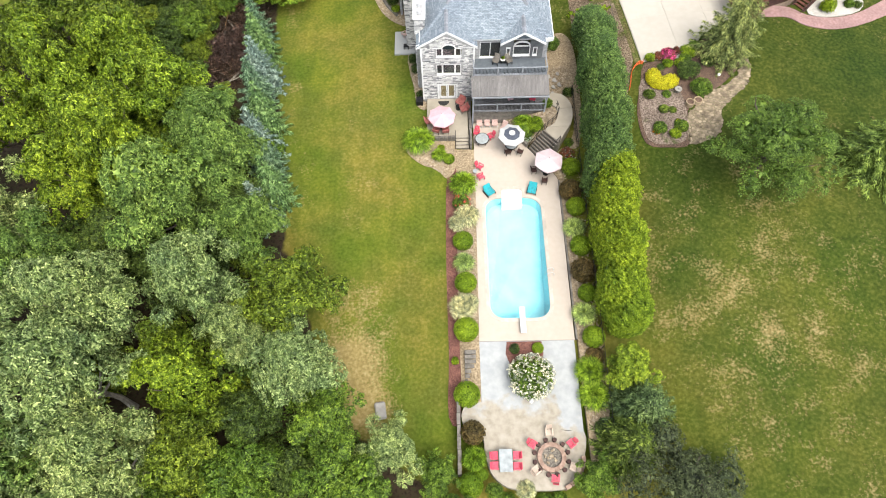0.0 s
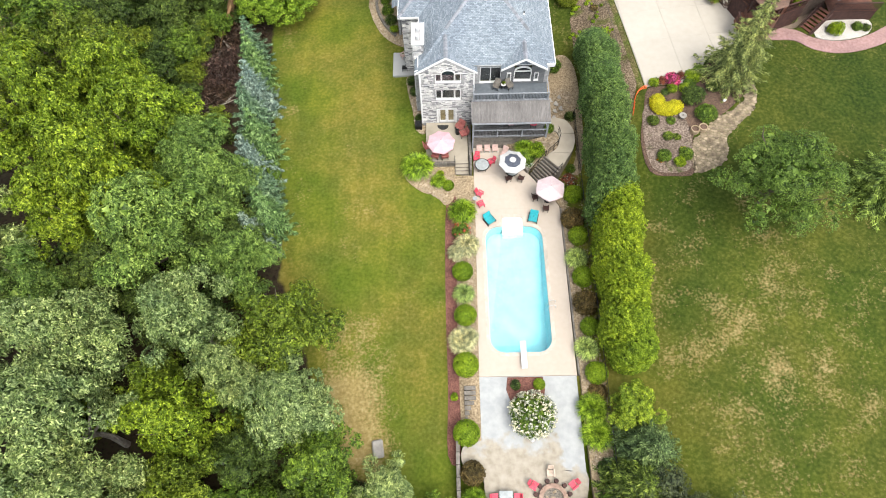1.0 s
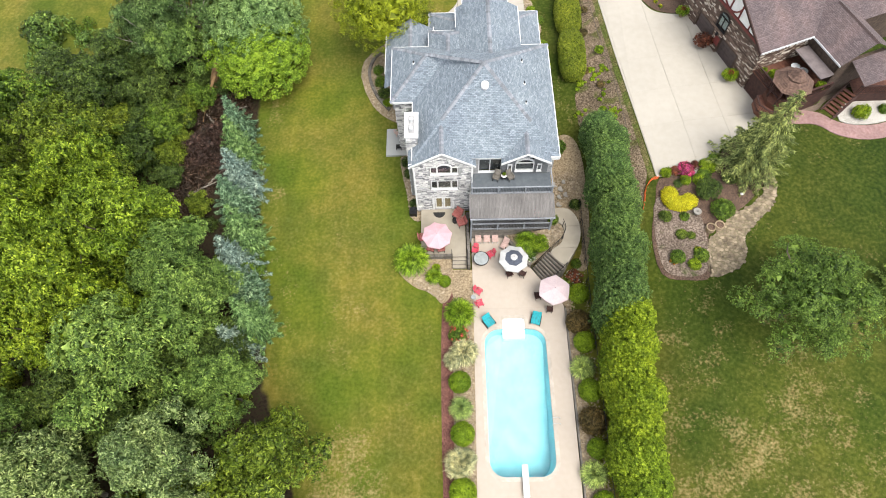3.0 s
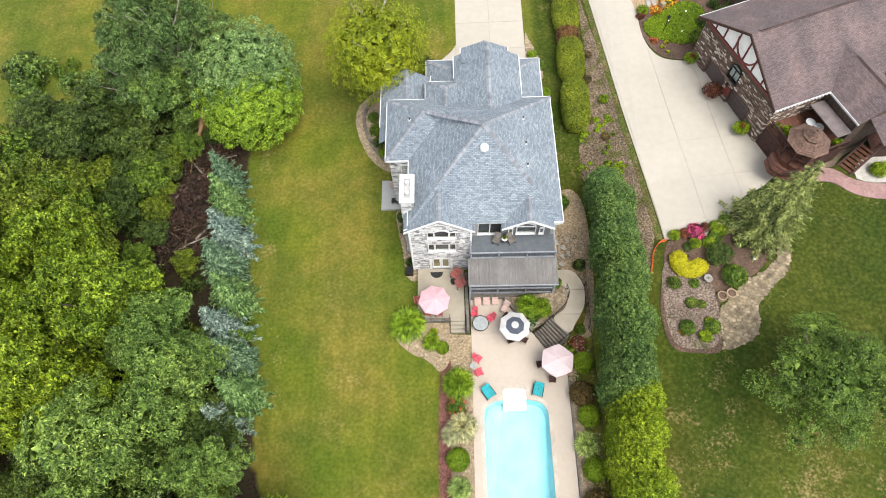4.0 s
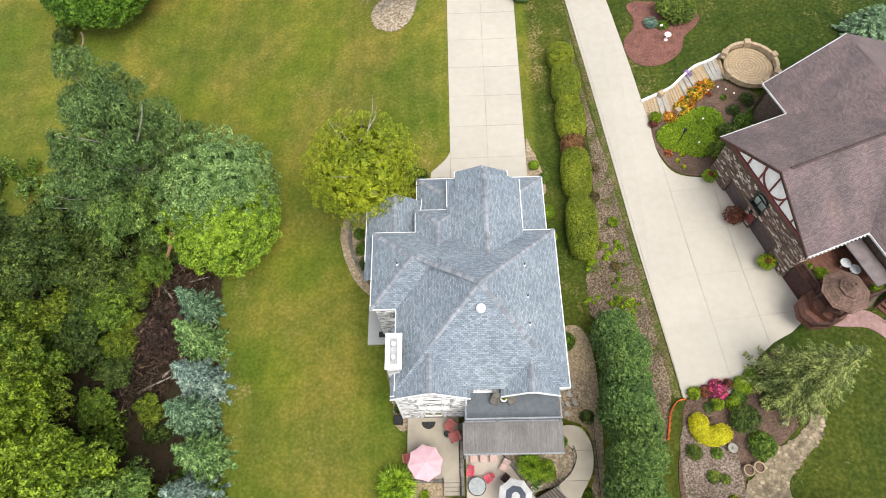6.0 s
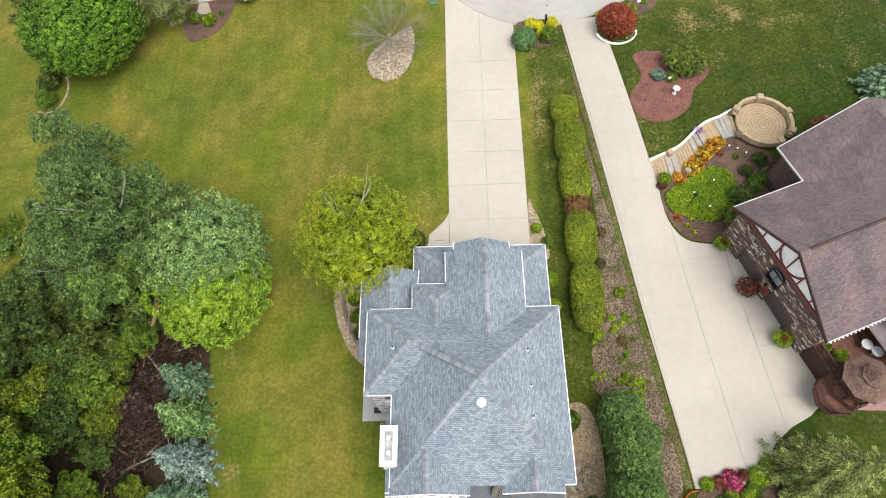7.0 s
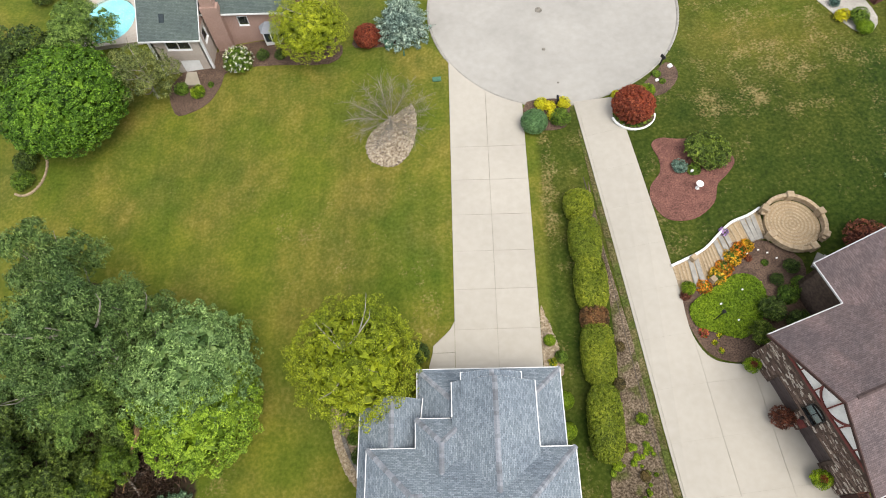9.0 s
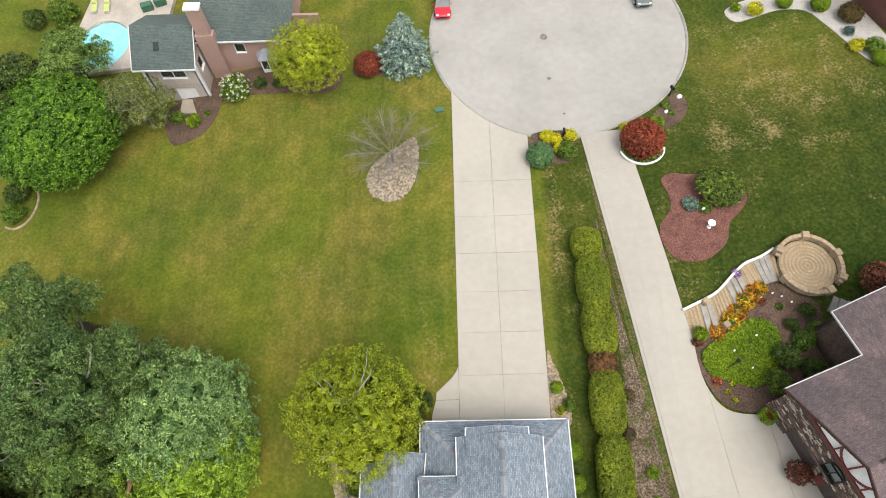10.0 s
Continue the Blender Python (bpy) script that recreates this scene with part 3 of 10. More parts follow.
def cover_at(x, y):
    """How dry, how bare, how deep green the turf is, the hedge's painted shade included."""
    d = forest_edge(y) - x
    bare = blend(d, 0.3, 2.2) if y < 78 else 0.0
    if y > 60:
        bare *= 1 - blend(-x, 33.0, 36.0) * blend(y, 60, 64)
    dry = 0.03
    deep = 0.0
    if x > 16.5:
        deep = (0.3 + 0.6 * blend(x, 16.5, 20)) * (0.88 + 0.12 * blend(y, 26, 44)) + 0.1 * blend(x, 30, 44)
        dry = 0.16 + 0.24 * blot(x, y, 26, 19, 16, 19) + 0.1 * blot(x, y, 17.5, 30, 2.5, 12) + 0.26 * blot(x, y, 38, 96, 22, 9) + 0.22 * blot(x, y, 30, 90.5, 6, 3)
        dry -= 0.2 * blot(x, y, 36, 42, 14, 10) + 0.15 * blot(x, y, 34, 78, 12, 9)
        deep -= 0.05 * blot(x, y, 24, 17, 16, 18) + 0.75 * blot(x, y, 36, 101, 26, 10)
    elif x > 10.4 and y > 44:
        # the hedge's shade on this grass is painted as deeper green
        deep = 0.72 - 0.3 * blend(x, 14.5, 16.5)
        dry = 0.2 + 0.2 * blot(x, y, 11.0, 82, 2.6, 12)
    else:
        dry += 0.8 * blot(x, y, -8.6, 16.5, 4.6, 10.5) + 0.5 * blot(x, y, -7.8, 12.5, 4.5, 7)
        dry += 0.16 * blot(x, y, -9.5, 34, 3.5, 9) + 0.2 * blot(x, y, -1.4, 73, 3.5, 6)
        dry += 0.14 * blot(x, y, -10, 78, 12, 12) + 0.16 * blot(x, y, -18.5, 58, 2.5, 4)
        dry += 0.25 * blend(-abs(d + 0.6), -1.6, 0.0) * (1 if y < 74 else 0)
        dry += 0.34 * blot(x, y, 0.4, 70.5, 2.6, 4.5)
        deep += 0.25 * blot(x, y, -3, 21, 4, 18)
    return dry, bare, min(max(deep, 0.0), 1.0)


def axis(lo, hi, step, far):
    core = [lo + step * i for i in range(int(round((hi - lo) / step)) + 1)]
    return [lo - f for f in far[::-1]] + core + [hi + f for f in far]


CELL = 0.6
AX = axis(-60.0, 60.0, CELL, (8, 25, 70, 180, 450, 1100, 2600))
AY = axis(-24.0, 150.0, CELL, (8, 25, 70, 180, 450, 1100, 2600))


def build_ground():
    nx, ny = len(AX), len(AY)
    verts = [(x, y, ground_at(x, y)) for y in AY for x in AX]
    faces = [(j * nx + i, j * nx + i + 1, (j + 1) * nx + i + 1, (j + 1) * nx + i) for j in range(ny - 1) for i in range(nx - 1)]
    me = bpy.data.meshes.new("ground")
    me.from_pydata(verts, [], faces)
    at = me.color_attributes.new("cover", "FLOAT_COLOR", "POINT")
    flat = []
    for x, y, z in verts:
        flat += [*cover_at(x, y), 1.0]
    at.data.foreach_set("color", flat)
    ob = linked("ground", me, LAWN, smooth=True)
    return tagged(ob, "mown lawn with dry straw patches and a bare woodland floor", "ground", kind="structure")


build_ground()


def clip_cell(poly, x0, y0, x1, y1):
    for ax, lim, keep in ((0, x0, 1), (0, x1, -1), (1, y0, 1), (1, y1, -1)):
        out = []
        for k in range(len(poly)):
            p, q = poly[k - 1], poly[k]
            dp, dq = keep * (p[ax] - lim), keep * (q[ax] - lim)
            if dp * dq < 0:
                u = dp / (dp - dq)
                out.append((p[0] + u * (q[0] - p[0]), p[1] + u * (q[1] - p[1])))
            if dq >= 0:
                out.append(q)
        poly = out
        if len(poly) < 3:
            return []
    return poly


def drape(outline, off, depth=0.12, height=None, cell=CELL):
    """A sheet over the land inside an outline, off metres above it, with a turned-down rim."""
    height = height or land
    xs, ys = [p[0] for p in outline], [p[1] for p in outline]
    bm = bmesh.new()
    i = math.floor((min(xs) + 60) / cell)
    while -60 + i * cell < max(xs):
        x0 = -60 + i * cell
        strip = clip_cell(outline, x0, -1e4, x0 + cell, 1e4)
        j = math.floor((min(ys) + 24) / cell)
        while strip and -24 + j * cell < max(ys):
            y0 = -24 + j * cell
            got = clip_cell(strip, x0, y0, x0 + cell, y0 + cell)
            if len(got) >= 3:
                try:
                    bm.faces.new([bm.verts.new((x, y, height(x, y) + off)) for x, y in got])
                except ValueError:
                    pass
            j += 1
        i += 1
    bmesh.ops.remove_doubles(bm, verts=bm.verts[:], dist=0.002)
    k = len(outline)
    lo = [bm.verts.new((x, y, height(x, y) + off - depth)) for x, y in outline]
    hi = [bm.verts.new((x, y, height(x, y) + off)) for x, y in outline]
    for a in range(k):
        b = (a + 1) % k
        bm.faces.new((lo[a], lo[b], hi[b], hi[a]))
    for f in bm.faces:
        f.normal_update()
        if f.normal.z < -0.3:
            f.normal_flip()
    me = bpy.data.meshes.new("sheet")
    bm.to_mesh(me)
    bm.free()
    return me


def sheet(name, outline, off, material, label, category, depth=0.12, height=None, kind="structure"):
    return tagged(linked(name, drape(outline, off, depth, height), material), label, category, kind=kind)


def inside(outline, x, y):
    hit = False
    for k in range(len(outline)):
        (xa, ya), (xb, yb) = outline[k - 1], outline[k]
        if (ya > y) != (yb > y) and x < xa + (y - ya) / (yb - ya) * (xb - xa):
            hit = not hit
    return hit


def shrink(poly, d):
    k = len(poly)
    cx, cy = sum(p[0] for p in poly) / k, sum(p[1] for p in poly) / k
    out = []
    for x, y in poly:
        r = math.hypot(x - cx, y - cy) or 1.0
        s = max(0.0, 1 - 1.4 * d / r)
        out.append((cx + (x - cx) * s, cy + (y - cy) * s))
    return out


def scatter(outline, count, rng, gap=0.0):
    xs, ys = [p[0] for p in outline], [p[1] for p in outline]
    got, tries = [], 0
    while len(got) < count and tries < count * 30:
        tries += 1
        x, y = rng.uniform(min(xs), max(xs)), rng.uniform(min(ys), max(ys))
        if inside(outline, x, y) and (not gap or all((x - a) ** 2 + (y - b) ** 2 > gap * gap for a, b in got)):
            got.append((x, y))
    return got


def slab(outline, z0, z1, parent, material, height=None, name="slab", bevel=0.02):
    """One cast slab, its top following the land where height is given."""
    if height:
        return linked(name, drape(outline, z1, z1 - z0, height, 1.2), material, parent)
    bm = prism(outline, z0, z1 - bevel)
    top = [bm.verts.new((x, y, z1)) for x, y in shrink(outline, bevel)]
    ring = [bm.verts.new((x, y, z1 - bevel)) for x, y in outline]
    bm.faces.new(top)
    for a in range(len(top)):
        b = (a + 1) % len(top)
        bm.faces.new((ring[a], ring[b], top[b], top[a]))
    return part(name, bm, material, parent)


# ---- road and drives ----
ROAD_C, ROAD_R = (13.4, 105.0), 13.5
road_line = ring_of(*ROAD_C, ROAD_R, seg=64)
sheet("road", road_line, 0.03, ASPHALT, "pale weathered concrete turning circle of a residential street", "road")
sheet("road", [(5.5, 116), (21.5, 116), (21.5, 400), (5.5, 400)], 0.02, ASPHALT, "pale concrete street leading away from the turning circle", "road")


def ring_strip(cx, cy, r0, r1, z, h, a0, a1, seg):
    """A kerb: a low rounded ridge along an arc."""
    bm = bmesh.new()
    rows = []
    for i in range(seg + 1):
        a = radians(a0 + (a1 - a0) * i / seg)
        row = []
        for r, dz in ((r0, -0.1), (r0, 0.0), (r0 + 0.3 * (r1 - r0), h * 0.5), (r0 + 0.65 * (r1 - r0), h), (r1, h * 0.9), (r1, -0.1)):
            x, y = cx + r * math.cos(a), cy + r * math.sin(a)
            row.append(bm.verts.new((x, y, land(x, y) + z + dz)))
        rows.append(row)
    for p, q in zip(rows, rows[1:]):
        for k in range(5):
            bm.faces.new((p[k], q[k], q[k + 1], p[k + 1]))
    return bm


for a0, a1 in ((-33, 62), (118, 211)):
    tagged(part("kerb", ring_strip(*ROAD_C, ROAD_R - 0.12, ROAD_R + 0.16, 0.03, 0.09, a0, a1, 48), KERB, smooth=True), "grimy rolled concrete kerb round the turning circle", "kerb", kind="structure")
tagged(part("kerb", ring_strip(*ROAD_C, ROAD_R - 0.1, ROAD_R + 0.12, 0.03, 0.02, 211, 327, 48), KERB, smooth=True), "dropped concrete kerb across the drive entrances", "kerb", kind="structure")
for x, y, r in ((12.0, 104.5, 0.40), (12.1, 98.9, 0.2), (13.2, 94.4, 0.12)):
    cover = part("manhole_cover", prism(ring_of(x, y, r, seg=20), land(x, y) + 0.02, land(x, y) + 0.05), IRON)
    tagged(cover, "grey cast iron manhole cover set in the road", "manhole")


def rim_y(x):
    return ROAD_C[1] - math.sqrt(max(ROAD_R ** 2 - (x - ROAD_C[0]) ** 2, 0.0)) - 0.1


drive = thing("driveway", "pale concrete driveway cast in two columns of large slabs", "driveway", kind="structure")
drive_line = [(2.0, 64.3), (9.38, 64.3), (9.38, rim_y(9.38)), (7.5, rim_y(7.5)), (5.7, rim_y(5.7)), (3.8, rim_y(3.8)), (2.0, rim_y(2.0))]
linked("bedding", drape(drive_line, 0.05), JOINT, drive)


def drive_top(x, y):
    return land(x, y)


for xa, xb in ((2.0, 5.68), (5.70, 9.38)):
    rows = (64.3, 68.62, 72.25, 75.92, 79.6, 83.35, 87.1)
    for ya, yb in zip(rows, rows[1:]):
        g = 0.006 if ya in (75.92, 83.35) else 0.014
        slab([(xa + 0.012, ya + g), (xb - 0.012, ya + g), (xb - 0.012, yb - 0.01), (xa + 0.012, yb - 0.01)], -0.1, 0.075, drive, CONCRETE, drive_top)
    end = [(xa + 0.012, 87.11), (xb - 0.012, 87.11)] + [(xb - 0.012 - (xb - xa - 0.024) * k / 4, rim_y(xb - (xb - xa) * k / 4)) for k in range(5)]
    slab(end, -0.1, 0.075, drive, CONCRETE, drive_top)
slab(smooth_line([(1.98, 69.4), (1.6, 68.7), (0.9, 68.0), (0.1, 67.3)], 3, False) + [(0.05, 66.7), (1.98, 66.7)], -0.1, 0.075, drive, CONCRETE, drive_top)
slab([(1.98, 66.67), (0.05, 66.67), (-0.25, 65.6), (-0.4, 64.3), (1.98, 64.3)], -0.1, 0.075, drive, CONCRETE, drive_top)

court = thing("driveway", "wide cream concrete drive and garage court of the brown-roofed house", "driveway", kind="structure")
court_line = [(14.45, 91.8), (16.1, 77.5), (18.05, 60.0), (19.98, 44.7), (22.2, 44.85), (25.0, 44.95), (25.6, 46.3), (26.5, 47.8), (28.0, 48.95), (29.7, 49.8), (31.1, 50.95), (32.4, 54.0), (29.4, 57.0), (26.6, 65.0)]
court_line += smooth_line([(25.4, 64.6), (23.3, 64.85), (22.1, 65.8), (21.35, 67.8), (21.15, 70.9)], 3, False) + [(20.75, 73.4), (20.2, 78.0), (18.45, 91.8)]
linked("bedding", drape(court_line, 0.045), JOINT, court)
ca, cb = math.cos(radians(-83.6)), math.sin(radians(-83.6))
turned = [((x - 14.75) * ca + (y - 91.6) * cb, -(x - 14.75) * cb + (y - 91.6) * ca) for x, y in court_line]
for iu in range(-1, 14):
    for iv in range(-1, 5):
        got = clip_cell(turned, iu * 4.15 + 0.006, iv * 4.02 + 0.009, iu * 4.15 + 4.144, iv * 4.02 + 4.011)
        if len(got) < 3:
            continue
        poly, last = [], None
        for u, v in got:
            q = (14.75 + u * ca - v * cb, 91.6 + u * cb + v * ca)
            if last is None or math.hypot(q[0] - last[0], q[1] - last[1]) > 0.05:
                poly.append(q)
                last = q
        if len(poly) >= 3 and math.hypot(poly[0][0] - poly[-1][0], poly[0][1] - poly[-1][1]) < 0.05:
            poly.pop()
        if len(poly) >= 3:
            slab(poly, -0.1, 0.075, court, CONCRETE, land, "slab", 0.004)

# ---- the pool and its terrace ----
DECK_Z = -4.9
POOL = rounded_rect(3.6, 19.1, 9.2, 31.9, 1.35, 8)
bump_at = next(i for i, p in enumerate(POOL) if p[0] < 7.86 and p[1] > 31.89)
ledge_line = [(7.4, 31.95), (7.38, 32.75), (7.18, 32.95), (5.52, 32.95), (5.32, 32.75), (5.3, 31.95)]
POOL = POOL[:bump_at + 1] + ledge_line + POOL[bump_at + 1:]


def grown(outline, d):
    """The outline pushed outwards by d."""
    k, out = len(outline), []
    for i in range(k):
        a, b, c = Vector(outline[i - 1]), Vector(outline[i]), Vector(outline[(i + 1) % k])
        t1, t2 = (b - a), (c - b)
        t = ((t1.normalized() if t1.length else t2) + (t2.normalized() if t2.length else t1))
        nrm = Vector((t.y, -t.x)).normalized()
        out.append((b.x + nrm.x * d, b.y + nrm.y * d))
    return out


def plate_with_hole(outer, hole, z0, z1):
    bm = bmesh.new()
    rings = []
    for line in (outer, hole):
        vs = [bm.verts.new((x, y, z1)) for x, y in line]
        rings.append(vs)
    edges = [bm.edges.new((vs[i - 1], vs[i])) for vs in rings for i in range(len(vs))]
    bmesh.ops.triangle_fill(bm, use_beauty=True, use_dissolve=False, edges=edges)
    for vs in rings:
        low = [bm.verts.new((v.co.x, v.co.y, z0)) for v in vs]
        for i in range(len(vs)):
            bm.faces.new((vs[i - 1], vs[i], low[i], low[i - 1]))
    return bm


pool = thing("swimming_pool", "turquoise in-ground swimming pool with rounded corners and white entry steps", "pool")
basin = bmesh.new()
rim = [basin.verts.new((x, y, DECK_Z - 0.02)) for x, y in POOL]
low = []
for x, y in POOL:
    d = 1.1 + 1.6 * blend(y, 28.5, 22.5)
    low.append(basin.verts.new((x + (6.4 - x) * 0.06, y + (25.5 - y) * 0.03, DECK_Z - d)))
for i in range(len(rim)):
    basin.faces.new((rim[i - 1], rim[i], low[i], low[i - 1]))
bottom_edges = [basin.edges.get((low[i - 1], low[i])) for i in range(len(low))]
bmesh.ops.triangle_fill(basin, use_beauty=True, edges=bottom_edges)
part("basin", basin, PLASTER, pool)
part("entry_ledge", prism([(x, y + 0.04 * (y > 32)) for x, y in ledge_line], DECK_Z - 1.3, DECK_Z - 0.08), PLASTER_WHITE, pool, "white entry ledge")
for ya, h in ((31.55, 0.34), (31.2, 0.56)):
    part("step", box(6.35, (ya + 31.92) / 2, DECK_Z - 1.3, 2.04, 31.92 - ya, 1.3 - h, bevel=0.03), PLASTER_WHITE, pool)
w = part("water", prism(grown(POOL, -0.005), DECK_Z - 0.20, DECK_Z - 0.14), WATER, pool)
w.visible_shadow = False
part("coping", plate_with_hole(grown(POOL, 0.32), grown(POOL, -0.03), DECK_Z - 0.12, DECK_Z + 0.025), COPING, pool)
ladder = bmesh.new()
for yy in (23.3, 23.8):
    path = [(9.75, yy, DECK_Z), (9.72, yy, DECK_Z + 0.55), (9.5, yy, DECK_Z + 0.72), (9.15, yy, DECK_Z + 0.5), (9.08, yy, DECK_Z - 0.8)]
    join_into(ladder, tube_along(path, [0.025] * 5, 6))
part("ladder", ladder, WHITE_METAL, pool)

board = thing("diving_board", "white diving board on a low stand over the deep end", "diving board", (6.48, 18.9, DECK_Z))
part("plank", box(0, -0.1, 0.42, 0.5, 2.5, 0.06, bevel=0.02), WHITE, board)
part("stand", add_box(box(0, -0.75, 0, 0.42, 0.5, 0.42, bevel=0.03), 0, -1.1, 0, 0.42, 0.12, 0.40), WHITE_METAL, board)

terrace = thing("pool_terrace", "warm buff concrete terrace round the pool", "terrace", kind="structure")
part("surround", plate_with_hole([(2.5, 17.0), (11.05, 17.0), (11.15, 33.915), (2.75, 33.915)], grown(POOL, 0.32), -5.7, DECK_Z), DECK_CONCRETE, terrace)
north = [(2.75, 33.92), (11.15, 33.92), (10.9, 34.9), (10.3, 35.6), (9.6, 36.2), (8.45, 37.8), (6.1, 41.1), (6.0, 42.0), (2.75, 42.0)]
for xa, xb in ((2.7, 6.9), (6.903, 11.2)):
    for ya, yb in ((33.9, 38.0), (38.003, 42.1)):
        got = clip_cell(north, xa, ya, xb, yb)
        if len(got) > 2:
            slab(got, -5.7 - 0.0, DECK_Z, terrace, DECK_CONCRETE, None, "slab", 0.002)


def terrace_concrete():
    """Bluish bleached concrete giving way to stained tan, with a ragged border and blotches."""
    m, n, l, p = nodes_of("two_tone_concrete")
    pos = n.new("ShaderNodeNewGeometry").outputs["Position"]
    xyz = n.new("ShaderNodeSeparateXYZ")
    l.new(pos, xyz.inputs[0])
    f = noise_of(n, l, 1.1, 9)

    def remap(v, a, b, c, d):
        r = n.new("ShaderNodeMapRange")
        r.inputs[1].default_value, r.inputs[2].default_value, r.inputs[3].default_value, r.inputs[4].default_value = a, b, c, d
        l.new(v, r.inputs[0])
        return r.outputs[0]

    def add(a, b):
        q = n.new("ShaderNodeMath")
        l.new(a, q.inputs[0])
        l.new(b, q.inputs[1])
        return q.outputs[0]
    south = add(add(remap(xyz.outputs[1], 0, 20, -11.2, 8.8), remap(xyz.outputs[0], 8.8, 9.8, 0.0, 2.6)), remap(f, 0.25, 0.75, -1.3, 1.3))
    tan_ = ramp_of(n, l, noise_of(n, l, 1.8, 10), [(0.32, (0.205, 0.178, 0.136)), (0.5, (0.250, 0.222, 0.176)), (0.7, (0.285, 0.258, 0.212))])
    blue_ = ramp_of(n, l, noise_of(n, l, 1.5, 10), [(0.34, (0.235, 0.246, 0.250)), (0.66, (0.300, 0.308, 0.306))])
    col = mixed(n, l, "MIX", remap(south, -0.5, 0.6, 0.0, 1.0), tan_, blue_)
    l.new(col, p.inputs["Base Color"])
    p.inputs["Roughness"].default_value = 0.85
    return m


LOWER_CONCRETE = terrace_concrete()
lower = thing("lower_terrace", "weathered concrete terrace, part bluish grey and part stained tan", "terrace", kind="structure")
blue = [(2.5, 16.98), (2.5, 11.6), (2.9, 11.2), (8.9, 11.2), (9.0, 9.2), (10.95, 9.0), (11.0, 16.98)]
tan = smooth_line([(2.5, 11.6), (0.9, 11.05), (0.95, 9.6), (2.45, 8.6), (2.6, 7.6), (2.97, 6.0), (3.9, 4.95), (5.4, 4.5), (9.0, 4.5), (9.9, 5.25), (10.8, 7.0), (10.98, 9.0), (9.0, 9.2), (8.9, 11.2)], 3)
part("slab", prism(blue, -5.8, DECK_Z - 0.06), LOWER_CONCRETE, lower)
part("slab", prism(tan, -5.8, DECK_Z - 0.066), LOWER_CONCRETE, lower)

# left patio by the garden door, with its steps
patio = thing("patio", "grey concrete patio by the garden door", "patio", kind="structure")
slab([(-2.15, 39.4), (2.2, 39.4), (2.2, 44.35), (-2.15, 44.35)], -5.6, -4.4, patio, CONCRETE_TAN)
stair = thing("stone_steps", "short flight of concrete steps with dark railings", "steps")
for k in range(4):
    part("step", box(1.55, 39.25 - 0.32 * k, -5.3, 1.35, 0.34, 0.9 - 0.16 * k, bevel=0.015), CONCRETE_TAN, stair)
    part("nosing", box(1.55, 39.06 - 0.32 * k, -4.42 - 0.16 * k, 1.3, 0.05, 0.03), TIMBER_GREY, stair)
for xx in (0.82, 2.3):
    r = bmesh.new()
    add_rod(r, (xx, 39.4, -4.4), (xx, 39.4, -3.5), 0.03)
    add_rod(r, (xx, 38.05, -4.9), (xx, 38.05, -4.0), 0.03)
    add_rod(r, (xx, 39.4, -3.52), (xx, 38.05, -4.02), 0.025)
    part("railing", r, DARK_METAL, stair)
wall_l = thing("retaining_wall", "low grey block wall beside the patio steps", "wall", kind="structure")
for k in range(7):
    part("block", box(-1.9 + 0.42 * k, 39.25, -5.4, 0.40, 0.25, 1.02, bevel=0.02), TIMBER_GREY, wall_l)
wall_m = thing("retaining_wall", "long grey timber wall between patio and terrace", "wall", kind="structure")
for k in range(8):
    part("beam", box(2.42, 38.4 + 0.72 * k, -5.4, 0.3, 0.70, 1.25, bevel=0.02), TIMBER_GREY, wall_m)
tagged(part("doormat", prism([(-0.95, 44.0)] + [(-0.35 + 0.6 * math.cos(radians(a)), 44.0 + 0.62 * math.sin(radians(a))) for a in range(180, 361, 15)], -4.395, -4.375), TYRE), "black half-round doormat on the patio", "doormat")

# slanting garden wall, rock bank and the big timber stair up to the curved path
PATH_Z = -2.6


def bank(x, y):
    """Height of the planted bank between terrace, deck and path."""
    ax, ay, bx, by = 6.0, 41.2, 9.7, 36.1
    L = math.hypot(bx - ax, by - ay)
    d = ((x - ax) * (ay - by) + (y - ay) * (bx - ax)) / L
    d = -d if d < 0 and x < 6 else d
    return -4.45 + 1.6 * blend(d, 0.1, 3.6)


slant = thing("retaining_wall", "slanting weathered timber wall holding the rock bank", "wall", kind="structure")
for k in range(9):
    u = (k + 0.5) / 9
    x, y = 6.0 + (8.3 - 6.0) * u, 41.3 + (38.1 - 41.3) * u
    part("beam", box(x, y, -5.4, 0.30, 0.43, 1.05, turn=math.degrees(math.atan2(8.3 - 6.0, 41.3 - 38.1)), bevel=0.02), TIMBER_GREY, slant)
bank_line = [(6.2, 41.3), (8.4, 38.3), (9.7, 38.6), (10.4, 38.7), (11.3, 40.0), (11.6, 41.2), (10.7, 42.8), (10.2, 42.6), (10.1, 41.1)]
sheet("rock_bank", bank_line, 0.0, GRAVEL, "planted bank covered in tan river rock", "rock bed", 0.5, bank)
steps = thing("timber_stair", "broad weathered timber stair climbing from the terrace", "stairs")
A, B, C_, D_ = Vector((8.45, 37.85)), Vector((9.7, 36.1)), Vector((9.85, 38.55)), Vector((11.25, 37.0))
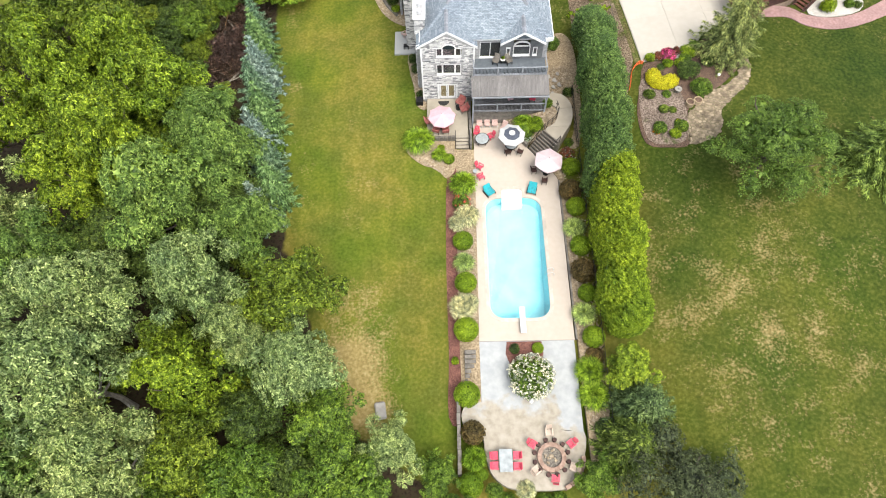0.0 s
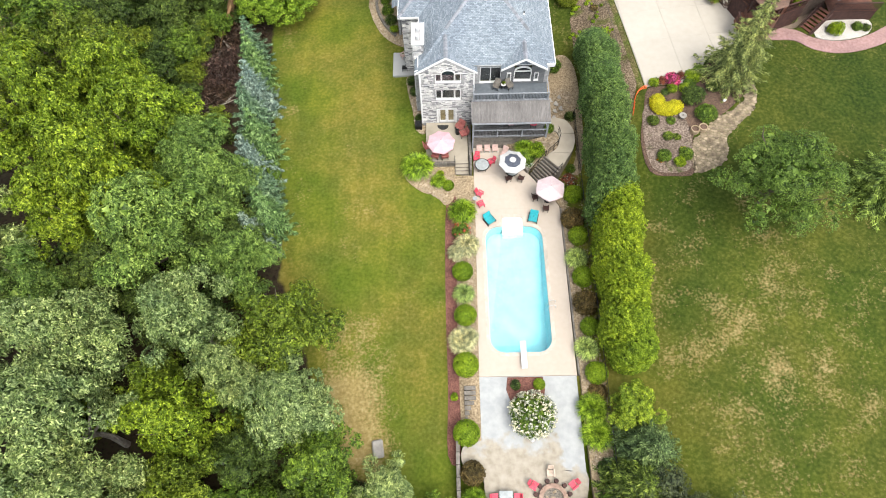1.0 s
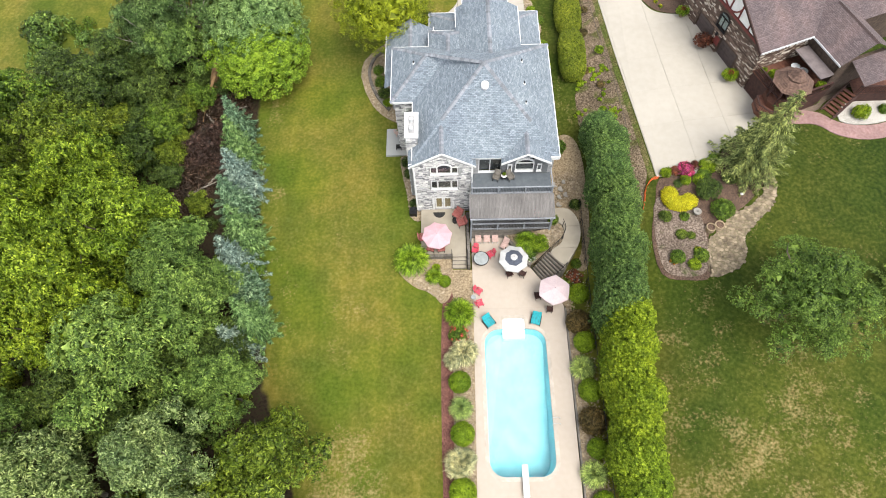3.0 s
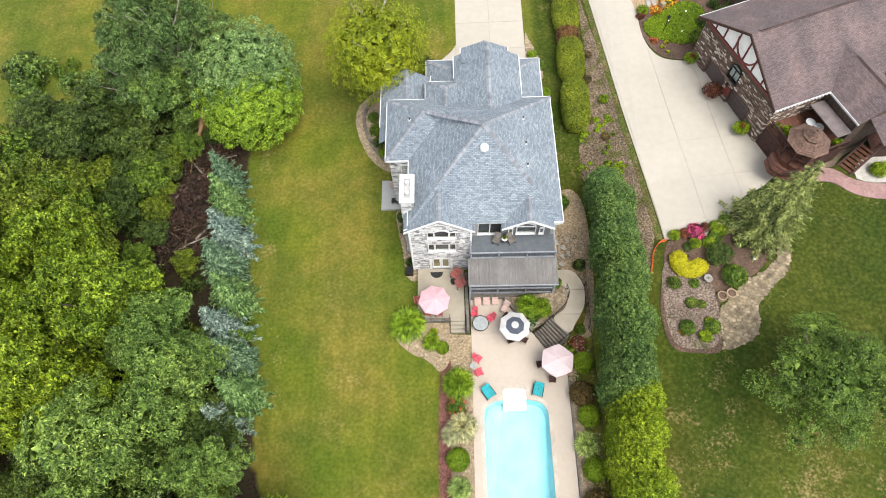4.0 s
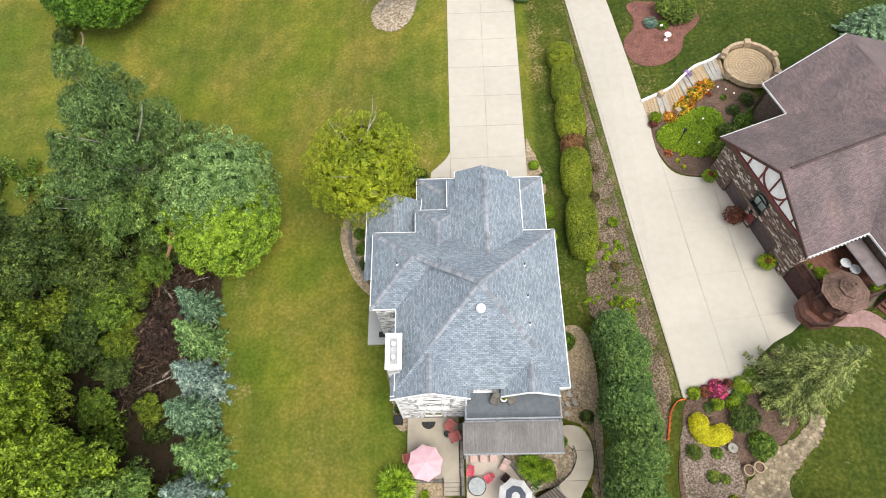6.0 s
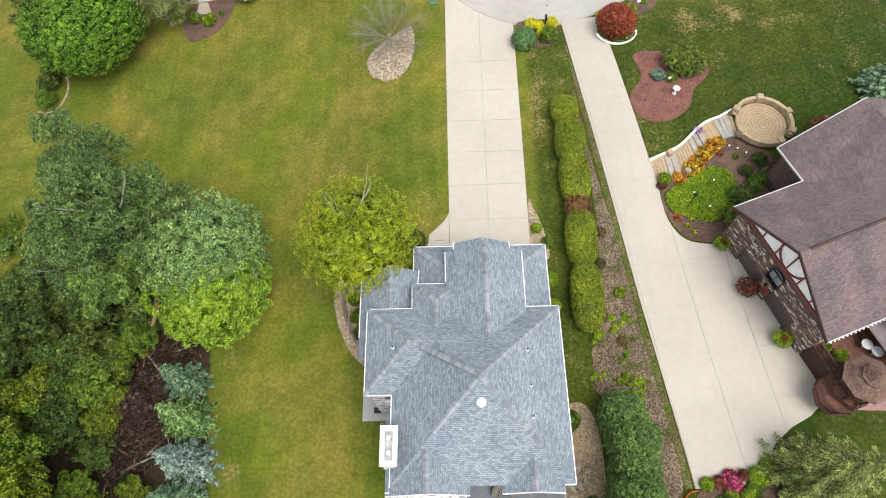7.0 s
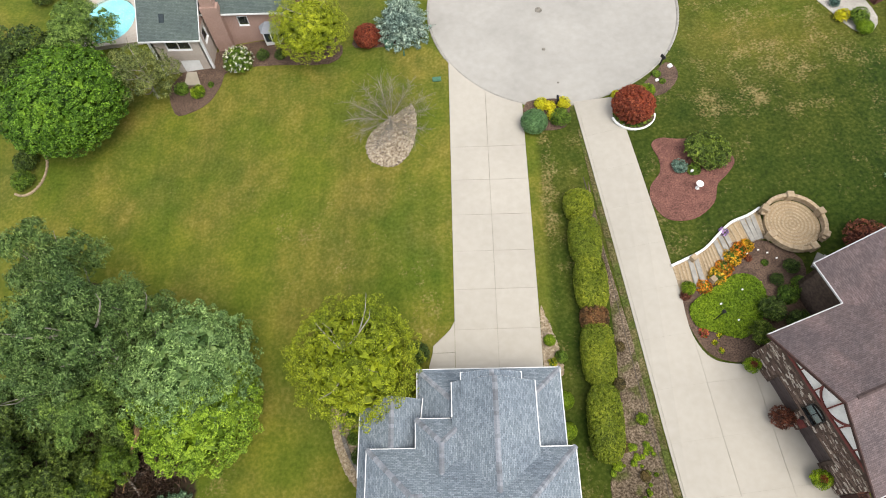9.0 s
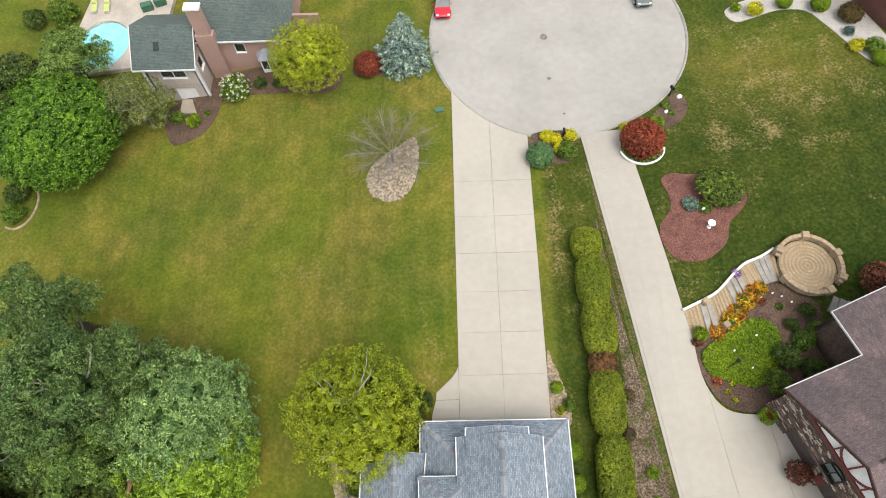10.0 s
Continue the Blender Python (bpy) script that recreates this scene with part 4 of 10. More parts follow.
for k in range(8):
    u0, u1 = k / 8, (k + 1) / 8
    q = [A.lerp(C_, u0), B.lerp(D_, u0), B.lerp(D_, u1 + 0.02), A.lerp(C_, u1 + 0.02)]
    z = DECK_Z + (PATH_Z - DECK_Z) * (k + 1) / 8
    part("step", prism([tuple(p) for p in q], -5.5, z - 0.02), TIMBER_GREY, steps)
    nose = [A.lerp(C_, u0), B.lerp(D_, u0), B.lerp(D_, u0 + 0.05), A.lerp(C_, u0 + 0.05)]
    part("nosing", prism([tuple(p) for p in nose], z - 0.12, z + 0.01), BARK, steps)
for a, b in ((A, C_), (B, D_)):
    r = bmesh.new()
    for u, z in ((0.0, DECK_Z), (0.5, (DECK_Z + PATH_Z) / 2), (1.0, PATH_Z)):
        p = a.lerp(b, u)
        add_rod(r, (p.x, p.y, z - 0.1), (p.x, p.y, z + 0.95), 0.04)
    add_rod(r, (a.x, a.y, DECK_Z + 0.93), (b.x, b.y, PATH_Z + 0.93), 0.035)
    part("railing", r, DARK_METAL, steps)
path_line = smooth_line([(10.65, 43.1), (12.0, 43.1), (12.75, 42.2), (13.0, 41.0), (12.75, 39.5), (11.9, 38.1), (11.2, 37.2), (10.0, 38.5), (11.0, 39.4), (11.45, 40.5), (11.3, 41.4), (10.65, 41.9)], 4)
curved = thing("garden_path", "curved pale concrete path from stair to deck", "path", kind="structure")
for ya, yb in ((36.0, 38.9), (38.93, 41.2), (41.23, 44.0)):
    got = clip_cell(path_line, 5, ya, 16, yb)
    if len(got) > 2:
        part("slab", prism(got, -4.6, PATH_Z), CONCRETE_TAN, curved)
r = bmesh.new()
pts = smooth_line([(10.1, 38.75), (11.0, 39.6), (11.45, 40.6), (11.3, 41.5)], 3, False)
for i, (x, y) in enumerate(pts):
    if i % 2 == 0:
        add_rod(r, (x, y, PATH_Z - 0.2), (x, y, PATH_Z + 0.95), 0.03)
for (xa, ya), (xb, yb) in zip(pts, pts[1:]):
    add_rod(r, (xa, ya, PATH_Z + 0.93), (xb, yb, PATH_Z + 0.93), 0.03)
    add_rod(r, (xa, ya, PATH_Z + 0.5), (xb, yb, PATH_Z + 0.5), 0.02)
tagged(part("handrail", r, DARK_METAL), "dark metal handrail curving along the path", "railing")


# planted borders beside the pool
def border_left(x, y):
    return land(x, y) + (DECK_Z - 0.08 - land(x, y)) * blend(x, -0.5, 2.3)


def border_right(x, y):
    return DECK_Z + 0.12 + (land(x, y) - DECK_Z - 0.12) * blend(x, 11.2, 13.8)


sheet("gravel_border", [(0.6, 11.6), (2.48, 11.6), (2.5, 17.0), (2.74, 33.9), (2.74, 37.9), (0.9, 38.0), (0.7, 35.0), (0.65, 24.0)], 0.03, GRAVEL, "tan gravel border along the pool terrace", "gravel bed", 0.4, border_left)
sheet("mulch_border", smooth_line([(-0.35, 10.6), (0.75, 10.6), (0.7, 20.0), (0.75, 30.0), (0.85, 35.4), (0.2, 35.6), (-0.25, 33.0), (-0.35, 24.0), (-0.25, 16.0)], 3), 0.05, MULCH_RED, "reddish bark mulch border beside the lawn", "mulch bed", 0.2, border_left)
sheet("gravel_border", [(11.3, 5.0), (13.3, 5.0), (13.4, 17.0), (13.5, 34.0), (13.4, 43.5), (12.8, 44.5), (11.4, 44.5), (10.4, 43.3), (10.6, 42.9), (12.2, 43.1), (13.0, 41.0), (12.7, 39.4), (11.3, 37.0), (10.2, 35.7), (11.3, 33.8)], 0.02, GRAVEL, "pale gravel border behind the pool terrace", "gravel bed", 0.5, border_right)
edge = thing("timber_edging", "long weathered timber edging of the gravel border", "edging", kind="structure")
for k in range(14):
    part("beam", box(11.22, 17.6 + 1.2 * k, -5.3, 0.16, 1.18, 0.62, bevel=0.02), TIMBER_GREY, edge)
part("planting_bed", prism([(4.95, 16.9), (8.05, 16.9), (8.15, 15.8), (7.9, 14.6), (7.5, 13.0), (6.0, 13.0), (5.2, 14.6), (4.8, 15.8)], -5.6, DECK_Z + 0.02), MULCH_RED)
tagged(bpy.data.objects["planting_bed"], "reddish mulched planting bed set into the terrace", "mulch bed", kind="structure")
sheet("mulch_border", smooth_line([(-4.4, 38.6), (-4.0, 37.4), (-2.6, 36.2), (-1.2, 35.7), (-0.2, 34.6), (0.7, 35.5), (0.9, 38.0), (0.8, 39.2), (-2.2, 39.3), (-3.4, 39.7)], 4), 0.06, GRAVEL, "curved rock mulch border beside the patio", "gravel bed", 0.2, border_left)
# timber wall along the lower terrace
wall_t = thing("retaining_wall", "old grey timber wall along the lower terrace", "wall", kind="structure")
for k in range(6):
    part("beam", box(0.48 + 0.02 * (k % 2), 6.2 + 1.0 * k, -6.4, 0.32, 0.97, 1.65 + 0.05 * (k % 3), bevel=0.02), TIMBER_GREY, wall_t)
flight = thing("timber_steps", "worn timber garden steps between shrubs", "steps")
for k in range(7):
    part("step", box(1.65, 13.5 + 0.42 * k, -5.6, 1.0, 0.36, 0.42 + 0.06 * k, bevel=0.02), TIMBER_GREY, flight)
arc_wall = thing("garden_wall", "low curved block wall at the edge of the terrace", "wall", kind="structure")
for k in range(6):
    a = radians(-62 + 11 * k)
    part("block", box(7.9 + 2.75 * math.cos(a), 7.1 + 2.75 * math.sin(a), -5.5, 0.34, 0.48, 0.95, turn=math.degrees(a), bevel=0.03), FIRE_BRICK, arc_wall)
# black fence between border and hedge
fence = thing("fence", "black metal mesh fence running along the hedge", "fence")
for k in range(19):
    y = 8.0 + 2.0 * k
    z = border_right(13.25, y)
    part("post", rod((13.25, y, z - 0.2), (13.25, y, z + 1.3), 0.035), DARK_METAL, fence)
    if k < 18:
        z2 = border_right(13.25, y + 2.0)
        part("rail", rod((13.25, y, z + 1.25), (13.25, y + 2.0, z2 + 1.25), 0.025, seg=6), DARK_METAL, fence)
        mesh = bmesh.new()
        for j in range(12):
            u = (j + 0.5) / 12
            zz = z + (z2 - z) * u
            add_rod(mesh, (13.25, y + 2 * u, zz), (13.25, y + 2 * u, zz + 1.25), 0.008, seg=4)
        part("wire_mesh", mesh, DARK_METAL, fence)


side_gravel = smooth_line([(11.0, 44.2), (12.4, 43.5), (13.1, 42.6), (13.3, 41.0), (13.1, 39.0), (12.4, 37.6), (13.5, 37.4), (14.0, 41.0), (14.1, 45.0), (13.9, 49.5), (13.0, 51.6), (11.6, 51.6), (10.7, 49.5), (10.6, 46.0)], 3)
sheet("gravel_bed", side_gravel, 0.05, GRAVEL, "tan river gravel beside the house and path", "gravel bed")


# ---- the grey-roofed house ----
def roof_mesh(faces, mesh_name="roof"):
    """Sloping faces, each given eave first, with the roof's metres laid on it."""
    bm = bmesh.new()
    uv = bm.loops.layers.uv.new("UVMap")
    for pts in faces:
        P = [Vector(p) for p in pts]
        f = bm.faces.new([bm.verts.new(p) for p in P])
        e = (P[1] - P[0]).normalized()
        nrm = e.cross(P[2] - P[0]).normalized()
        up = nrm.cross(e)
        for lp, p in zip(f.loops, P):
            lp[uv].uv = ((p - P[0]).dot(e), (p - P[0]).dot(up))
    for f in bm.faces:
        f.normal_update()
        if f.normal.z < 0:
            f.normal_flip()
    me = bpy.data.meshes.new(mesh_name)
    bm.to_mesh(me)
    bm.free()
    return me


def eave_board(bm, a, b, depth=0.2, thick=0.035):
    """A fascia board with a gutter lip from a to b."""
    a, b = Vector(a), Vector(b)
    d = (b - a).normalized()
    side = Vector((d.y, -d.x, 0)).normalized() * thick
    up, dn = Vector((0, 0, 0.03)), Vector((0, 0, -depth))
    pts = [a + up - side, b + up - side, b + dn - side, a + dn - side, a + up + side, b + up + side, b + dn + side, a + dn + side]
    add_faces(bm, pts, ((0, 1, 2, 3), (7, 6, 5, 4), (0, 4, 5, 1), (3, 2, 6, 7), (0, 3, 7, 4), (1, 5, 6, 2)))


def cap_mesh(w=0.2, length=0.34):
    bm = bmesh.new()
    pts = [(0, -w, -0.045), (0, 0, 0.075), (0, w, -0.045), (length, -w * 0.92, -0.075), (length, 0, 0.03), (length, w * 0.92, -0.075), (0, -w, -0.14), (0, w, -0.14)]
    add_faces(bm, pts, ((0, 1, 4, 3), (1, 2, 5, 4), (0, 6, 7, 2, 1)))
    return mesh_of(bm, "ridge_cap")


def ridge_caps(parent, mesh, a, b, step=0.26):
    a, b = Vector(a), Vector(b)
    d = b - a
    q = d.to_track_quat("X", "Z").to_matrix().to_4x4()
    for k in range(int(d.length / step)):
        piece("ridge_cap", mesh, parent, Matrix.Translation(a + d.normalized() * (k * step)) @ q)


def hip_x(x0, x1, y0, y1, z, slope, west=True, east=True):
    """Roof with its ridge along x; west, east: hipped ends."""
    h = (y1 - y0) / 2
    zr, ym = z + h * slope, (y0 + y1) / 2
    xa, xb = x0 + (h if west else 0), x1 - (h if east else 0)
    faces = [((x0, y0, z), (x1, y0, z), (xb, ym, zr), (xa, ym, zr)), ((x1, y1, z), (x0, y1, z), (xa, ym, zr), (xb, ym, zr))]
    faces.append(((x0, y1, z), (x0, y0, z), (xa, ym, zr)))
    faces.append(((x1, y0, z), (x1, y1, z), (xb, ym, zr)))
    return faces if west or east else faces[:2]


def hip_y(x0, x1, y0, y1, z, slope, south=True, north=True):
    h = (x1 - x0) / 2
    zr, xm = z + h * slope, (x0 + x1) / 2
    ya, yb = y0 + (h if south else 0), y1 - (h if north else 0)
    faces = [((x0, y0, z), (x0, y1, z), (xm, yb, zr), (xm, ya, zr)), ((x1, y1, z), (x1, y0, z), (xm, ya, zr), (xm, yb, zr))]
    if south:
        faces.append(((x0, y0, z), (x1, y0, z), (xm, ya, zr)))
    if north:
        faces.append(((x1, y1, z), (x0, y1, z), (xm, yb, zr)))
    return faces


def wall_panel(bm, origin, along, length, z0, z1, thick, openings):
    """A wall with holes: openings are (from, to, low, high) along it."""
    us = sorted({0.0, length, *(v for o in openings for v in o[:2])})
    zs = sorted({z0, z1, *(v for o in openings for v in o[2:])})
    ax, ay = along
    turn = math.degrees(math.atan2(ay, ax))
    for ua, ub in zip(us, us[1:]):
        for za, zb in zip(zs, zs[1:]):
            um, zm = (ua + ub) / 2, (za + zb) / 2
            if any(o[0] < um < o[1] and o[2] < zm < o[3] for o in openings):
                continue
            add_box(bm, origin[0] + ax * um - ay * thick / 2, origin[1] + ay * um + ax * thick / 2, za, ub - ua, thick, zb - za, turn)
    return bm


WINDOW_COUNT = [0]


def window(parent, at, turn, w, h, lights=1, back_panel=None, frame_mat=None, arch=0.0):
    """A framed window facing along -y before its turn; at is the middle of its sill."""
    WINDOW_COUNT[0] += 1
    frame_mat = frame_mat or WHITE
    e = thing("window", at=at, turn=turn)
    e.parent = parent
    b = bmesh.new()
    t = 0.065
    add_box(b, -w / 2 + t / 2, 0, 0, t, 0.14, h)
    add_box(b, w / 2 - t / 2, 0, 0, t, 0.14, h)
    add_box(b, 0, 0.002, 0, w - 2 * t, 0.136, t)
    add_box(b, 0, 0.002, h - t, w - 2 * t, 0.136, t)
    for k in range(1, lights):
        add_box(b, -w / 2 + w * k / lights, 0.004, t, 0.07, 0.12, h - 2 * t)
    if arch:
        for k in range(8):
            a0, a1 = math.pi * k / 8, math.pi * (k + 1) / 8
            p = [((w / 2 - d) * math.cos(a), h + (arch - d) * math.sin(a)) for a, d in ((a0, 0), (a1, 0), (a1, 0.12), (a0, 0.12))]
            add_faces(b, [(x, -0.07, z) for x, z in p] + [(x, 0.07, z) for x, z in p], ((0, 1, 2, 3), (7, 6, 5, 4), (0, 4, 5, 1), (1, 5, 6, 2), (2, 6, 7, 3), (3, 7, 4, 0)))
    part("window_frame", b, frame_mat, e)
    g = box(0, 0.02, 0.05, w - 0.1, 0.02, h - 0.1)
    if arch:
        add_faces(g, [(0.98 * w / 2 * math.cos(math.pi * k / 8), 0.02, h + 0.95 * arch * math.sin(math.pi * k / 8)) for k in range(9)], (range(9),))
    pane = part("pane", g, GLASS, e)
    pane.visible_shadow = False
    part("window_sill", box(0, -0.05, -0.06, w + 0.06, 0.16, 0.06, bevel=0.01), frame_mat, e)
    # panel behind the glass; its default dark colour stands in for the unlit room
    back = box(0, 0.24, 0.02, w - 0.05, 0.02, h - 0.04)
    if arch:
        add_faces(back, [(w / 2 * math.cos(math.pi * k / 8), 0.23, h + arch * math.sin(math.pi * k / 8)) for k in range(9)], (range(9),))
    part("back_panel", back, back_panel or ROOM, e)
    return e


EAVE = 3.5
house = thing("house", "large stone house with a grey shingled hip roof and white trim", "house")
roof_sets = {
    "main": [((-2.6, 44.9, EAVE), (10.55, 44.9, EAVE), (3.9, 51.6, 8.3)), ((10.55, 44.9, EAVE), (10.55, 58.2, EAVE), (3.9, 51.6, 8.3)),
             ((10.55, 58.2, EAVE), (-2.6, 58.2, EAVE), (3.9, 51.6, 8.3)), ((-2.6, 58.2, EAVE), (-2.6, 44.9, EAVE), (3.9, 51.6, 8.3))],
    "west": hip_x(-4.66, 4.0, 51.35, 58.21, EAVE + 0.01, 0.735, True, False)[:3],
    "rear_left": hip_y(-2.95, 3.1, 44.3, 50.0, 3.12, 0.68, False, False),
    "rear_right": hip_y(5.35, 9.8, 44.35, 49.5, 3.35, 0.64, False, False),
    "front": hip_y(1.6, 7.9, 54.5, 62.9, 3.95, 0.6, False, False),
    "front_bay": hip_y(2.3, 6.85, 61.5, 63.45, 4.5, 0.42, False, False),
    "front_left": hip_y(-1.1, 2.75, 54.0, 60.3, EAVE + 0.02, 0.735, False, True),
    "skirt": hip_y(-1.1, 10.2, 50.0, 64.4, 1.95, 0.56, False, True),
    "porch": hip_y(-5.5, -0.3, 54.5, 62.05, 1.85, 0.62, False, False),
}
roof = linked("roof", roof_mesh(roof_sets.pop("main")), SHINGLE, house)
for key, fs in roof_sets.items():
    linked({"west": "wing_roof", "skirt": "garage_roof", "porch": "porch_roof"}.get(key, "gable_roof"), roof_mesh(fs), SHINGLE, roof)
trim = bmesh.new()
for a, b in (((-2.6, 44.9), (-2.6, 51.35)), ((-2.6, 51.35), (-4.66, 51.35)), ((-4.66, 51.35), (-4.66, 58.2)), ((-4.66, 58.2), (-1.1, 58.2)), ((-1.1, 58.2), (-1.1, 60.3)), ((-1.1, 60.3), (1.7, 60.3)),
             ((7.9, 58.2), (10.55, 58.2)), ((10.55, 58.2), (10.55, 44.9)), ((10.55, 44.9), (9.75, 44.9)), ((5.4, 45.0), (3.1, 45.0))):
    eave_board(trim, (*b, EAVE), (*a, EAVE))
for a, b, z in (((1.6, 60.3), (1.6, 62.9), 3.95), ((7.9, 62.9), (7.9, 58.2), 3.95), ((2.3, 62.9), (2.3, 63.45), 4.5), ((6.85, 63.45), (6.85, 62.9), 4.5), ((1.6, 62.9), (2.3, 62.9), 3.95), ((6.85, 62.9), (7.9, 62.9), 3.95),
                ((-1.1, 60.3), (-1.1, 64.4), 1.95), ((-1.1, 64.4), (10.2, 64.4), 1.95), ((10.2, 64.4), (10.2, 58.2), 1.95), ((-5.5, 56.4), (-5.5, 62.05), 1.85), ((-0.62, 62.05), (-0.95, 58.6), 2.32)):
    eave_board(trim, (*b, z), (*a, z))
for xa, xm, xb, y, z, zr in ((-2.95, 0.075, 3.1, 44.3, 3.12, 5.177), (5.35, 7.575, 9.8, 44.35, 3.35, 4.774), (1.6, 4.75, 7.9, 62.9, 3.95, 5.84), (2.3, 4.575, 6.85, 63.45, 4.5, 5.4555), (-5.5, -2.9, -0.3, 62.05, 1.85, 3.462)):
    low = 0.13 if y > 60 else 0.0
    for x in (xa, xb):
        eave_board(trim, (x, y, z - low), (xm, y, zr - low), 0.2)
        if low:
            eave_board(trim, (x, y, z), (x + 0.45 * (1 if x < xm else -1), y, z), 0.12)
for x0, x1, y in ((-2.95, -2.6, 44.55), (9.8, 10.55, 44.9)):
    eave_board(trim, (x0, y, 3.2), (x1, y, 3.35), 0.2)
part("fascia", trim, WHITE, roof, "white fascia boards and gutters")
# closed eaves
soffit = bmesh.new()
for x0, y0, x1, y1, z in ((-2.55, 44.95, 10.5, 58.15, EAVE - 0.12), (-4.6, 51.4, -2.5, 58.15, EAVE - 0.13), (-1.05, 58.1, 10.15, 64.35, 1.84), (-5.45, 56.5, -0.5, 62.0, 1.75), (-2.9, 44.34, 3.05, 45.2, 3.0), (1.65, 58.1, 7.85, 62.85, 3.85)):
    add_box(soffit, (x0 + x1) / 2, (y0 + y1) / 2, z - 0.03, x1 - x0, y1 - y0, 0.03)
part("soffit", soffit, WHITE, roof)
CAP = cap_mesh()
CAP.materials.append(SHINGLE_CAP)
peak = (3.9, 51.6, 8.3)
for a, b in (((10.55, 58.2, EAVE), peak), ((8.0, 47.45, 5.35), peak), ((0.1, 47.7, 5.5), peak), ((-0.95, 54.78, 6.03), peak), ((-4.66, 58.2, EAVE), (-1.25, 54.78, 6.03)), ((-4.66, 51.36, EAVE), (-1.25, 54.78, 6.03)), ((-1.3, 54.78, 6.03), (-0.5, 54.78, 6.03)),
             ((0.075, 44.3, 5.18), (0.075, 48.0, 5.18)), ((7.575, 44.35, 4.78), (7.575, 47.2, 4.78)), ((4.75, 62.9, 5.85), (4.75, 54.8, 5.85)), ((4.575, 63.45, 5.46), (4.575, 62.9, 5.46)),
             ((-1.1, 60.3, 3.52), (0.83, 58.4, 4.93)), ((2.75, 60.3, 3.52), (0.83, 58.4, 4.93)), ((0.83, 58.4, 4.94), (0.83, 56.0, 4.94)), ((-2.9, 62.05, 3.47), (-2.9, 57.0, 3.47)), ((-1.1, 64.4, 1.95), (1.5, 61.8, 3.41)), ((10.2, 64.4, 1.95), (7.9, 62.1, 3.24))):
    ridge_caps(roof, CAP, a, b)
for x, y in ((7.55, 54.0), (7.62, 51.4), (7.62, 49.2), (-2.4, 54.5)):
    z = 8.3 - 0.72 * abs(x - 3.9) if x > 0 else 5.2
    part("flashing", rod((x, y, z - 0.3), (x, y, z + 0.1), 0.16, 0.1, 10), WHITE, roof, "white vent flashing")
    part("vent_pipe", rod((x, y, z - 0.2), (x, y, z + 0.32), 0.06, seg=10), DARK_METAL, roof)
tunnel = bmesh.new()
add_rod(tunnel, (3.95, 50.0, 6.9), (3.95, 49.92, 7.42), 0.36, 0.34, 20)
dome = bmesh.ops.create_uvsphere(tunnel, u_segments=20, v_segments=8, radius=0.34)["verts"]
bmesh.ops.transform(tunnel, matrix=pose(3.95, 49.92, 7.4) @ Matrix.Diagonal((1, 1, 0.4, 1)), verts=dome)
part("skylight", tunnel, WHITE, roof, "white domed tube skylight", smooth=True)

body = bmesh.new()
rear_holes = [(1.45, 3.95, -0.75, 0.75), (1.45, 4.0, 1.75, 2.95), (1.75, 3.35, -4.38, -2.25)]
wall_panel(body, (-2.45, 44.4), (1, 0), 5.2, -5.6, 3.1, 0.3, [(a - 0.0, b, c, d) for a, b, c, d in rear_holes])
wall_panel(body, (-2.45, 58.0), (0, -1), 13.6, -5.6, 3.4, 0.3, [])
wall_panel(body, (2.75, 44.7), (0, 1), 0.9, -5.6, 3.1, 0.3, [])
wall_panel(body, (2.75, 45.3), (1, 0), 7.45, -5.6, 3.4, 0.3, [(0.65, 2.75, 0.55, 2.75), (4.0, 5.7, 1.0, 2.9), (0.8, 3.0, -2.6, -0.5), (4.0, 6.6, -2.6, -0.5)])
wall_panel(body, (10.2, 45.6), (0, 1), 12.3, -5.6, 3.4, 0.3, [])
wall_panel(body, (-4.3, 57.9), (0, -1), 6.2, -5.6, 3.4, 0.3, [])
wall_panel(body, (-4.3, 51.7), (1, 0), 2.0, -5.6, 3.4, 0.3, [])
wall_panel(body, (10.2, 57.9), (-1, 0), 14.5, -2.5, 3.4, 0.3, [])
wall_panel(body, (9.9, 64.15), (-1, 0), 10.7, -2.5, 1.82, 0.3, [(0.8, 4.2, -2.4, 1.1), (5.0, 8.4, -2.4, 1.1)])
wall_panel(body, (9.9, 57.9), (0, 1), 6.0, -2.5, 1.82, 0.3, [])
wall_panel(body, (-0.8, 63.8), (0, -1), 5.9, -2.5, 1.82, 0.3, [])
wall_panel(body, (7.6, 62.6), (-1, 0), 5.7, 1.0, 3.9, 0.25, [])
wall_panel(body, (1.9, 62.4), (0, -1), 4.6, 1.0, 3.9, 0.25, [])
wall_panel(body, (7.6, 57.9), (0, 1), 4.5, 1.0, 3.9, 0.25, [])
wall_panel(body, (-1.0, 61.7), (-1, 0), 4.2, -3.5, 1.8, 0.25, [])
wall_panel(body, (-5.2, 61.5), (0, -1), 4.8, -4.5, 1.8, 0.25, [])
# gable ends
for xa, xm, xb, y, z, zr in ((-2.6, 0.075, 2.75, 44.4, 3.05, 4.9), (5.6, 7.575, 9.55, 45.3, 3.3, 4.6), (1.9, 4.75, 7.6, 62.6, 3.8, 5.55), (-5.2, -2.9, -0.6, 61.7, 1.75, 3.2)):
    s = 0.25 if y < 50 else -0.25
    add_faces(body, [(xa, y, z), (xb, y, z), (xm, y, zr), (xa, y + s, z), (xb, y + s, z), (xm, y + s, zr)], ((0, 1, 2), (5, 4, 3), (0, 3, 4, 1), (1, 4, 5, 2), (2, 5, 3, 0)))
house_wall = part("wall", body, STONE_BED, house, "walls of rough grey and white ledge stone")
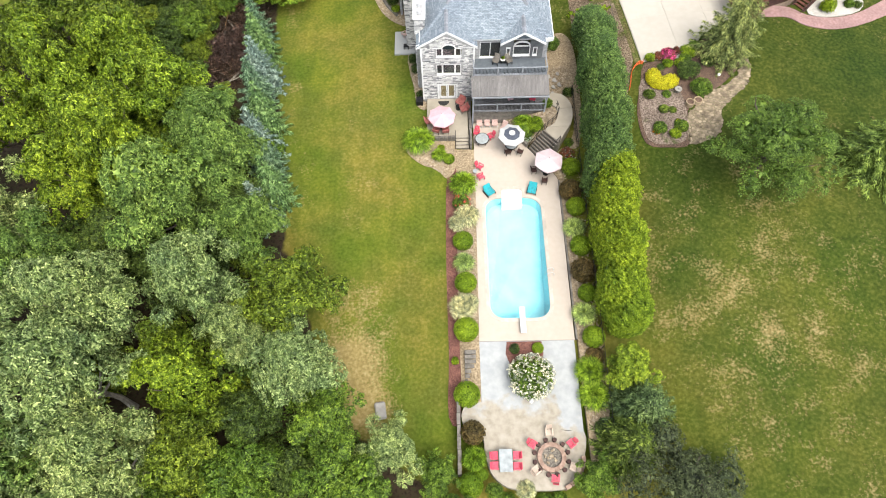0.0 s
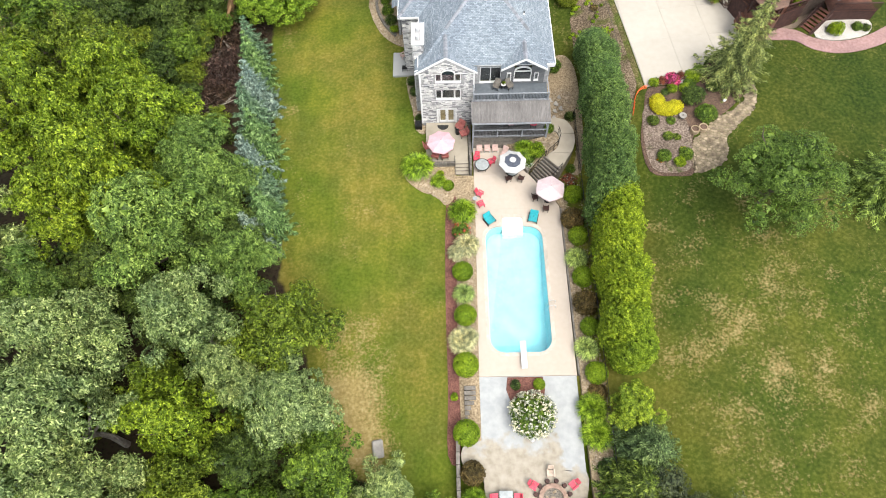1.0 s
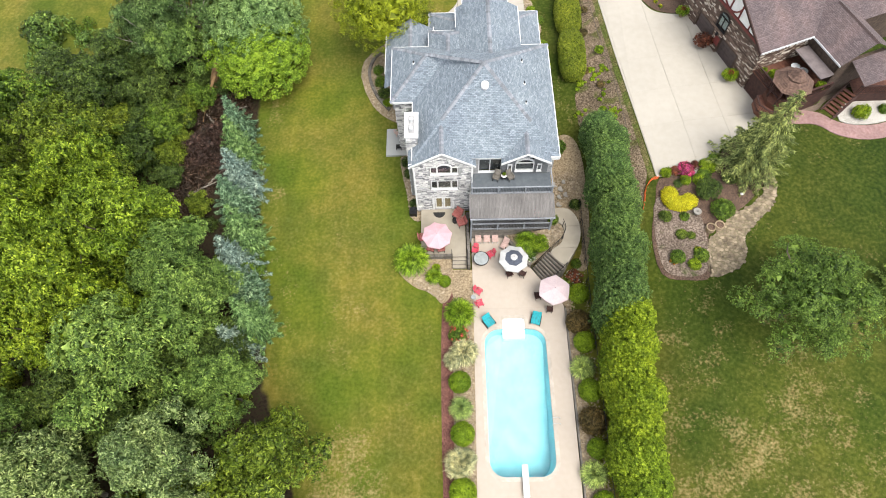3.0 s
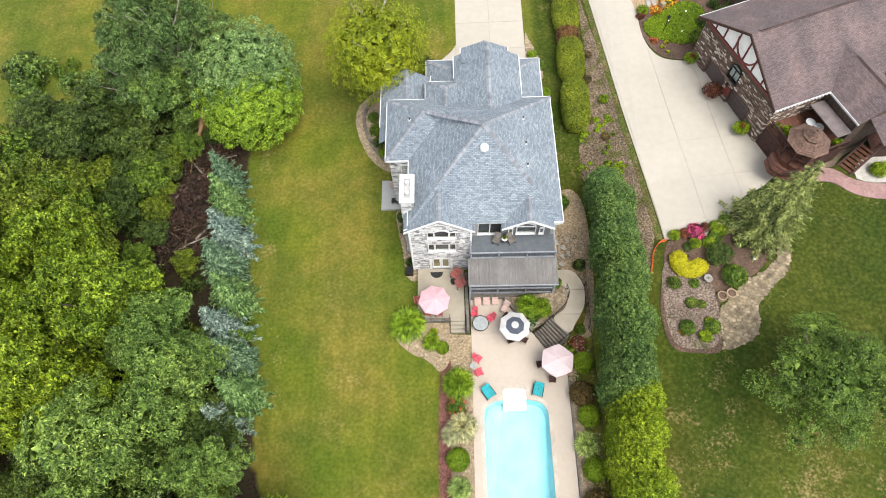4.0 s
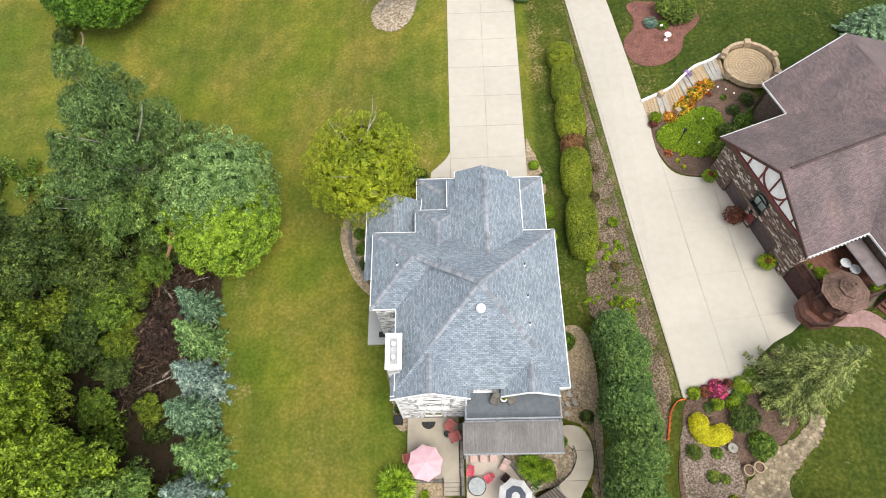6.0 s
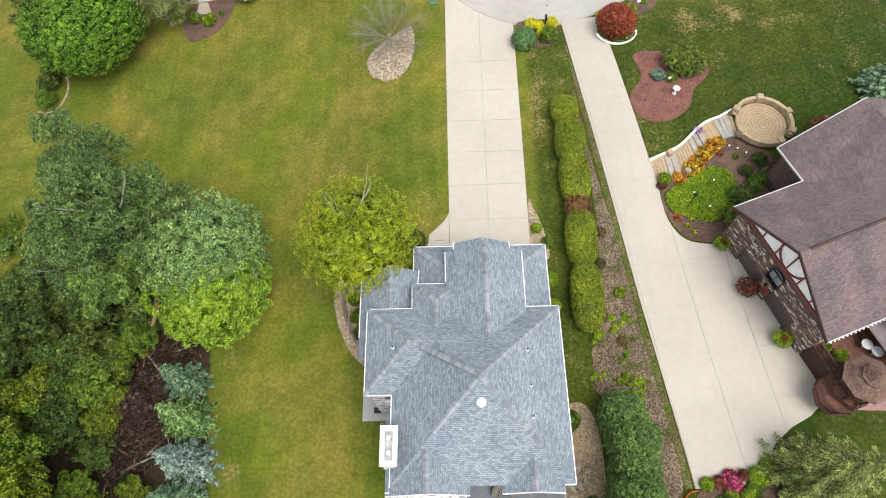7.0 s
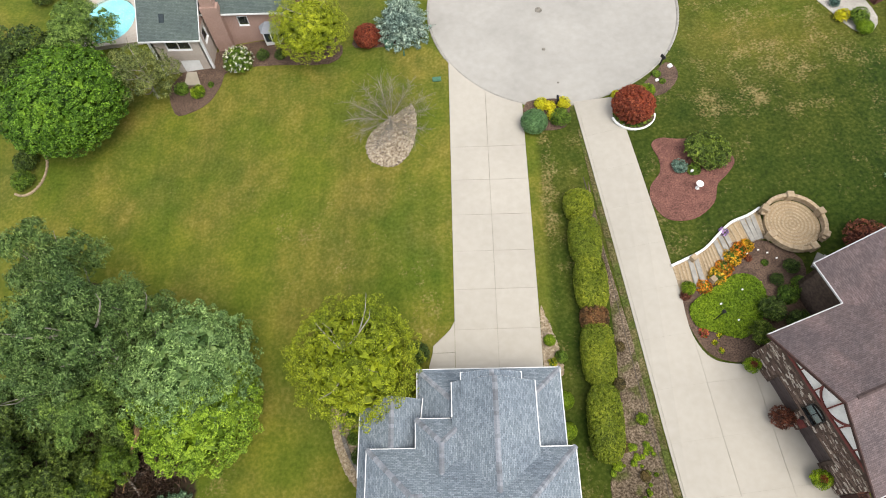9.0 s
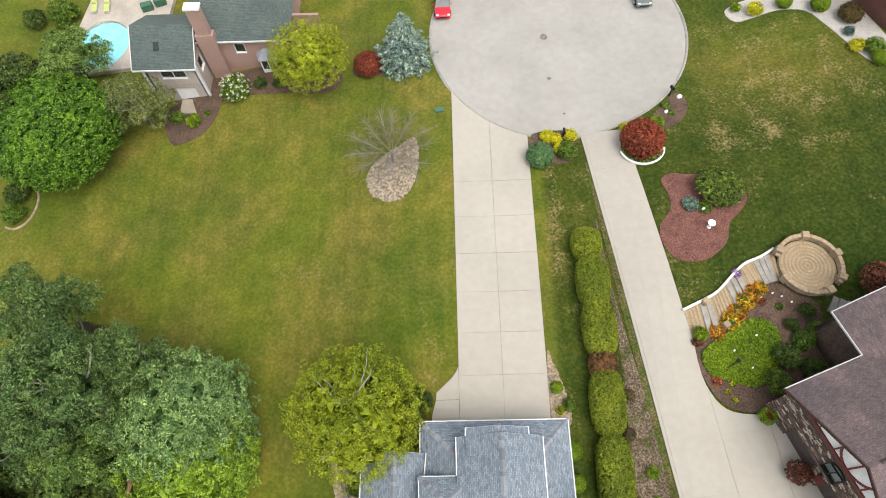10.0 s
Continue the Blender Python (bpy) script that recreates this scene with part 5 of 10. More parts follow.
for zs, hs in ((1.78, 1.15), (-0.72, 1.45)):
    for dx, ws in ((-0.95, 0.6), (0.0, 1.26), (0.95, 0.6)):
        window(house, (0.26 + dx, 44.46, zs), 0, ws, hs, 1)
lunette = thing("lunette", at=(0.26, 44.24, 3.02))
lunette.parent = house
lun = bmesh.new()
for k in range(10):
    a0, a1 = math.pi * k / 10, math.pi * (k + 1) / 10
    q = [((0.72 - d) * math.cos(a), (0.62 - d) * math.sin(a)) for a, d in ((a0, 0), (a1, 0), (a1, 0.1), (a0, 0.1))]
    add_faces(lun, [(x, -0.05, z) for x, z in q] + [(x, 0.05, z) for x, z in q], ((0, 1, 2, 3), (7, 6, 5, 4), (0, 4, 5, 1), (1, 5, 6, 2), (2, 6, 7, 3), (3, 7, 4, 0)))
part("frame", lun, WHITE, lunette)
part("pane", prism([(0.64 * math.cos(math.pi * k / 10), 0.54 * math.sin(math.pi * k / 10)) for k in range(11)], -0.02, 0.02), CAR_GLASS, lunette).matrix_basis = pose(0, 0, 0, 90, 0, 0)
for x in (-0.32, 0.52):
    d = thing("door", at=(x, 44.48, -4.38))
    d.parent = house
    f = bmesh.new()
    add_box(f, -0.34, 0, 0, 0.14, 0.08, 2.1)
    add_box(f, 0.34, 0, 0, 0.14, 0.08, 2.1)
    add_box(f, 0, 0, 0, 0.54, 0.08, 0.24)
    add_box(f, 0, 0, 1.96, 0.54, 0.08, 0.14)
    part("door_frame", f, WHITE, d)
    part("back_panel", box(0, 0.05, 0.2, 0.56, 0.02, 1.8), CURTAIN, d, "tan blind behind the glass")
    pn = part("pane", box(0, 0.0, 0.2, 0.56, 0.02, 1.8), GLASS, d)
    pn.visible_shadow = False
    part("door_handle", rod((0.3, -0.06, 1.0), (0.3, -0.06, 1.16), 0.02), DARK_METAL, d)
surround = bmesh.new()
for za, zb in ((-4.38, -2.25),):
    add_box(surround, -0.86, 44.38, za, 0.22, 0.1, zb - za + 0.15)
    add_box(surround, 1.06, 44.38, za, 0.22, 0.1, zb - za + 0.15)
    add_box(surround, 0.1, 44.38, zb + 0.0, 1.7, 0.1, 0.15)
for x in (-2.48, 2.78):
    add_box(surround, x, 44.37, -4.4, 0.16, 0.16, 7.4)
part("trim", surround, WHITE, house, "white corner boards and door surround")
window(house, (4.45, 45.42, 0.6), 0, 2.1, 2.1, 2)
window(house, (7.6, 45.2, 0.98), 0, 1.7, 1.3, 1, arch=0.6)
for x in (6.25, 8.95):
    window(house, (x, 45.12, 1.1), 0, 0.42, 1.0, 1)
window(house, (4.65, 45.42, -2.55), 0, 2.2, 2.0, 2)
window(house, (8.05, 45.42, -2.55), 0, 2.6, 2.0, 2)
for z in (0.6, -2.9):
    window(house, (-3.0, 51.55, z), 0, 0.75, 2.0, 1)
for x in (1.9 + 5.5 - 0.0, 3.2):
    gd = part("garage_door", box(x, 64.1, -1.35, 3.4, 0.08, 2.4), WHITE, house)
siding = bmesh.new()
for k in range(13):
    z = 0.5 + 0.26 * k
    reach = 2.15 if z < 2.8 else 2.15 - (z - 2.8) * 1.5
    if z + 0.26 < 1.0 or z > 2.85:
        add_box(siding, 7.6, 45.24, z, 2 * reach, 0.05, 0.25)
    elif reach > 0.9:
        for sd in (-1, 1):
            add_box(siding, 7.6 + sd * (0.86 + reach) / 2, 45.24, z, reach - 0.86, 0.05, 0.25)
part("siding", siding, SIDING, house, "grey lap siding behind the balcony")

# ledge stones laid over the garden front
STONE_FORMS = []
for v in range(5):
    rg = random.Random(40 + v)
    b = bmesh.new()
    add_box(b, 0, 0, -0.5, 1, 1, 1)
    for vert in b.verts:
        if vert.co.y < 0:
            vert.co.x *= rg.uniform(0.86, 0.97)
            vert.co.z *= rg.uniform(0.8, 0.97)
            vert.co.y *= rg.uniform(0.8, 1.3)
    me = mesh_of(b, "ledge_stone")
    me.materials.append(STONE)
    STONE_FORMS.append(me)


def lay_stones(parent, forms, length, z0, z1, place, skip, rng, lo=0.42, hi=0.85, row=(0.2, 0.32), name="stone", most=300):
    """Courses of rough stones; place(u, z) gives the pose on the wall."""
    z, count = z0, 0
    while z < z1 - 0.1:
        h = rng.uniform(*row)
        u = -rng.uniform(0, 0.3)
        while u < length and count < most:
            w_ = rng.uniform(lo, hi)
            um, zm = u + w_ / 2, z + h / 2
            if 0.05 < um < length - 0.05 and zm < z1 and not skip(um, zm, w_ / 2, h / 2):
                w2 = min(w_, 2 * um, 2 * (length - um))
                piece(name, rng.choice(forms), parent, place(um, zm) @ Matrix.Diagonal((w2 - 0.025, rng.uniform(0.08, 0.15), h - 0.025, 1)))
                count += 1
            u += w_
        z += h


REAR_SPLIT = 1.2


def rear_skip(u, z, du, dz):
    if any(a - 0.12 - du * 0.8 < u < b + 0.12 + du * 0.8 and c - 0.12 - dz < z < d + 0.15 + dz for a, b, c, d in rear_holes):
        return True
    return z > 3.0 and (abs(u - 2.52) + du) > (4.75 - z) * 1.45


lay_stones(house_wall, STONE_FORMS, 5.2, REAR_SPLIT, 4.7, lambda u, z: pose(-2.45 + u, 44.4, z), rear_skip, random.Random(5), 0.28, 0.6, (0.10, 0.16), "stone", 300)


def joined_stones(parent, rows_, material, label="", skip=None):
    """Stones of a wall that is only seen at a slant, in one mesh."""
    rng = random.Random(77)
    V, F = [], []
    for ox, oy, ax, ay, length, z0, z1 in rows_:
        turn = math.degrees(math.atan2(ay, ax))
        z = z0
        while z < z1 - 0.15:
            h = rng.uniform(0.10, 0.16)
            u = 0.0
            while u < length - 0.2:
                w_ = min(rng.uniform(0.28, 0.6), length - u)
                if rng.random() < 0.95 and not (skip and skip(u + w_ / 2, z + h / 2, w_ / 2, h / 2)):
                    t_ = rng.uniform(0.04, 0.09)
                    m_ = pose(ox + ax * (u + w_ / 2), oy + ay * (u + w_ / 2), z, 0, 0, turn)
                    o_ = len(V)
                    V += [m_ @ Vector((sx * (w_ - 0.03) / 2, sy * t_, sz * (h - 0.03))) for sx, sy, sz in ((-1, -1, 0), (1, -1, 0), (1, 1, 0), (-1, 1, 0), (-1, -1, 1), (1, -1, 1), (1, 1, 1), (-1, 1, 1))]
                    F += [tuple(o_ + i for i in f) for f in ((0, 1, 5, 4), (1, 2, 6, 5), (2, 3, 7, 6), (3, 0, 4, 7), (4, 5, 6, 7), (3, 2, 1, 0))]
                u += w_
            z += h
    me = bpy.data.meshes.new("stone")
    me.from_pydata(V, [], F)
    ob = linked("stone", me, material, parent)
    return tagged(ob, kind="stuff")


joined_stones(house_wall, [(-2.45, 44.4, 1, 0, 5.2, -4.38, REAR_SPLIT)], STONE, "", rear_skip)
joined_stones(house_wall, [(-2.45, 51.6, 0, -1, 7.2, -4.8, 3.2), (-4.3, 57.9, 0, -1, 6.2, -4.8, 3.2), (-4.3, 51.7, 1, 0, 1.8, -4.8, 3.2), (2.75, 44.7, 0, 1, 0.6, -4.4, 3.0), (10.2, 45.6, 0, 1, 12.0, -4.0, 3.2)], STONE)

chimney = thing("chimney", "broad pale stone chimney with a white cap and two flues", "chimney", (-2.55, 47.5, 0))
c = bmesh.new()
add_box(c, 0, 0, -5.4, 1.0, 2.5, 10.4)
part("shaft", c, STONE_BED, chimney)
joined_stones(chimney, [(-0.5, 1.25, 0, -1, 2.5, -4.8, 4.9), (-0.5, -1.25, 1, 0, 1.0, 2.0, 4.9), (0.5, 1.25, -1, 0, 1.0, 2.0, 4.9)], STONE)
part("cap", plate_with_hole([(-0.62, -1.38), (0.62, -1.38), (0.62, 1.38), (-0.62, 1.38)], [(-0.28, -1.0), (0.28, -1.0), (0.28, 1.0), (-0.28, 1.0)], 4.98, 5.14), WHITE, chimney, "white chimney cap")
for y in (-0.5, 0.5):
    part("flue", rod((0, y, 4.9), (0, y, 5.35), 0.2, 0.18, 14), WHITE_METAL, chimney)

# balcony, slatted roof and lower deck
balcony = thing("balcony", "slate grey upper balcony with painted railings", "balcony")
part("floor", box(6.4, 44.2, 0.32, 7.4, 2.2, 0.16), BALCONY, balcony)
part("fascia", box(6.4, 43.08, 0.2, 7.5, 0.06, 0.34), GREY_PAINT, balcony)


def railing(parent, x0, x1, y, z, h, posts, side=None):
    for k in range(posts):
        x = x0 + (x1 - x0) * k / (posts - 1)
        part("post", box(x, y, z, 0.13, 0.13, h + 0.08, bevel=0.01), GREY_PAINT, parent)
    part("top_rail", box((x0 + x1) / 2, y, z + h - 0.04, x1 - x0, 0.12, 0.06), GREY_PAINT, parent)
    part("bottom_rail", box((x0 + x1) / 2, y, z + 0.1, x1 - x0, 0.06, 0.06), GREY_PAINT, parent)
    n_b = int((x1 - x0) / 0.14)
    for k in range(1, n_b):
        part("baluster", box(x0 + (x1 - x0) * k / n_b, y, z + 0.14, 0.03, 0.03, h - 0.2), DARK_METAL, parent)


railing(balcony, 2.75, 10.05, 43.12, 0.48, 0.98, 4)
for x in (2.75, 10.05):
    part("side_rail", box(x, 44.2, 1.40, 0.1, 2.1, 0.06), GREY_PAINT, balcony)
deck = thing("deck", "grey timber deck under a slatted roof", "deck")
part("skirt", box(6.4, 41.35, -5.2, 7.4, 0.1, 2.55), TIMBER_GREY, deck)
for k in range(14):
    part("board", box(6.4, 41.12 + 0.3 * k, -2.68, 7.5, 0.285, 0.06), GREY_BOARD, deck)
railing(deck, 2.7, 10.1, 41.05, -2.62, 1.05, 4)
for x in (2.7, 10.1):
    part("side_rail", box(x, 43.1, -1.62, 0.1, 4.0, 0.06), GREY_PAINT, deck)
    part("post", box(x, 41.05, -5.2, 0.16, 0.16, 5.0), GREY_PAINT, deck)
pergola = thing("slatted_roof", "weathered grey slatted roof sloping out over the deck", "pergola")
run, rise = 43.05 - 40.78, -0.05 - 0.42
slope_deg = math.degrees(math.atan2(-rise, run))
slat = mesh_of(box(0, 0, 0, 0.119, math.hypot(run, rise), 0.05, bevel=0.008), "slat")
slat.materials.append(PERGOLA)
for k in range(62):
    x = 2.55 + 7.65 * k / 61
    piece("slat", slat, pergola, pose(x, (43.05 + 40.78) / 2, 0.42 + rise / 2 + 0.01 * (k % 3 == 0), slope_deg, 0, 0))
for u in (0.08, 0.5, 0.94):
    part("joist", box(6.4, 43.05 - run * u, 0.42 + rise * u - 0.2, 7.6, 0.08, 0.18), GREY_PAINT, pergola)
part("gutter", box(6.4, 40.73, -0.22, 7.75, 0.12, 0.14), GREY_PAINT, pergola)


# ---- plants ----
def leaf_arrays(C, N, S, asp, rng, fold=0.12, along=None):
    """Three corners of every leaf: a small tapering blade, lying any way or along a direction."""
    C, N, S = np.asarray(C, float), np.asarray(N, float), np.asarray(S, float)[:, None]
    N = N / (np.linalg.norm(N, axis=1)[:, None] + 1e-9)
    if along is None:
        T = np.cross(N, rng.normal(size=N.shape))
    else:
        T = along - N * (along * N).sum(1)[:, None]
    T /= np.linalg.norm(T, axis=1)[:, None] + 1e-9
    B = np.cross(N, T)
    q = np.stack([C - T * S * 0.7 + B * S * asp, C - T * S * 0.7 - B * S * asp + N * S * fold, C + T * S - N * S * 0.2], axis=1)
    return q.reshape(-1, 3)


def cards_mesh(name, V, k=3):
    """Loose leaves or blades, k corners each."""
    n4 = len(V) // k
    me = bpy.data.meshes.new(name)
    me.vertices.add(n4 * k)
    me.vertices.foreach_set("co", np.ascontiguousarray(V, dtype=np.float32).ravel())
    me.loops.add(n4 * k)
    me.loops.foreach_set("vertex_index", np.arange(n4 * k, dtype=np.int32))
    me.polygons.add(n4)
    me.polygons.foreach_set("loop_start", np.arange(0, n4 * k, k, dtype=np.int32))
    me.update(calc_edges=True)
    me.validate()
    return me


def ball_dirs(k, rng, low=-0.35):
    z = rng.uniform(low, 1.0, k)
    a = rng.uniform(0, 2 * math.pi, k)
    r = np.sqrt(1 - z * z)
    return np.stack([r * np.cos(a), r * np.sin(a), z], axis=1)


def lobed(name, lobes, density, per, size, spread, seed, asp=0.45, up=0.35, loose=0.5, low=-0.35, core=True):
    """A crown of flat leaf sprays over many lobes (x, y, z, rx, rz)."""
    rng = np.random.default_rng(seed)
    L = np.array(lobes, float)
    out = []
    for i, (x, y, z, rx, rz) in enumerate(lobes):
        k = max(int(density * 2 * math.pi * rx * (rx + rz) / 2 * 1.35), 8)
        D = ball_dirs(k, rng, low)
        R = np.array([rx, rx, rz])
        P = np.array([x, y, z]) + D * R * (0.80 + 0.30 * rng.random((k, 1)))
        keep = np.ones(k, bool)
        for j in range(len(lobes)):
            if j != i:
                q = (P - L[j, :3]) / np.array([L[j, 3], L[j, 3], L[j, 4]])
                keep &= (q * q).sum(1) > 0.62
        P, D = P[keep], D[keep]
        if not len(P):
            continue
        # a spray: leaflets on both sides of an axis that runs outward over the bough and droops at its tip
        face = D * 0.7 + rng.normal(size=D.shape) * 0.22 + np.array([0, 0, up])
        face /= np.linalg.norm(face, axis=1)[:, None]
        A = D * np.array([1, 1, 0.2]) + rng.normal(size=D.shape) * 0.55 + np.array([x, y, 0]) / (abs(x) + abs(y) + 0.3) * 0.6
        A -= face * (A * face).sum(1)[:, None]
        A /= np.linalg.norm(A, axis=1)[:, None] + 1e-9
        B = np.cross(face, A)
        m = len(P) * per
        wide = np.repeat(spread * rng.uniform(0.65, 1.3, (len(P), 1)), per, 0)
        u = rng.uniform(-1, 1, (m, 1))
        side = np.where(rng.random((m, 1)) < 0.5, -1.0, 1.0) * (1.05 - 0.6 * np.abs(u + 0.1)) * rng.uniform(0.25, 0.6, (m, 1))
        F, A, B = np.repeat(face, per, 0), np.repeat(A, per, 0), np.repeat(B, per, 0)
        C = np.repeat(P, per, 0) + A * u * wide + B * side * wide + F * (rng.normal(size=(m, 1)) * wide * 0.12 - (u + 1) ** 2 * wide * 0.14)
        S = size * rng.uniform(0.65, 1.3, m)
        out.append(leaf_arrays(C, F + rng.normal(size=(m, 3)) * loose * 0.75, S, asp, rng, 0.12, A * 0.8 + B * np.sign(side) + rng.normal(size=(m, 3)) * 0.35))
        if core:
            k2 = max(k // 2, 10)
            D2 = ball_dirs(k2, rng, -0.6)
            out.append(leaf_arrays(np.array([x, y, z]) + D2 * R * rng.uniform(0.4, 0.62, (k2, 1)), D2 + rng.normal(size=D2.shape) * 0.3, np.full(k2, rx * 0.27), 0.7, rng, 0.0))
    return cards_mesh(name, np.concatenate(out))


def shell(R, centre, clumps, per, leaf, seed, asp=0.5, low=-0.4, power=2.0, jag=0.06, dome=0.5, up=0.3, loose=0.45, core=(0.94, 0.84)):
    """Corners of a dense crown: leaf clumps laid evenly over an egg or a soft-cornered block, each a small dome, round a leafy core."""
    rng = np.random.default_rng(seed)
    R, centre = np.array(R, float), np.array(centre, float)
    i = np.arange(clumps) + 0.5
    z = 1 - (1 - low) * i / clumps
    a = 2.399963 * i
    r = np.sqrt(1 - z * z)
    D = np.stack([r * np.cos(a), r * np.sin(a), z], 1) + rng.normal(size=(clumps, 3)) * 1.1 / math.sqrt(clumps)
    D /= (np.abs(D) ** power).sum(1)[:, None] ** (1 / power)
    P = D * R * (1 + jag * rng.normal(size=(clumps, 1)))
    N = np.sign(D) * np.abs(D) ** (power - 1) / R
    N /= np.linalg.norm(N, axis=1)[:, None]
    c = 1.25 * math.sqrt(2 * (1 - low) / clumps) * (R[0] * R[1] * R[2]) ** (1 / 3)
    T = np.cross(N, rng.normal(size=N.shape))
    T /= np.linalg.norm(T, axis=1)[:, None] + 1e-9
    B = np.cross(N, T)
    P, N, T, B = (np.repeat(v, per, 0) for v in (P, N, T, B))
    m = len(P)
    rho, phi = np.sqrt(rng.random((m, 1))), rng.uniform(0, 2 * math.pi, (m, 1))
    size = np.repeat(rng.uniform(0.75, 1.25, (clumps, 1)), per, 0) * c
    out = T * np.cos(phi) + B * np.sin(phi)
    C = P + out * rho * size + N * size * (dome * (1 - rho ** 2) + 0.1 * rng.normal(size=(m, 1)))
    F = N * 0.7 + out * rho * 0.8 + np.array([0, 0, up]) + rng.normal(size=(m, 3)) * loose
    V = [leaf_arrays(centre + C, F, leaf * rng.uniform(0.65, 1.3, m), asp, rng, 0.12, out + N * 0.5 + rng.normal(size=(m, 3)) * 0.4)]
    for deep_, wide in zip(core, (1.1, 2.0)):
        V.append(leaf_arrays(centre + D * deep_ * R, D / R + rng.normal(size=D.shape) * 0.15, np.full(clumps, c * wide), 0.9, rng, 0.0))
    return np.concatenate(V)


def trunk_bm(height, radius, limbs, reach, seed, fork=0.35):
    """A tapered trunk with rising limbs."""
    rg = random.Random(seed)
    bend = [(rg.uniform(-0.2, 0.2) * i, rg.uniform(-0.2, 0.2) * i) for i in range(5)]
    pts = [(bend[i][0], bend[i][1], height * i / 4 - (0.4 if i == 0 else 0)) for i in range(5)]
    bm = tube_along(pts, [radius * (1.25 if i == 0 else 1 - 0.2 * i) for i in range(5)], 7)
    for k in range(limbs):
        a = 2 * math.pi * (k + rg.uniform(-0.3, 0.3)) / limbs
        z0 = height * rg.uniform(fork, 0.85)
        u = min(max(z0 / height * 4, 0), 3.99)
        i = int(u)
        b = Vector(pts[i]).lerp(Vector(pts[i + 1]), u - i)
        d = Vector((math.cos(a), math.sin(a), rg.uniform(0.35, 0.9)))
        r = reach * rg.uniform(0.6, 1.0)
        line = [b, b + d * r * 0.45 + Vector((0, 0, 0.1 * r)), b + d * r * 0.8 + Vector((0, 0, 0.3 * r)), b + d * r + Vector((rg.uniform(-0.3, 0.3), rg.uniform(-0.3, 0.3), 0.5 * r))]
        join_into(bm, tube_along(line, [radius * 0.45, radius * 0.32, radius * 0.2, radius * 0.06], 5))
    return bm


def round_lobes(R, z0, z1, count, size, seed, flat=0.62):
    """Lobes spread through an upright egg."""
    rg = random.Random(seed)
    out = [(0, 0, (z0 + z1) / 2 - 0.4, R * 0.5, (z1 - z0) * 0.36)]
    k = 0
    while k < count:
        a, u = rg.uniform(0, 2 * math.pi), rg.uniform(0, 1)
        z = z0 + (z1 - z0) * u
        rim = R * math.sqrt(max(0.05, 1 - (2 * u - 0.8) ** 2 * 0.75))
        rr = rim * rg.uniform(0.35, 0.92)
        s = size * rg.uniform(0.55, 1.3)
        out.append((rr * math.cos(a), rr * math.sin(a), z, s, s * flat))
        k += 1
    return out


TREES = {}


def tree_form(kind, H, R, crown, bark, trunk):
    TREES[kind] = (H, R, crown, mesh_of(trunk, "trunk"), bark)


def leafed(mesh, material):
    mesh.materials.append(material)
    return mesh


SPECIES = (
    # kind, crown base, crown top, lobes, lobe size, sprays, leaves, leaf, spray width, leaf shape, upward, material, bark
    ("sage", 4.0, 9.2, 42, 0.95, 6.0, 26, 0.108, 0.38, 0.34, 0.75, SAGE, BARK_PALE),
    ("fern", 4.0, 9.2, 42, 0.95, 6.5, 24, 0.102, 0.34, 0.36, 0.75, FERN, BARK),
    ("gold", 3.4, 9.1, 50, 0.80, 7.5, 18, 0.098, 0.26, 0.5, 0.6, YELLOWGREEN, BARK),
    ("olive", 3.2, 9.1, 48, 0.80, 7.0, 14, 0.11, 0.28, 0.46, 0.5, OLIVE, BARK),
    ("green", 3.4, 9.2, 48, 0.85, 7.5, 18, 0.10, 0.26, 0.5, 0.6, GREEN, BARK),
    ("dark", 3.0, 9.0, 42, 0.90, 7.0, 17, 0.10, 0.27, 0.5, 0.6, DARKGREEN, BARK),
)
for v in range(3):
    for w_, (kind, z0, z1, n_l, s_l, dens, per, leaf, wide, asp, up, m, bk) in enumerate(SPECIES):
        seed = 10 + 10 * w_ + v
        tree_form(kind + str(v), 10, 4, leafed(lobed("crown", round_lobes(4, z0, z1, int(n_l * 0.86), s_l, seed), dens, per, leaf, wide, seed, asp, up), m), bk, trunk_bm(7.0, 0.22, 6, 2.2, seed))
FRESH = foliage("fresh_green_leaf", (0.075, 0.145, 0.008), (0.165, 0.275, 0.018), (0.28, 0.40, 0.045), 0.5, mottle=0.7, grain=1.7)
BLUEGREEN = foliage("blue_green_leaf", (0.055, 0.12, 0.028), (0.135, 0.23, 0.072), (0.28, 0.40, 0.165), 0.5, mottle=0.7, grain=1.7)
SHADE = foliage("shade_tree_leaf", (0.034, 0.078, 0.018), (0.080, 0.145, 0.040), (0.20, 0.285, 0.11), mottle=0.7)
BIRCHLEAF = foliage("birch_leaf", (0.10, 0.14, 0.006), (0.20, 0.245, 0.010), (0.33, 0.375, 0.030), mottle=0.5, grain=1.6)
YARDLEAF = foliage("yard_leaf", (0.034, 0.074, 0.009), (0.080, 0.142, 0.019), (0.16, 0.23, 0.048), sheen=0.15, mottle=0.65)
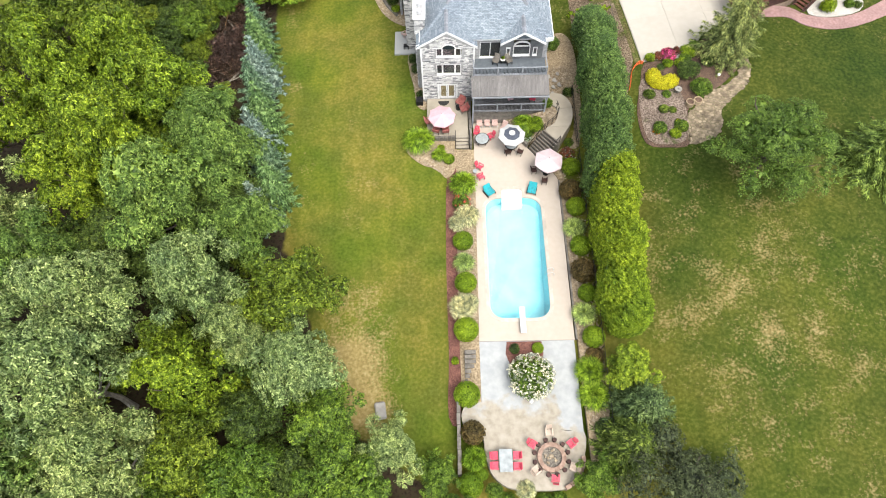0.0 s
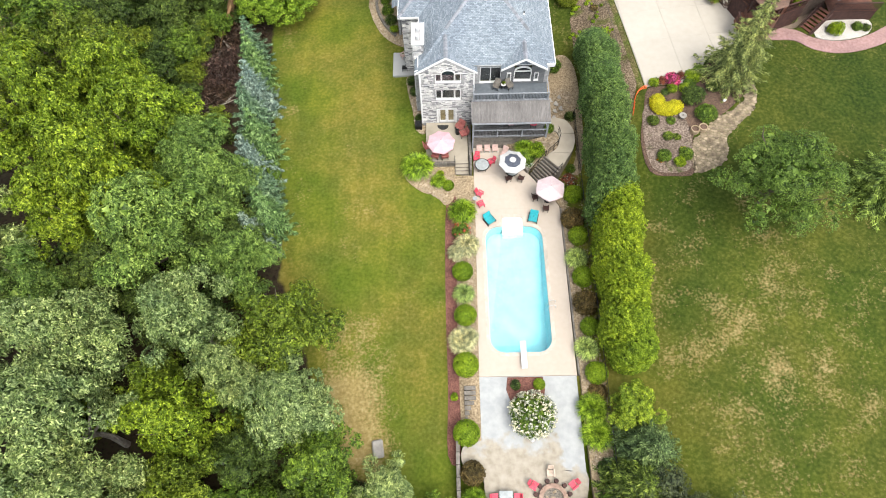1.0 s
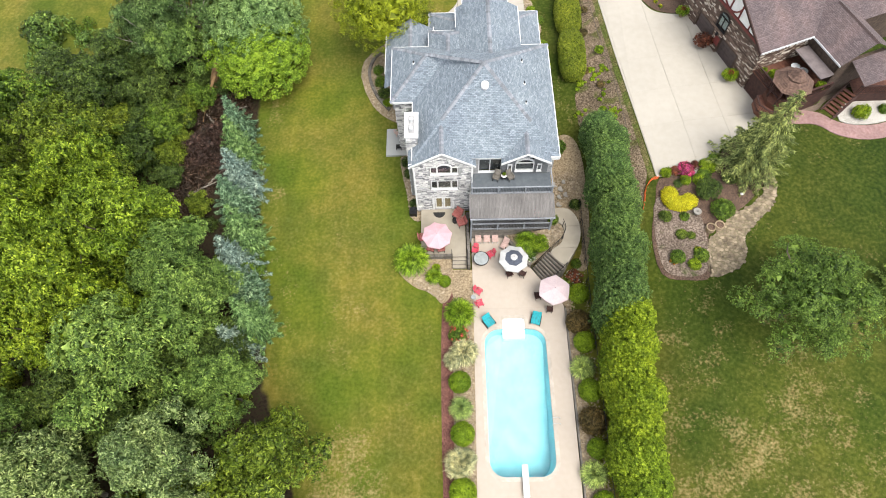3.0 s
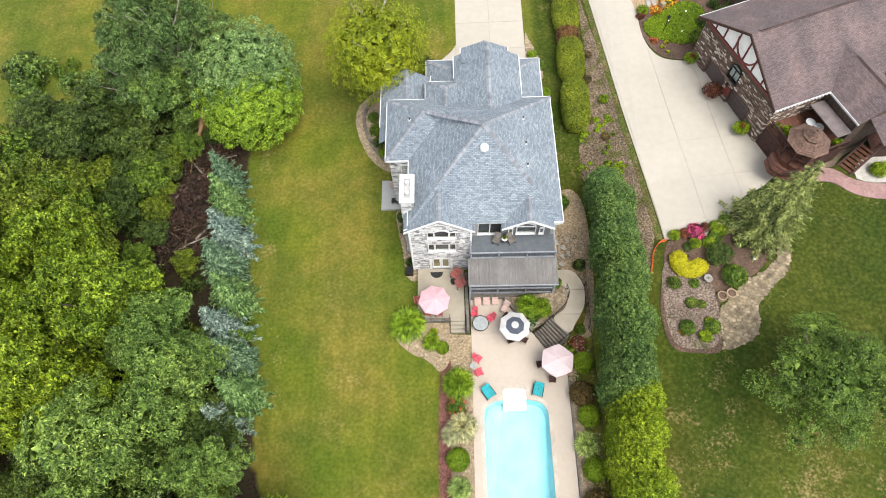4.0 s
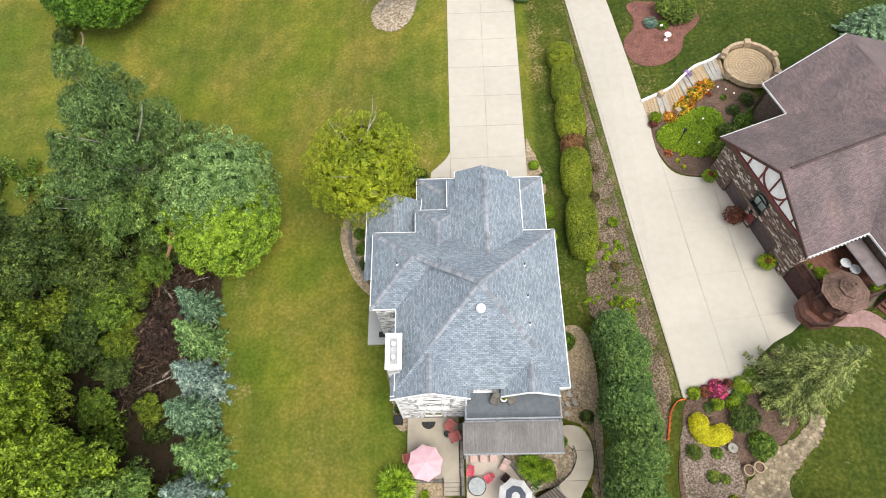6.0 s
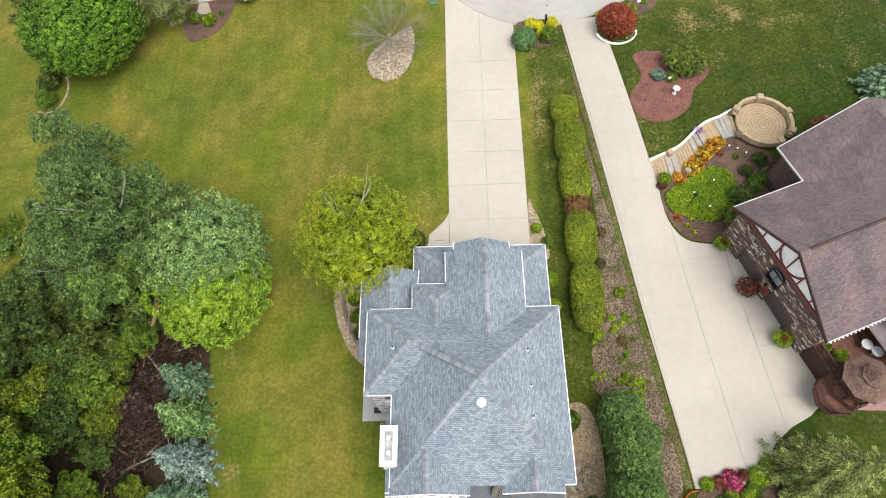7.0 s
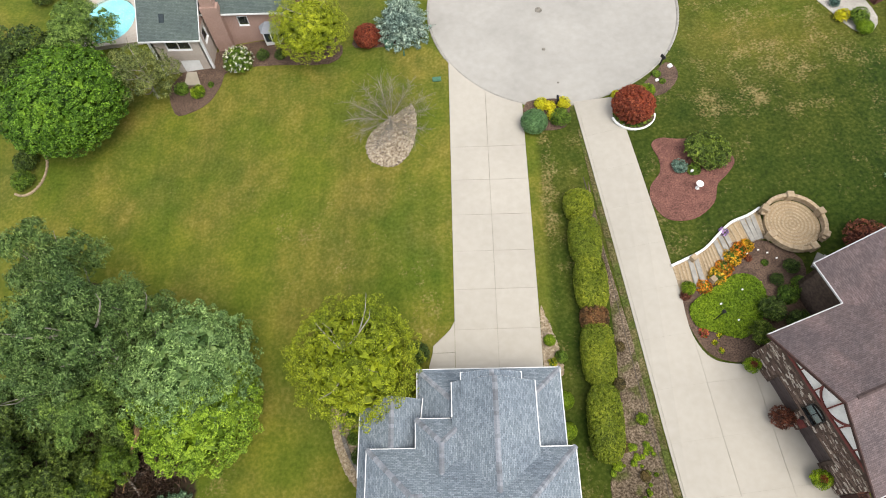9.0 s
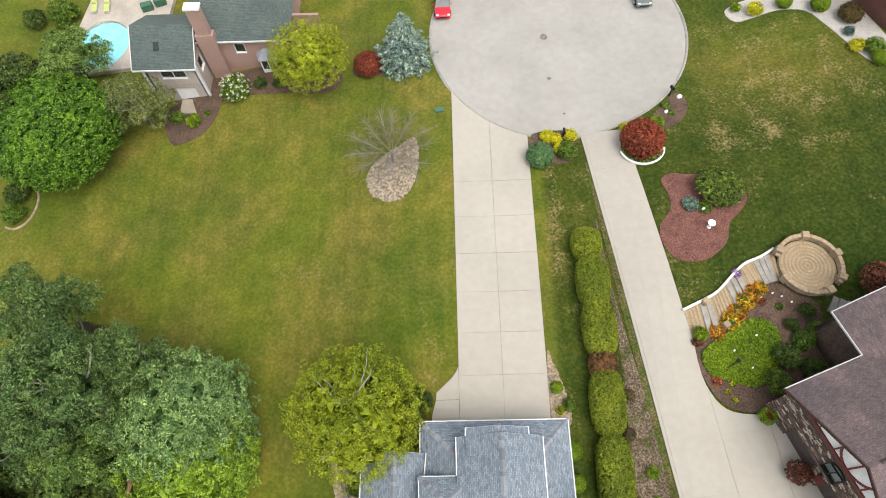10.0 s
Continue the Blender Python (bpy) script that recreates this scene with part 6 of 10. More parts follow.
for kind, z0, z1, n_l, s_l, dens, per, leaf, wide, asp, up, m, bk, limbs, full in (
        ("shade", 3.0, 9.3, 54, 0.84, 6.5, 26, 0.095, 0.34, 0.26, 0.6, SHADE, BARK_PALE, 12, True), 
        ("airy", 3.0, 9.2, 62, 0.78, 9.5, 22, 0.052, 0.25, 0.5, 0.6, YARDLEAF, BARK, 9, True),
        ("haze", 2.6, 9.0, 50, 0.80, 8.0, 15, 0.07, 0.26, 0.4, 0.5, foliage("grey_green_leaf", (0.022, 0.032, 0.013), (0.048, 0.062, 0.026), (0.10, 0.118, 0.058)), BARK, 6, True),
        ("thin", 2.5, 9.0, 48, 0.82, 9.0, 14, 0.085, 0.30, 0.40, 0.4, foliage("faded_olive_leaf", (0.08, 0.10, 0.025), (0.17, 0.195, 0.06), (0.30, 0.32, 0.125)), BARK_PALE, 14, False)):
    tree_form(kind + "0", 10, 4, leafed(lobed("crown", round_lobes(4, z0, z1, n_l, s_l, 70 + len(kind) + n_l), dens, per, leaf, wide, 70 + n_l, asp, up, 0.5, -0.35, full), m), bk, trunk_bm(8.0, 0.2, limbs, 3.3, 75, 0.2))


MAPLELEAF = foliage("maple_leaf", (0.03, 0.085, 0.006), (0.08, 0.172, 0.012), (0.165, 0.28, 0.032), sheen=0.15, mottle=0.6, grain=1.6)
tree_form("maple0", 10, 4, leafed(cards_mesh("crown", shell((3.9, 3.9, 4.4), (0, 0, 5.0), 900, 26, 0.085, 71, 0.6, -0.5, 2.2, 0.035, 0.75, 0.3, 0.4)), MAPLELEAF), BARK, trunk_bm(7.0, 0.2, 5, 2.4, 75, 0.2))
tree_form("lime0", 10, 4, leafed(cards_mesh("crown", shell((3.9, 3.9, 4.3), (0, 0, 5.2), 400, 84, 0.088, 72, 0.5, -0.55, 2.2, 0.095, 0.95, 0.45, 0.5, (0.83, 0.7))), FRESH), BARK, trunk_bm(8.0, 0.2, 6, 3.0, 75, 0.2))
tree_form("blue0", 10, 4, leafed(cards_mesh("crown", shell((3.9, 3.9, 4.3), (0, 0, 5.2), 400, 84, 0.088, 73, 0.44, -0.55, 2.2, 0.095, 0.95, 0.45, 0.5, (0.83, 0.7))), BLUEGREEN), BARK, trunk_bm(8.0, 0.2, 6, 3.0, 75, 0.2))
tree_form("birch0", 10, 4, leafed(cards_mesh("crown", shell((3.8, 3.8, 3.9), (0, 0, 5.3), 560, 60, 0.06, 74, 0.5, -0.55, 2.1, 0.07, 0.95, 0.5, 0.6, (0.78, 0.66))), BIRCHLEAF), BARK_PALE, trunk_bm(9.2, 0.15, 18, 3.6, 75, 0.15))


def bare_tree(seed, H, R):
    rg = random.Random(seed)
    bm = tube_along([(0, 0, -0.3), (0.05, 0, H * 0.3), (0.0, 0.1, H * 0.45)], [0.16, 0.13, 0.1], 7)
    for k in range(13):
        a = 2 * math.pi * k / 13 + rg.uniform(-0.2, 0.2)
        p = Vector((0, 0, H * rg.uniform(0.25, 0.45)))
        d = Vector((math.cos(a), math.sin(a), rg.uniform(0.3, 1.1)))
        line = [p, p + d * R * 0.35, p + d * R * 0.62 + Vector((0, 0, 0.2)), p + d * R * 0.9 + Vector((rg.uniform(-.4, .4), rg.uniform(-.4, .4), 0.3))]
        join_into(bm, tube_along(line, [0.04, 0.028, 0.018, 0.009], 4))
        for j in range(70):
            q = p.lerp(line[3], rg.uniform(0.25, 1.0))
            e = (d * 0.45 + Vector((rg.gauss(0, 1), rg.gauss(0, 1), rg.gauss(0.3, 0.8))).normalized()) * R * rg.uniform(0.12, 0.3)
            join_into(bm, tube_along([q, q + e * 0.6, q + e + Vector((0, 0, 0.1))], [0.012, 0.010, 0.007], 3))
    return bm


TWIG = surface("grey_twig_bark", (0.13, 0.11, 0.09), (0.22, 0.195, 0.165), 6.0, 0.95, 0.3)
tree_form("bare0", 10, 4, leafed(lobed("crown", round_lobes(3.8, 3.5, 8.0, 16, 1.0, 77), 5.0, 8, 0.05, 0.35, 77, 0.35, 0.3, 0.8, core=False), foliage("crab_apple_leaf", (0.09, 0.085, 0.04), (0.15, 0.14, 0.07), (0.23, 0.21, 0.12))), TWIG, bare_tree(77, 9.0, 4.0))


def conifer(seed, H, R, tiers, arms, size, asp, droop, gap=0.05):
    """Tiers of boughs, each a flat fan of twigs with needles running outward, lying over dark gaps."""
    rng = np.random.default_rng(seed)
    C, N, S, A = [], [], [], []
    for t in range(tiers):
        u = (t + 0.4) / tiers
        r = R * (1 - u) ** 0.85 * rng.uniform(0.85, 1.1) + 0.12
        z = 0.25 + H * 0.96 * u
        m = max(int(arms * (0.35 + 0.65 * (1 - u))), 5)
        for a in np.arange(m) * 2 * math.pi / m + rng.uniform(0, 6):
            ra = r * rng.uniform(0.72, 1.18)
            k = max(int(ra / gap), 6) * 2
            w = rng.uniform(0.2, 1.0, k)
            d = np.array([np.cos(a), np.sin(a), 0.0])
            side = np.array([-np.sin(a), np.cos(a), 0.0])
            q = rng.uniform(-1, 1, k)
            off = q * (0.10 + 0.26 * ra * (1.05 - w))
            zz = z - droop * ra * w + 0.4 * droop * ra * w ** 3 + rng.uniform(-0.05, 0.05) - np.abs(off) * 0.3
            C.append(np.outer(w * ra, d) + np.outer(off, side) + np.stack([0 * w, 0 * w, zz], 1) + rng.normal(size=(k, 3)) * 0.025)
            N.append(np.tile(d * 0.35 + np.array([0, 0, 1.0]), (k, 1)) + rng.normal(size=(k, 3)) * 0.4)
            A.append(np.tile(d, (k, 1)) + np.outer(np.sign(q) * 0.6, side) + rng.normal(size=(k, 3)) * 0.3)
            S.append(size * rng.uniform(0.6, 1.3, k))
    C, N, S, A = np.concatenate(C), np.concatenate(N), np.concatenate(S), np.concatenate(A)
    return cards_mesh("crown", leaf_arrays(C, N, S, asp, rng, 0.12, A))


for v in range(3):
    tree_form("spruce%d" % v, 6, 2.2, leafed(conifer(80 + v, 6.0, 2.2, 12, 13, 0.15, 0.24, 0.16, 0.028), (SPRUCE, SPRUCE_GREEN, SPRUCE_SILVER)[v]), BARK, rod((0, 0, -0.3), (0, 0, 5.6), 0.14, 0.02, 7))
tree_form("silver0", 6, 2.2, leafed(conifer(88, 6.0, 2.2, 20, 17, 0.12, 0.24, 0.2, 0.035), SPRUCE_SILVER), BARK, rod((0, 0, -0.3), (0, 0, 5.6), 0.14, 0.02, 7))
tree_form("pine0", 9, 3.4, leafed(conifer(84, 9.0, 3.4, 20, 13, 0.17, 0.16, 0.45, 0.032), foliage("drooping_spruce_needle", (0.06, 0.092, 0.026), (0.155, 0.195, 0.060), (0.32, 0.36, 0.14), 0.6, 0.15, mottle=0.7)), BARK, rod((0, 0, -0.3), (0, 0, 8.6), 0.2, 0.02, 7))
tree_form("weep0", 9, 3.4, leafed(conifer(86, 9.0, 3.4, 16, 18, 0.24, 0.13, 0.7), foliage("weeping_leaf", (0.06, 0.105, 0.016), (0.13, 0.2, 0.032), (0.24, 0.32, 0.08), 0.6, 0.2)), BARK, rod((0, 0, -0.3), (0, 0, 8.6), 0.2, 0.02, 7))
tree_form("firgold0", 6, 2.6, leafed(conifer(87, 6.0, 2.6, 15, 15, 0.17, 0.25, 0.1), foliage("fresh_conifer_spray", (0.030, 0.055, 0.006), (0.072, 0.115, 0.014), (0.15, 0.20, 0.040), 0.6, 0.15)), BARK, rod((0, 0, -0.3), (0, 0, 5.6), 0.16, 0.02, 7))
tree_form("fir0", 6, 2.6, leafed(conifer(85, 6.0, 2.6, 17, 17, 0.14, 0.25, 0.2), foliage("grey_conifer_spray", (0.028, 0.055, 0.015), (0.065, 0.11, 0.034), (0.15, 0.21, 0.085), 0.6, 0.1)), BARK, rod((0, 0, -0.3), (0, 0, 5.6), 0.16, 0.02, 7))


def plant_tree(kind, x, y, top, r, label, group="", name="tree", category="tree", base=None):
    H, R, crown, trunk, bark = TREES[kind]
    z = (land(x, y) if base is None else base) - 0.05
    e = thing(name, label, category, (x, y, z), random.uniform(0, 360), group)
    linked("trunk", trunk, bark, e)
    linked("crown", crown, None, e)
    e.scale = (r / R, r / R, max(top - z, 1.0) / H)
    return e


WOOD = "trees of the wood"
words = {"sage": "tall woodland tree with feathery sage green leaves", "fern": "woodland tree with soft fern-like green leaves", "gold": "bushy woodland tree with yellow-green leaves",
         "olive": "woodland tree with fine olive green leaves", "green": "leafy bright green woodland tree", "dark": "shaded deep green woodland tree"}
wood_list = (
    ("fern0", -24.5, 26.9, 10.2, 5.0), ("sage1", -20.6, 19.9, 9.2, 3.7), ("sage2", -28.9, 18.3, 10.2, 4.4), ("sage1", -28.3, 12.0, 10.4, 5.2), ("fern0", -21.1, 32.9, 7.6, 3.8),
    ("gold0", -26.4, 38.2, 10.0, 4.6), ("gold1", -29.6, 32.9, 11.5, 4.5), ("gold2", -36.8, 41.5, 11.0, 4.5), ("gold1", -31.6, 43.0, 9.8, 3.8), ("olive0", -13.7, 20.2, 5.9, 4.4),
    ("sage2", -12.8, 14.0, 3.2, 3.7), ("gold2", -21.2, 12.3, 6.6, 3.6), ("sage0", -17.9, 16.5, 5.4, 2.5), ("sage2", -25.6, 6.3, 8.4, 4.2), ("olive1", -20.2, 6.7, 5.0, 3.6),
    ("green0", -10.3, 9.7, 0.5, 3.4), ("green1", -8.4, 4.6, 0.6, 3.8), ("green2", -1.3, 5.8, -2.6, 1.9), ("green0", 0.2, 2.6, -2.6, 1.9), ("dark0", -16.7, 9.6, 1.6, 2.9), ("fern1", -17.6, 25.6, 5.6, 2.9),
    ("gold0", -34.2, 30.6, 7.5, 4.4), ("fern2", -34.4, 22.0, 8.0, 3.6), ("green1", -16.6, 5.4, 1.6, 3.5), ("fern1", -22.6, 35.8, 6.8, 3.6),
    ("gold2", -29.0, 39.5, 8.8, 4.2), ("olive2", -33.2, 46.4, 8.0, 4.2), ("dark2", -30.6, 56.4, 2.2, 3.2), ("dark0", -36.0, 56.6, 4.4, 4.2), ("gold1", -24.9, 30.2, 7.4, 3.3),
    ("olive1", -33.6, 53.0, 1.5, 2.8), ("green1", -29.4, 54.2, -0.2, 2.7), ("dark0", -31.0, 51.6, 0.6, 2.8), ("olive2", -27.6, 57.0, -1.6, 2.0), ("dark2", -27.0, 60.6, -2.0, 2.0), ("green0", -26.4, 58.4, -1.4, 1.9), ("dark0", -21.0, 27.8, 4.0, 3.0), ("dark2", -19.2, 30.0, 1.5, 2.4), ("olive2", -23.5, 15.6, 4.6, 2.8), ("gold0", -33.5, 37.0, 9.5, 4.0),
    ("sage0", -34.6, 14.0, 9.0, 4.6), ("fern0", -33.0, 7.0, 8.0, 4.6), ("dark1", -29.0, 25.0, 5.0, 3.4), ("dark0", -13.0, 5.6, -1.2, 2.8), ("dark2", -24.5, 21.8, 4.2, 3.0),
    ("olive0", -24.6, 45.4, -2.6, 1.5), ("green2", -34.0, 49.0, 5.0, 3.4), ("olive1", -37.0, 50.0, 6.5, 4.0), ("olive0", -41.0, 45.5, 9.0, 4.4), ("gold0", -42.0, 37.0, 9.5, 4.6),
    ("sage1", -40.5, 27.0, 9.0, 4.8), ("fern2", -41.0, 17.0, 9.0, 4.8), ("green0", -40.5, 8.0, 8.0, 4.8), ("green2", -44.0, 54.0, 6.0, 4.6), ("dark1", -35.5, 62.0, 2.0, 3.6),
    ("dark2", -41.5, 61.0, 1.0, 3.8), ("dark0", -30.6, 60.6, 0.6, 3.0), ("gold1", -47.5, 47.0, 9.0, 4.6), ("fern0", -47.5, 33.0, 9.0, 5.0), ("sage0", -47.5, 22.0, 9.0, 5.0), ("green1", -47.5, 12.0, 8.0, 5.0),
    ("sage2", -31.0, 1.0, 8.0, 4.8), ("green0", -22.0, 1.0, 4.0, 4.2), ("dark1", -14.0, 0.5, 0.0, 3.8), ("green2", -4.0, -0.5, -2.0, 3.4),
)
for kind, x, y, top, r in wood_list:
    plant_tree(kind, x, y, top, r * 1.08, words[kind[:-1]], WOOD)
plant_tree("sage1", -4.9, 7.6, -0.6, 2.9, "small tree with pale silvery willow-like leaves", WOOD)
for kind, x, y, top, r in (("shade0", -27.6, 67.4, 11.0, 5.4), ("shade0", -31.0, 72.6, 10.6, 4.4), ("shade0", -24.6, 69.6, 7.5, 3.4), ("shade0", -31.4, 64.4, 7.0, 4.2), ("dark2", -33.6, 68.0, 4.0, 3.0), ("fern2", -27.8, 62.4, 3.6, 3.2)):
    plant_tree(kind, x, y, top, r, "large tree with blue-green feathery leaves at the wood's end", WOOD)
plant_tree("blue0", -20.1, 65.4, 4.3, 4.9, "full tree with blue-green leaves beside the lawn", WOOD)
plant_tree("lime0", -19.5, 62.2, 2.3, 4.6, "broad tree with fresh lime green leaves beside the lawn", WOOD)
for k, (x, y, top, r) in enumerate(((-20.9, 54.4, 0.2, 2.1), (-20.1, 51.1, 0.9, 2.3), (-19.7, 47.6, 0.9, 2.4), (-19.7, 44.5, 0.6, 2.4), (-18.5, 41.3, 1.2, 2.4), (-18.8, 38.2, 0.6, 2.3), (-17.7, 35.6, 0.8, 2.3), (-16.7, 32.4, 0.9, 2.3), (-17.9, 30.4, 0.2, 2.0))):
    plant_tree("spruce%d" % (k % 3), x - 0.55, y, top + 1.4 + 0.5 * (k % 2), r - 0.05, "blue spruce with silvery needles at the edge of the lawn", "row of blue spruces", "spruce")
plant_tree("birch0", -5.9, 64.8, 8.9, 4.75, "birch with pale stems and yellow-green leaves by the house")
plant_tree("airy0", 28.2, 31.2, 8.6, 5.9, "airy green shade tree standing on the neighbouring lawn")
plant_tree("pine0", 28.2, 45.3, 11.4, 3.7, "drooping olive spruce beside the garage court", name="spruce")
plant_tree("weep0", 39.2, 32.3, 6.5, 4.2, "weeping light green tree on the neighbouring lawn")
plant_tree("haze0", 17.6, 4.4, 1.6, 4.7, "dark grey-green tree at the corner of the neighbouring lawn")
plant_tree("fir0", 15.6, 10.4, 1.4, 3.1, "dense grey-green conifer beside the hedge", name="conifer")
plant_tree("firgold0", 14.3, 7.6, 1.0, 3.2, "full yellow-green conifer beside the fence", name="conifer")
plant_tree("gold0", 14.8, 13.6, -0.4, 2.4, "bushy yellow-green tree beside the hedge")
plant_tree("green0", 11.6, 5.3, -2.4, 2.1, "leafy green bush below the terrace")
plant_tree("maple0", -38.7, 94.6, 3.6, 6.3, "dense round maple with deep green leaves on the far lawn")
plant_tree("dark0", -44.5, 99.0, 5.0, 5.2, "dark green tree behind the round maple")
plant_tree("fern1", -38.0, 103.0, 4.2, 3.6, "light green tree hanging over the neighbour's pool")
plant_tree("thin0", -30.8, 97.8, 3.2, 3.9, "sparse olive tree with pale stems beside the pink house")
plant_tree("birch0", -12.7, 101.4, 5.0, 3.8, "olive green tree with pale stems beside the pink house")
plant_tree("bare0", -3.9, 89.8, 4.2, 4.3, "thin-leaved crab apple with bare grey twigs over rocks")
plant_tree("silver0", -2.8, 102.4, 6.2, 3.2, "silvery blue spruce beside the turning circle", name="spruce")
plant_tree("spruce0", 43.0, 79.6, 6.6, 2.7, "blue spruce on the brown-roofed house's lawn", name="spruce")
plant_tree("dark2", 50.0, 98.0, 7.0, 3.6, "dark green tree beside the far brick house")
# torn trunk and fallen limbs in the gap of the wood
snag = thing("broken_tree", "snapped tree trunk with torn orange wood among brush", "dead tree", (-25.6, 60.6, land(-25.6, 60.6)))
part("trunk", tube_along([(0, 0, -0.3), (0.3, 0.5, 1.6), (0.9, 1.2, 3.0), (1.2, 1.6, 3.9)], [0.55, 0.48, 0.4, 0.2], 8), SPLINTER, snag)
part("limb", tube_along([(0.9, 1.2, 2.8), (0.2, -1.5, 2.0), (-0.6, -4.4, 0.5)], [0.2, 0.15, 0.06], 6), SPLINTER, snag)
rg = random.Random(3)
for x, y, dx, dy in ((-24.5, 48.5, 2.6, 2.4), (-26.5, 47.2, 3.4, 1.4), (-23.6, 52.2, 1.2, -3.0), (-24.8, 56.0, -2.2, 2.4), (-23.8, 57.6, 2.4, 0.4), (-26.0, 63.5, -5.4, 3.0), (-25.4, 62.5, -3.0, 4.4)):
    z = land(x, y)
    lean = 0.5 if y < 60 else 4.5
    log = tube_along([(x, y, z + 0.15), (x + dx * 0.5, y + dy * 0.5, z + 0.4 + lean * 0.4), (x + dx, y + dy, z + 0.3 + lean)], [0.12, 0.09, 0.03], 6)
    tagged(part("fallen_branch", log, BARK_PALE), "bare pale branch leaning in the brush", "branch", "fallen branches")


def brush_pile(x, y, r, count, seed):
    rng = np.random.default_rng(seed)
    a, q = rng.uniform(0, 2 * math.pi, count), r * np.sqrt(rng.random(count))
    C = np.stack([x + q * np.cos(a), y + q * np.sin(a), land(x, y) + rng.uniform(0.05, 1.9, count) * (1 - q / r * 0.8)], 1)
    N = rng.normal(size=(count, 3)) + np.array([0, 0, 0.8])
    ob = linked("brush", cards_mesh("brush", leaf_arrays(C, N, rng.uniform(0.2, 0.8, count), 0.026, rng)), BRUSH)
    return tagged(ob, "tangle of dead brown twigs on the woodland floor", "brush", kind="stuff")


for k, (x, y, r) in enumerate(((-26.4, 47.0, 2.2), (-24.4, 50.2, 2.6), (-27.4, 50.2, 2.0), (-24.8, 53.6, 2.6), (-25.0, 57.0, 2.6), (-23.2, 58.2, 2.2))):
    brush_pile(x, y, r, 1000, 300 + k)
PURPLE_TWIG = foliage("purple_brown_twig", (0.028, 0.014, 0.013), (0.062, 0.034, 0.031), (0.12, 0.078, 0.07), 0.8, 0.0)
bush_mesh = leafed(lobed("foliage", round_lobes(1.0, 0.2, 1.5, 16, 0.42, 411), 40, 14, 0.05, 0.22, 411, 0.12, 0.5, 0.9), PURPLE_TWIG)
for x, y, r in ((-25.6, 51.9, 1.9), (-24.3, 54.0, 1.5), (-23.4, 50.4, 1.2)):
    e = thing("dead_bush", "leafless purple-brown bush in the gap of the wood", "shrub", (x, y, land(x, y) - 0.05), 70 * r, "dead bushes")
    linked("foliage", bush_mesh, None, e)
    e.scale = (r, r, 0.9 * r)
for kind, x, y, top, r in (("olive1", -27.6, 53.4, -2.6, 1.7), ("dark1", -28.2, 48.6, -2.4, 1.9), ("green0", -28.9, 45.6, -1.4, 1.9), ("dark0", -23.6, 60.4, -2.6, 1.6), ("olive0", -28.2, 51.0, -2.0, 1.8), ("dark2", -28.4, 56.2, -1.6, 2.1)):
    plant_tree(kind, x, y, top, r, "young sapling crowding the gap in the wood", WOOD)

# low growth under the trees, and litter along the wood's edge
rng_u = random.Random(9)
UNDER = [leafed(lobed("undergrowth", [(rng_u.uniform(-1, 1), rng_u.uniform(-1, 1), rng_u.uniform(0.3, 0.9), rng_u.uniform(0.6, 1.0), rng_u.uniform(0.5, 0.9)) for _ in range(6)], 6, 12, 0.09, 0.25, 400 + k, 0.5), m) for k, m in enumerate((DARKGREEN, GREEN, OLIVE, FERN))]
for k in range(150):
    y = rng_u.uniform(0, 72)
    x = forest_edge(y) - rng_u.uniform(2.6, 26)
    if in_rect(x, y, -29.5, 44, -21.5, 61):
        continue
    e = tagged(linked("undergrowth", UNDER[k % 4], None), "low leafy undergrowth on the woodland floor", "shrub", "woodland undergrowth")
    s = rng_u.uniform(0.8, 1.8)
    e.matrix_basis = pose(x, y, land(x, y) - 0.1, 0, 0, rng_u.uniform(0, 360)) @ Matrix.Diagonal((s, s, s * rng_u.uniform(0.8, 1.6), 1))

# ---- hedges ----
HEDGE = {}
for key, m in (("deep", ARBOR), ("sunny", ARBOR_SUN_TINT)):
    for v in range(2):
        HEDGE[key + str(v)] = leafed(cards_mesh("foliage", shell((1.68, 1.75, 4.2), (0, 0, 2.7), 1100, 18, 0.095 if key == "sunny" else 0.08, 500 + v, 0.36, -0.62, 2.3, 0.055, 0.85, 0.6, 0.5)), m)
rows = []
y = 18.3
k = 0
while y < 50.2:
    top = 1.2 + 2.9 * blend(y, 17, 33) - 2.4 * blend(y, 39, 51) + (0.15, 0.6, 0.3, 0.7)[k % 4]
    x = 15.0 + 0.6 * blend(y, 30, 46) + (0.25, -0.2, 0.05)[k % 3]
    # the southern plants get the leaf colour with sunlight painted in
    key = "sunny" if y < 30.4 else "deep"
    rows.append((x, y, top, key + str(k % 2)))
    y += 1.75 + 0.25 * (k % 3)
    k += 1
stem_mesh = mesh_of(rod((0, 0, 0), (0, 0, 3.5), 0.1, 0.05, 6), "stem")
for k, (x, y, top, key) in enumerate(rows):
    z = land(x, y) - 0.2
    hx = thing("hedge_plant", "dense clipped arborvitae in a tall hedge, %s" % ("yellow-green with sunlight painted in" if key[0] == "s" else "deep green"), "hedge", (x, y, z), 0.0, "tall hedge along the pool")
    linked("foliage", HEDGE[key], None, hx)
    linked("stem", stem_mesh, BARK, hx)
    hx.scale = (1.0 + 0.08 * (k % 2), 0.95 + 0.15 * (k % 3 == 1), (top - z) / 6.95)


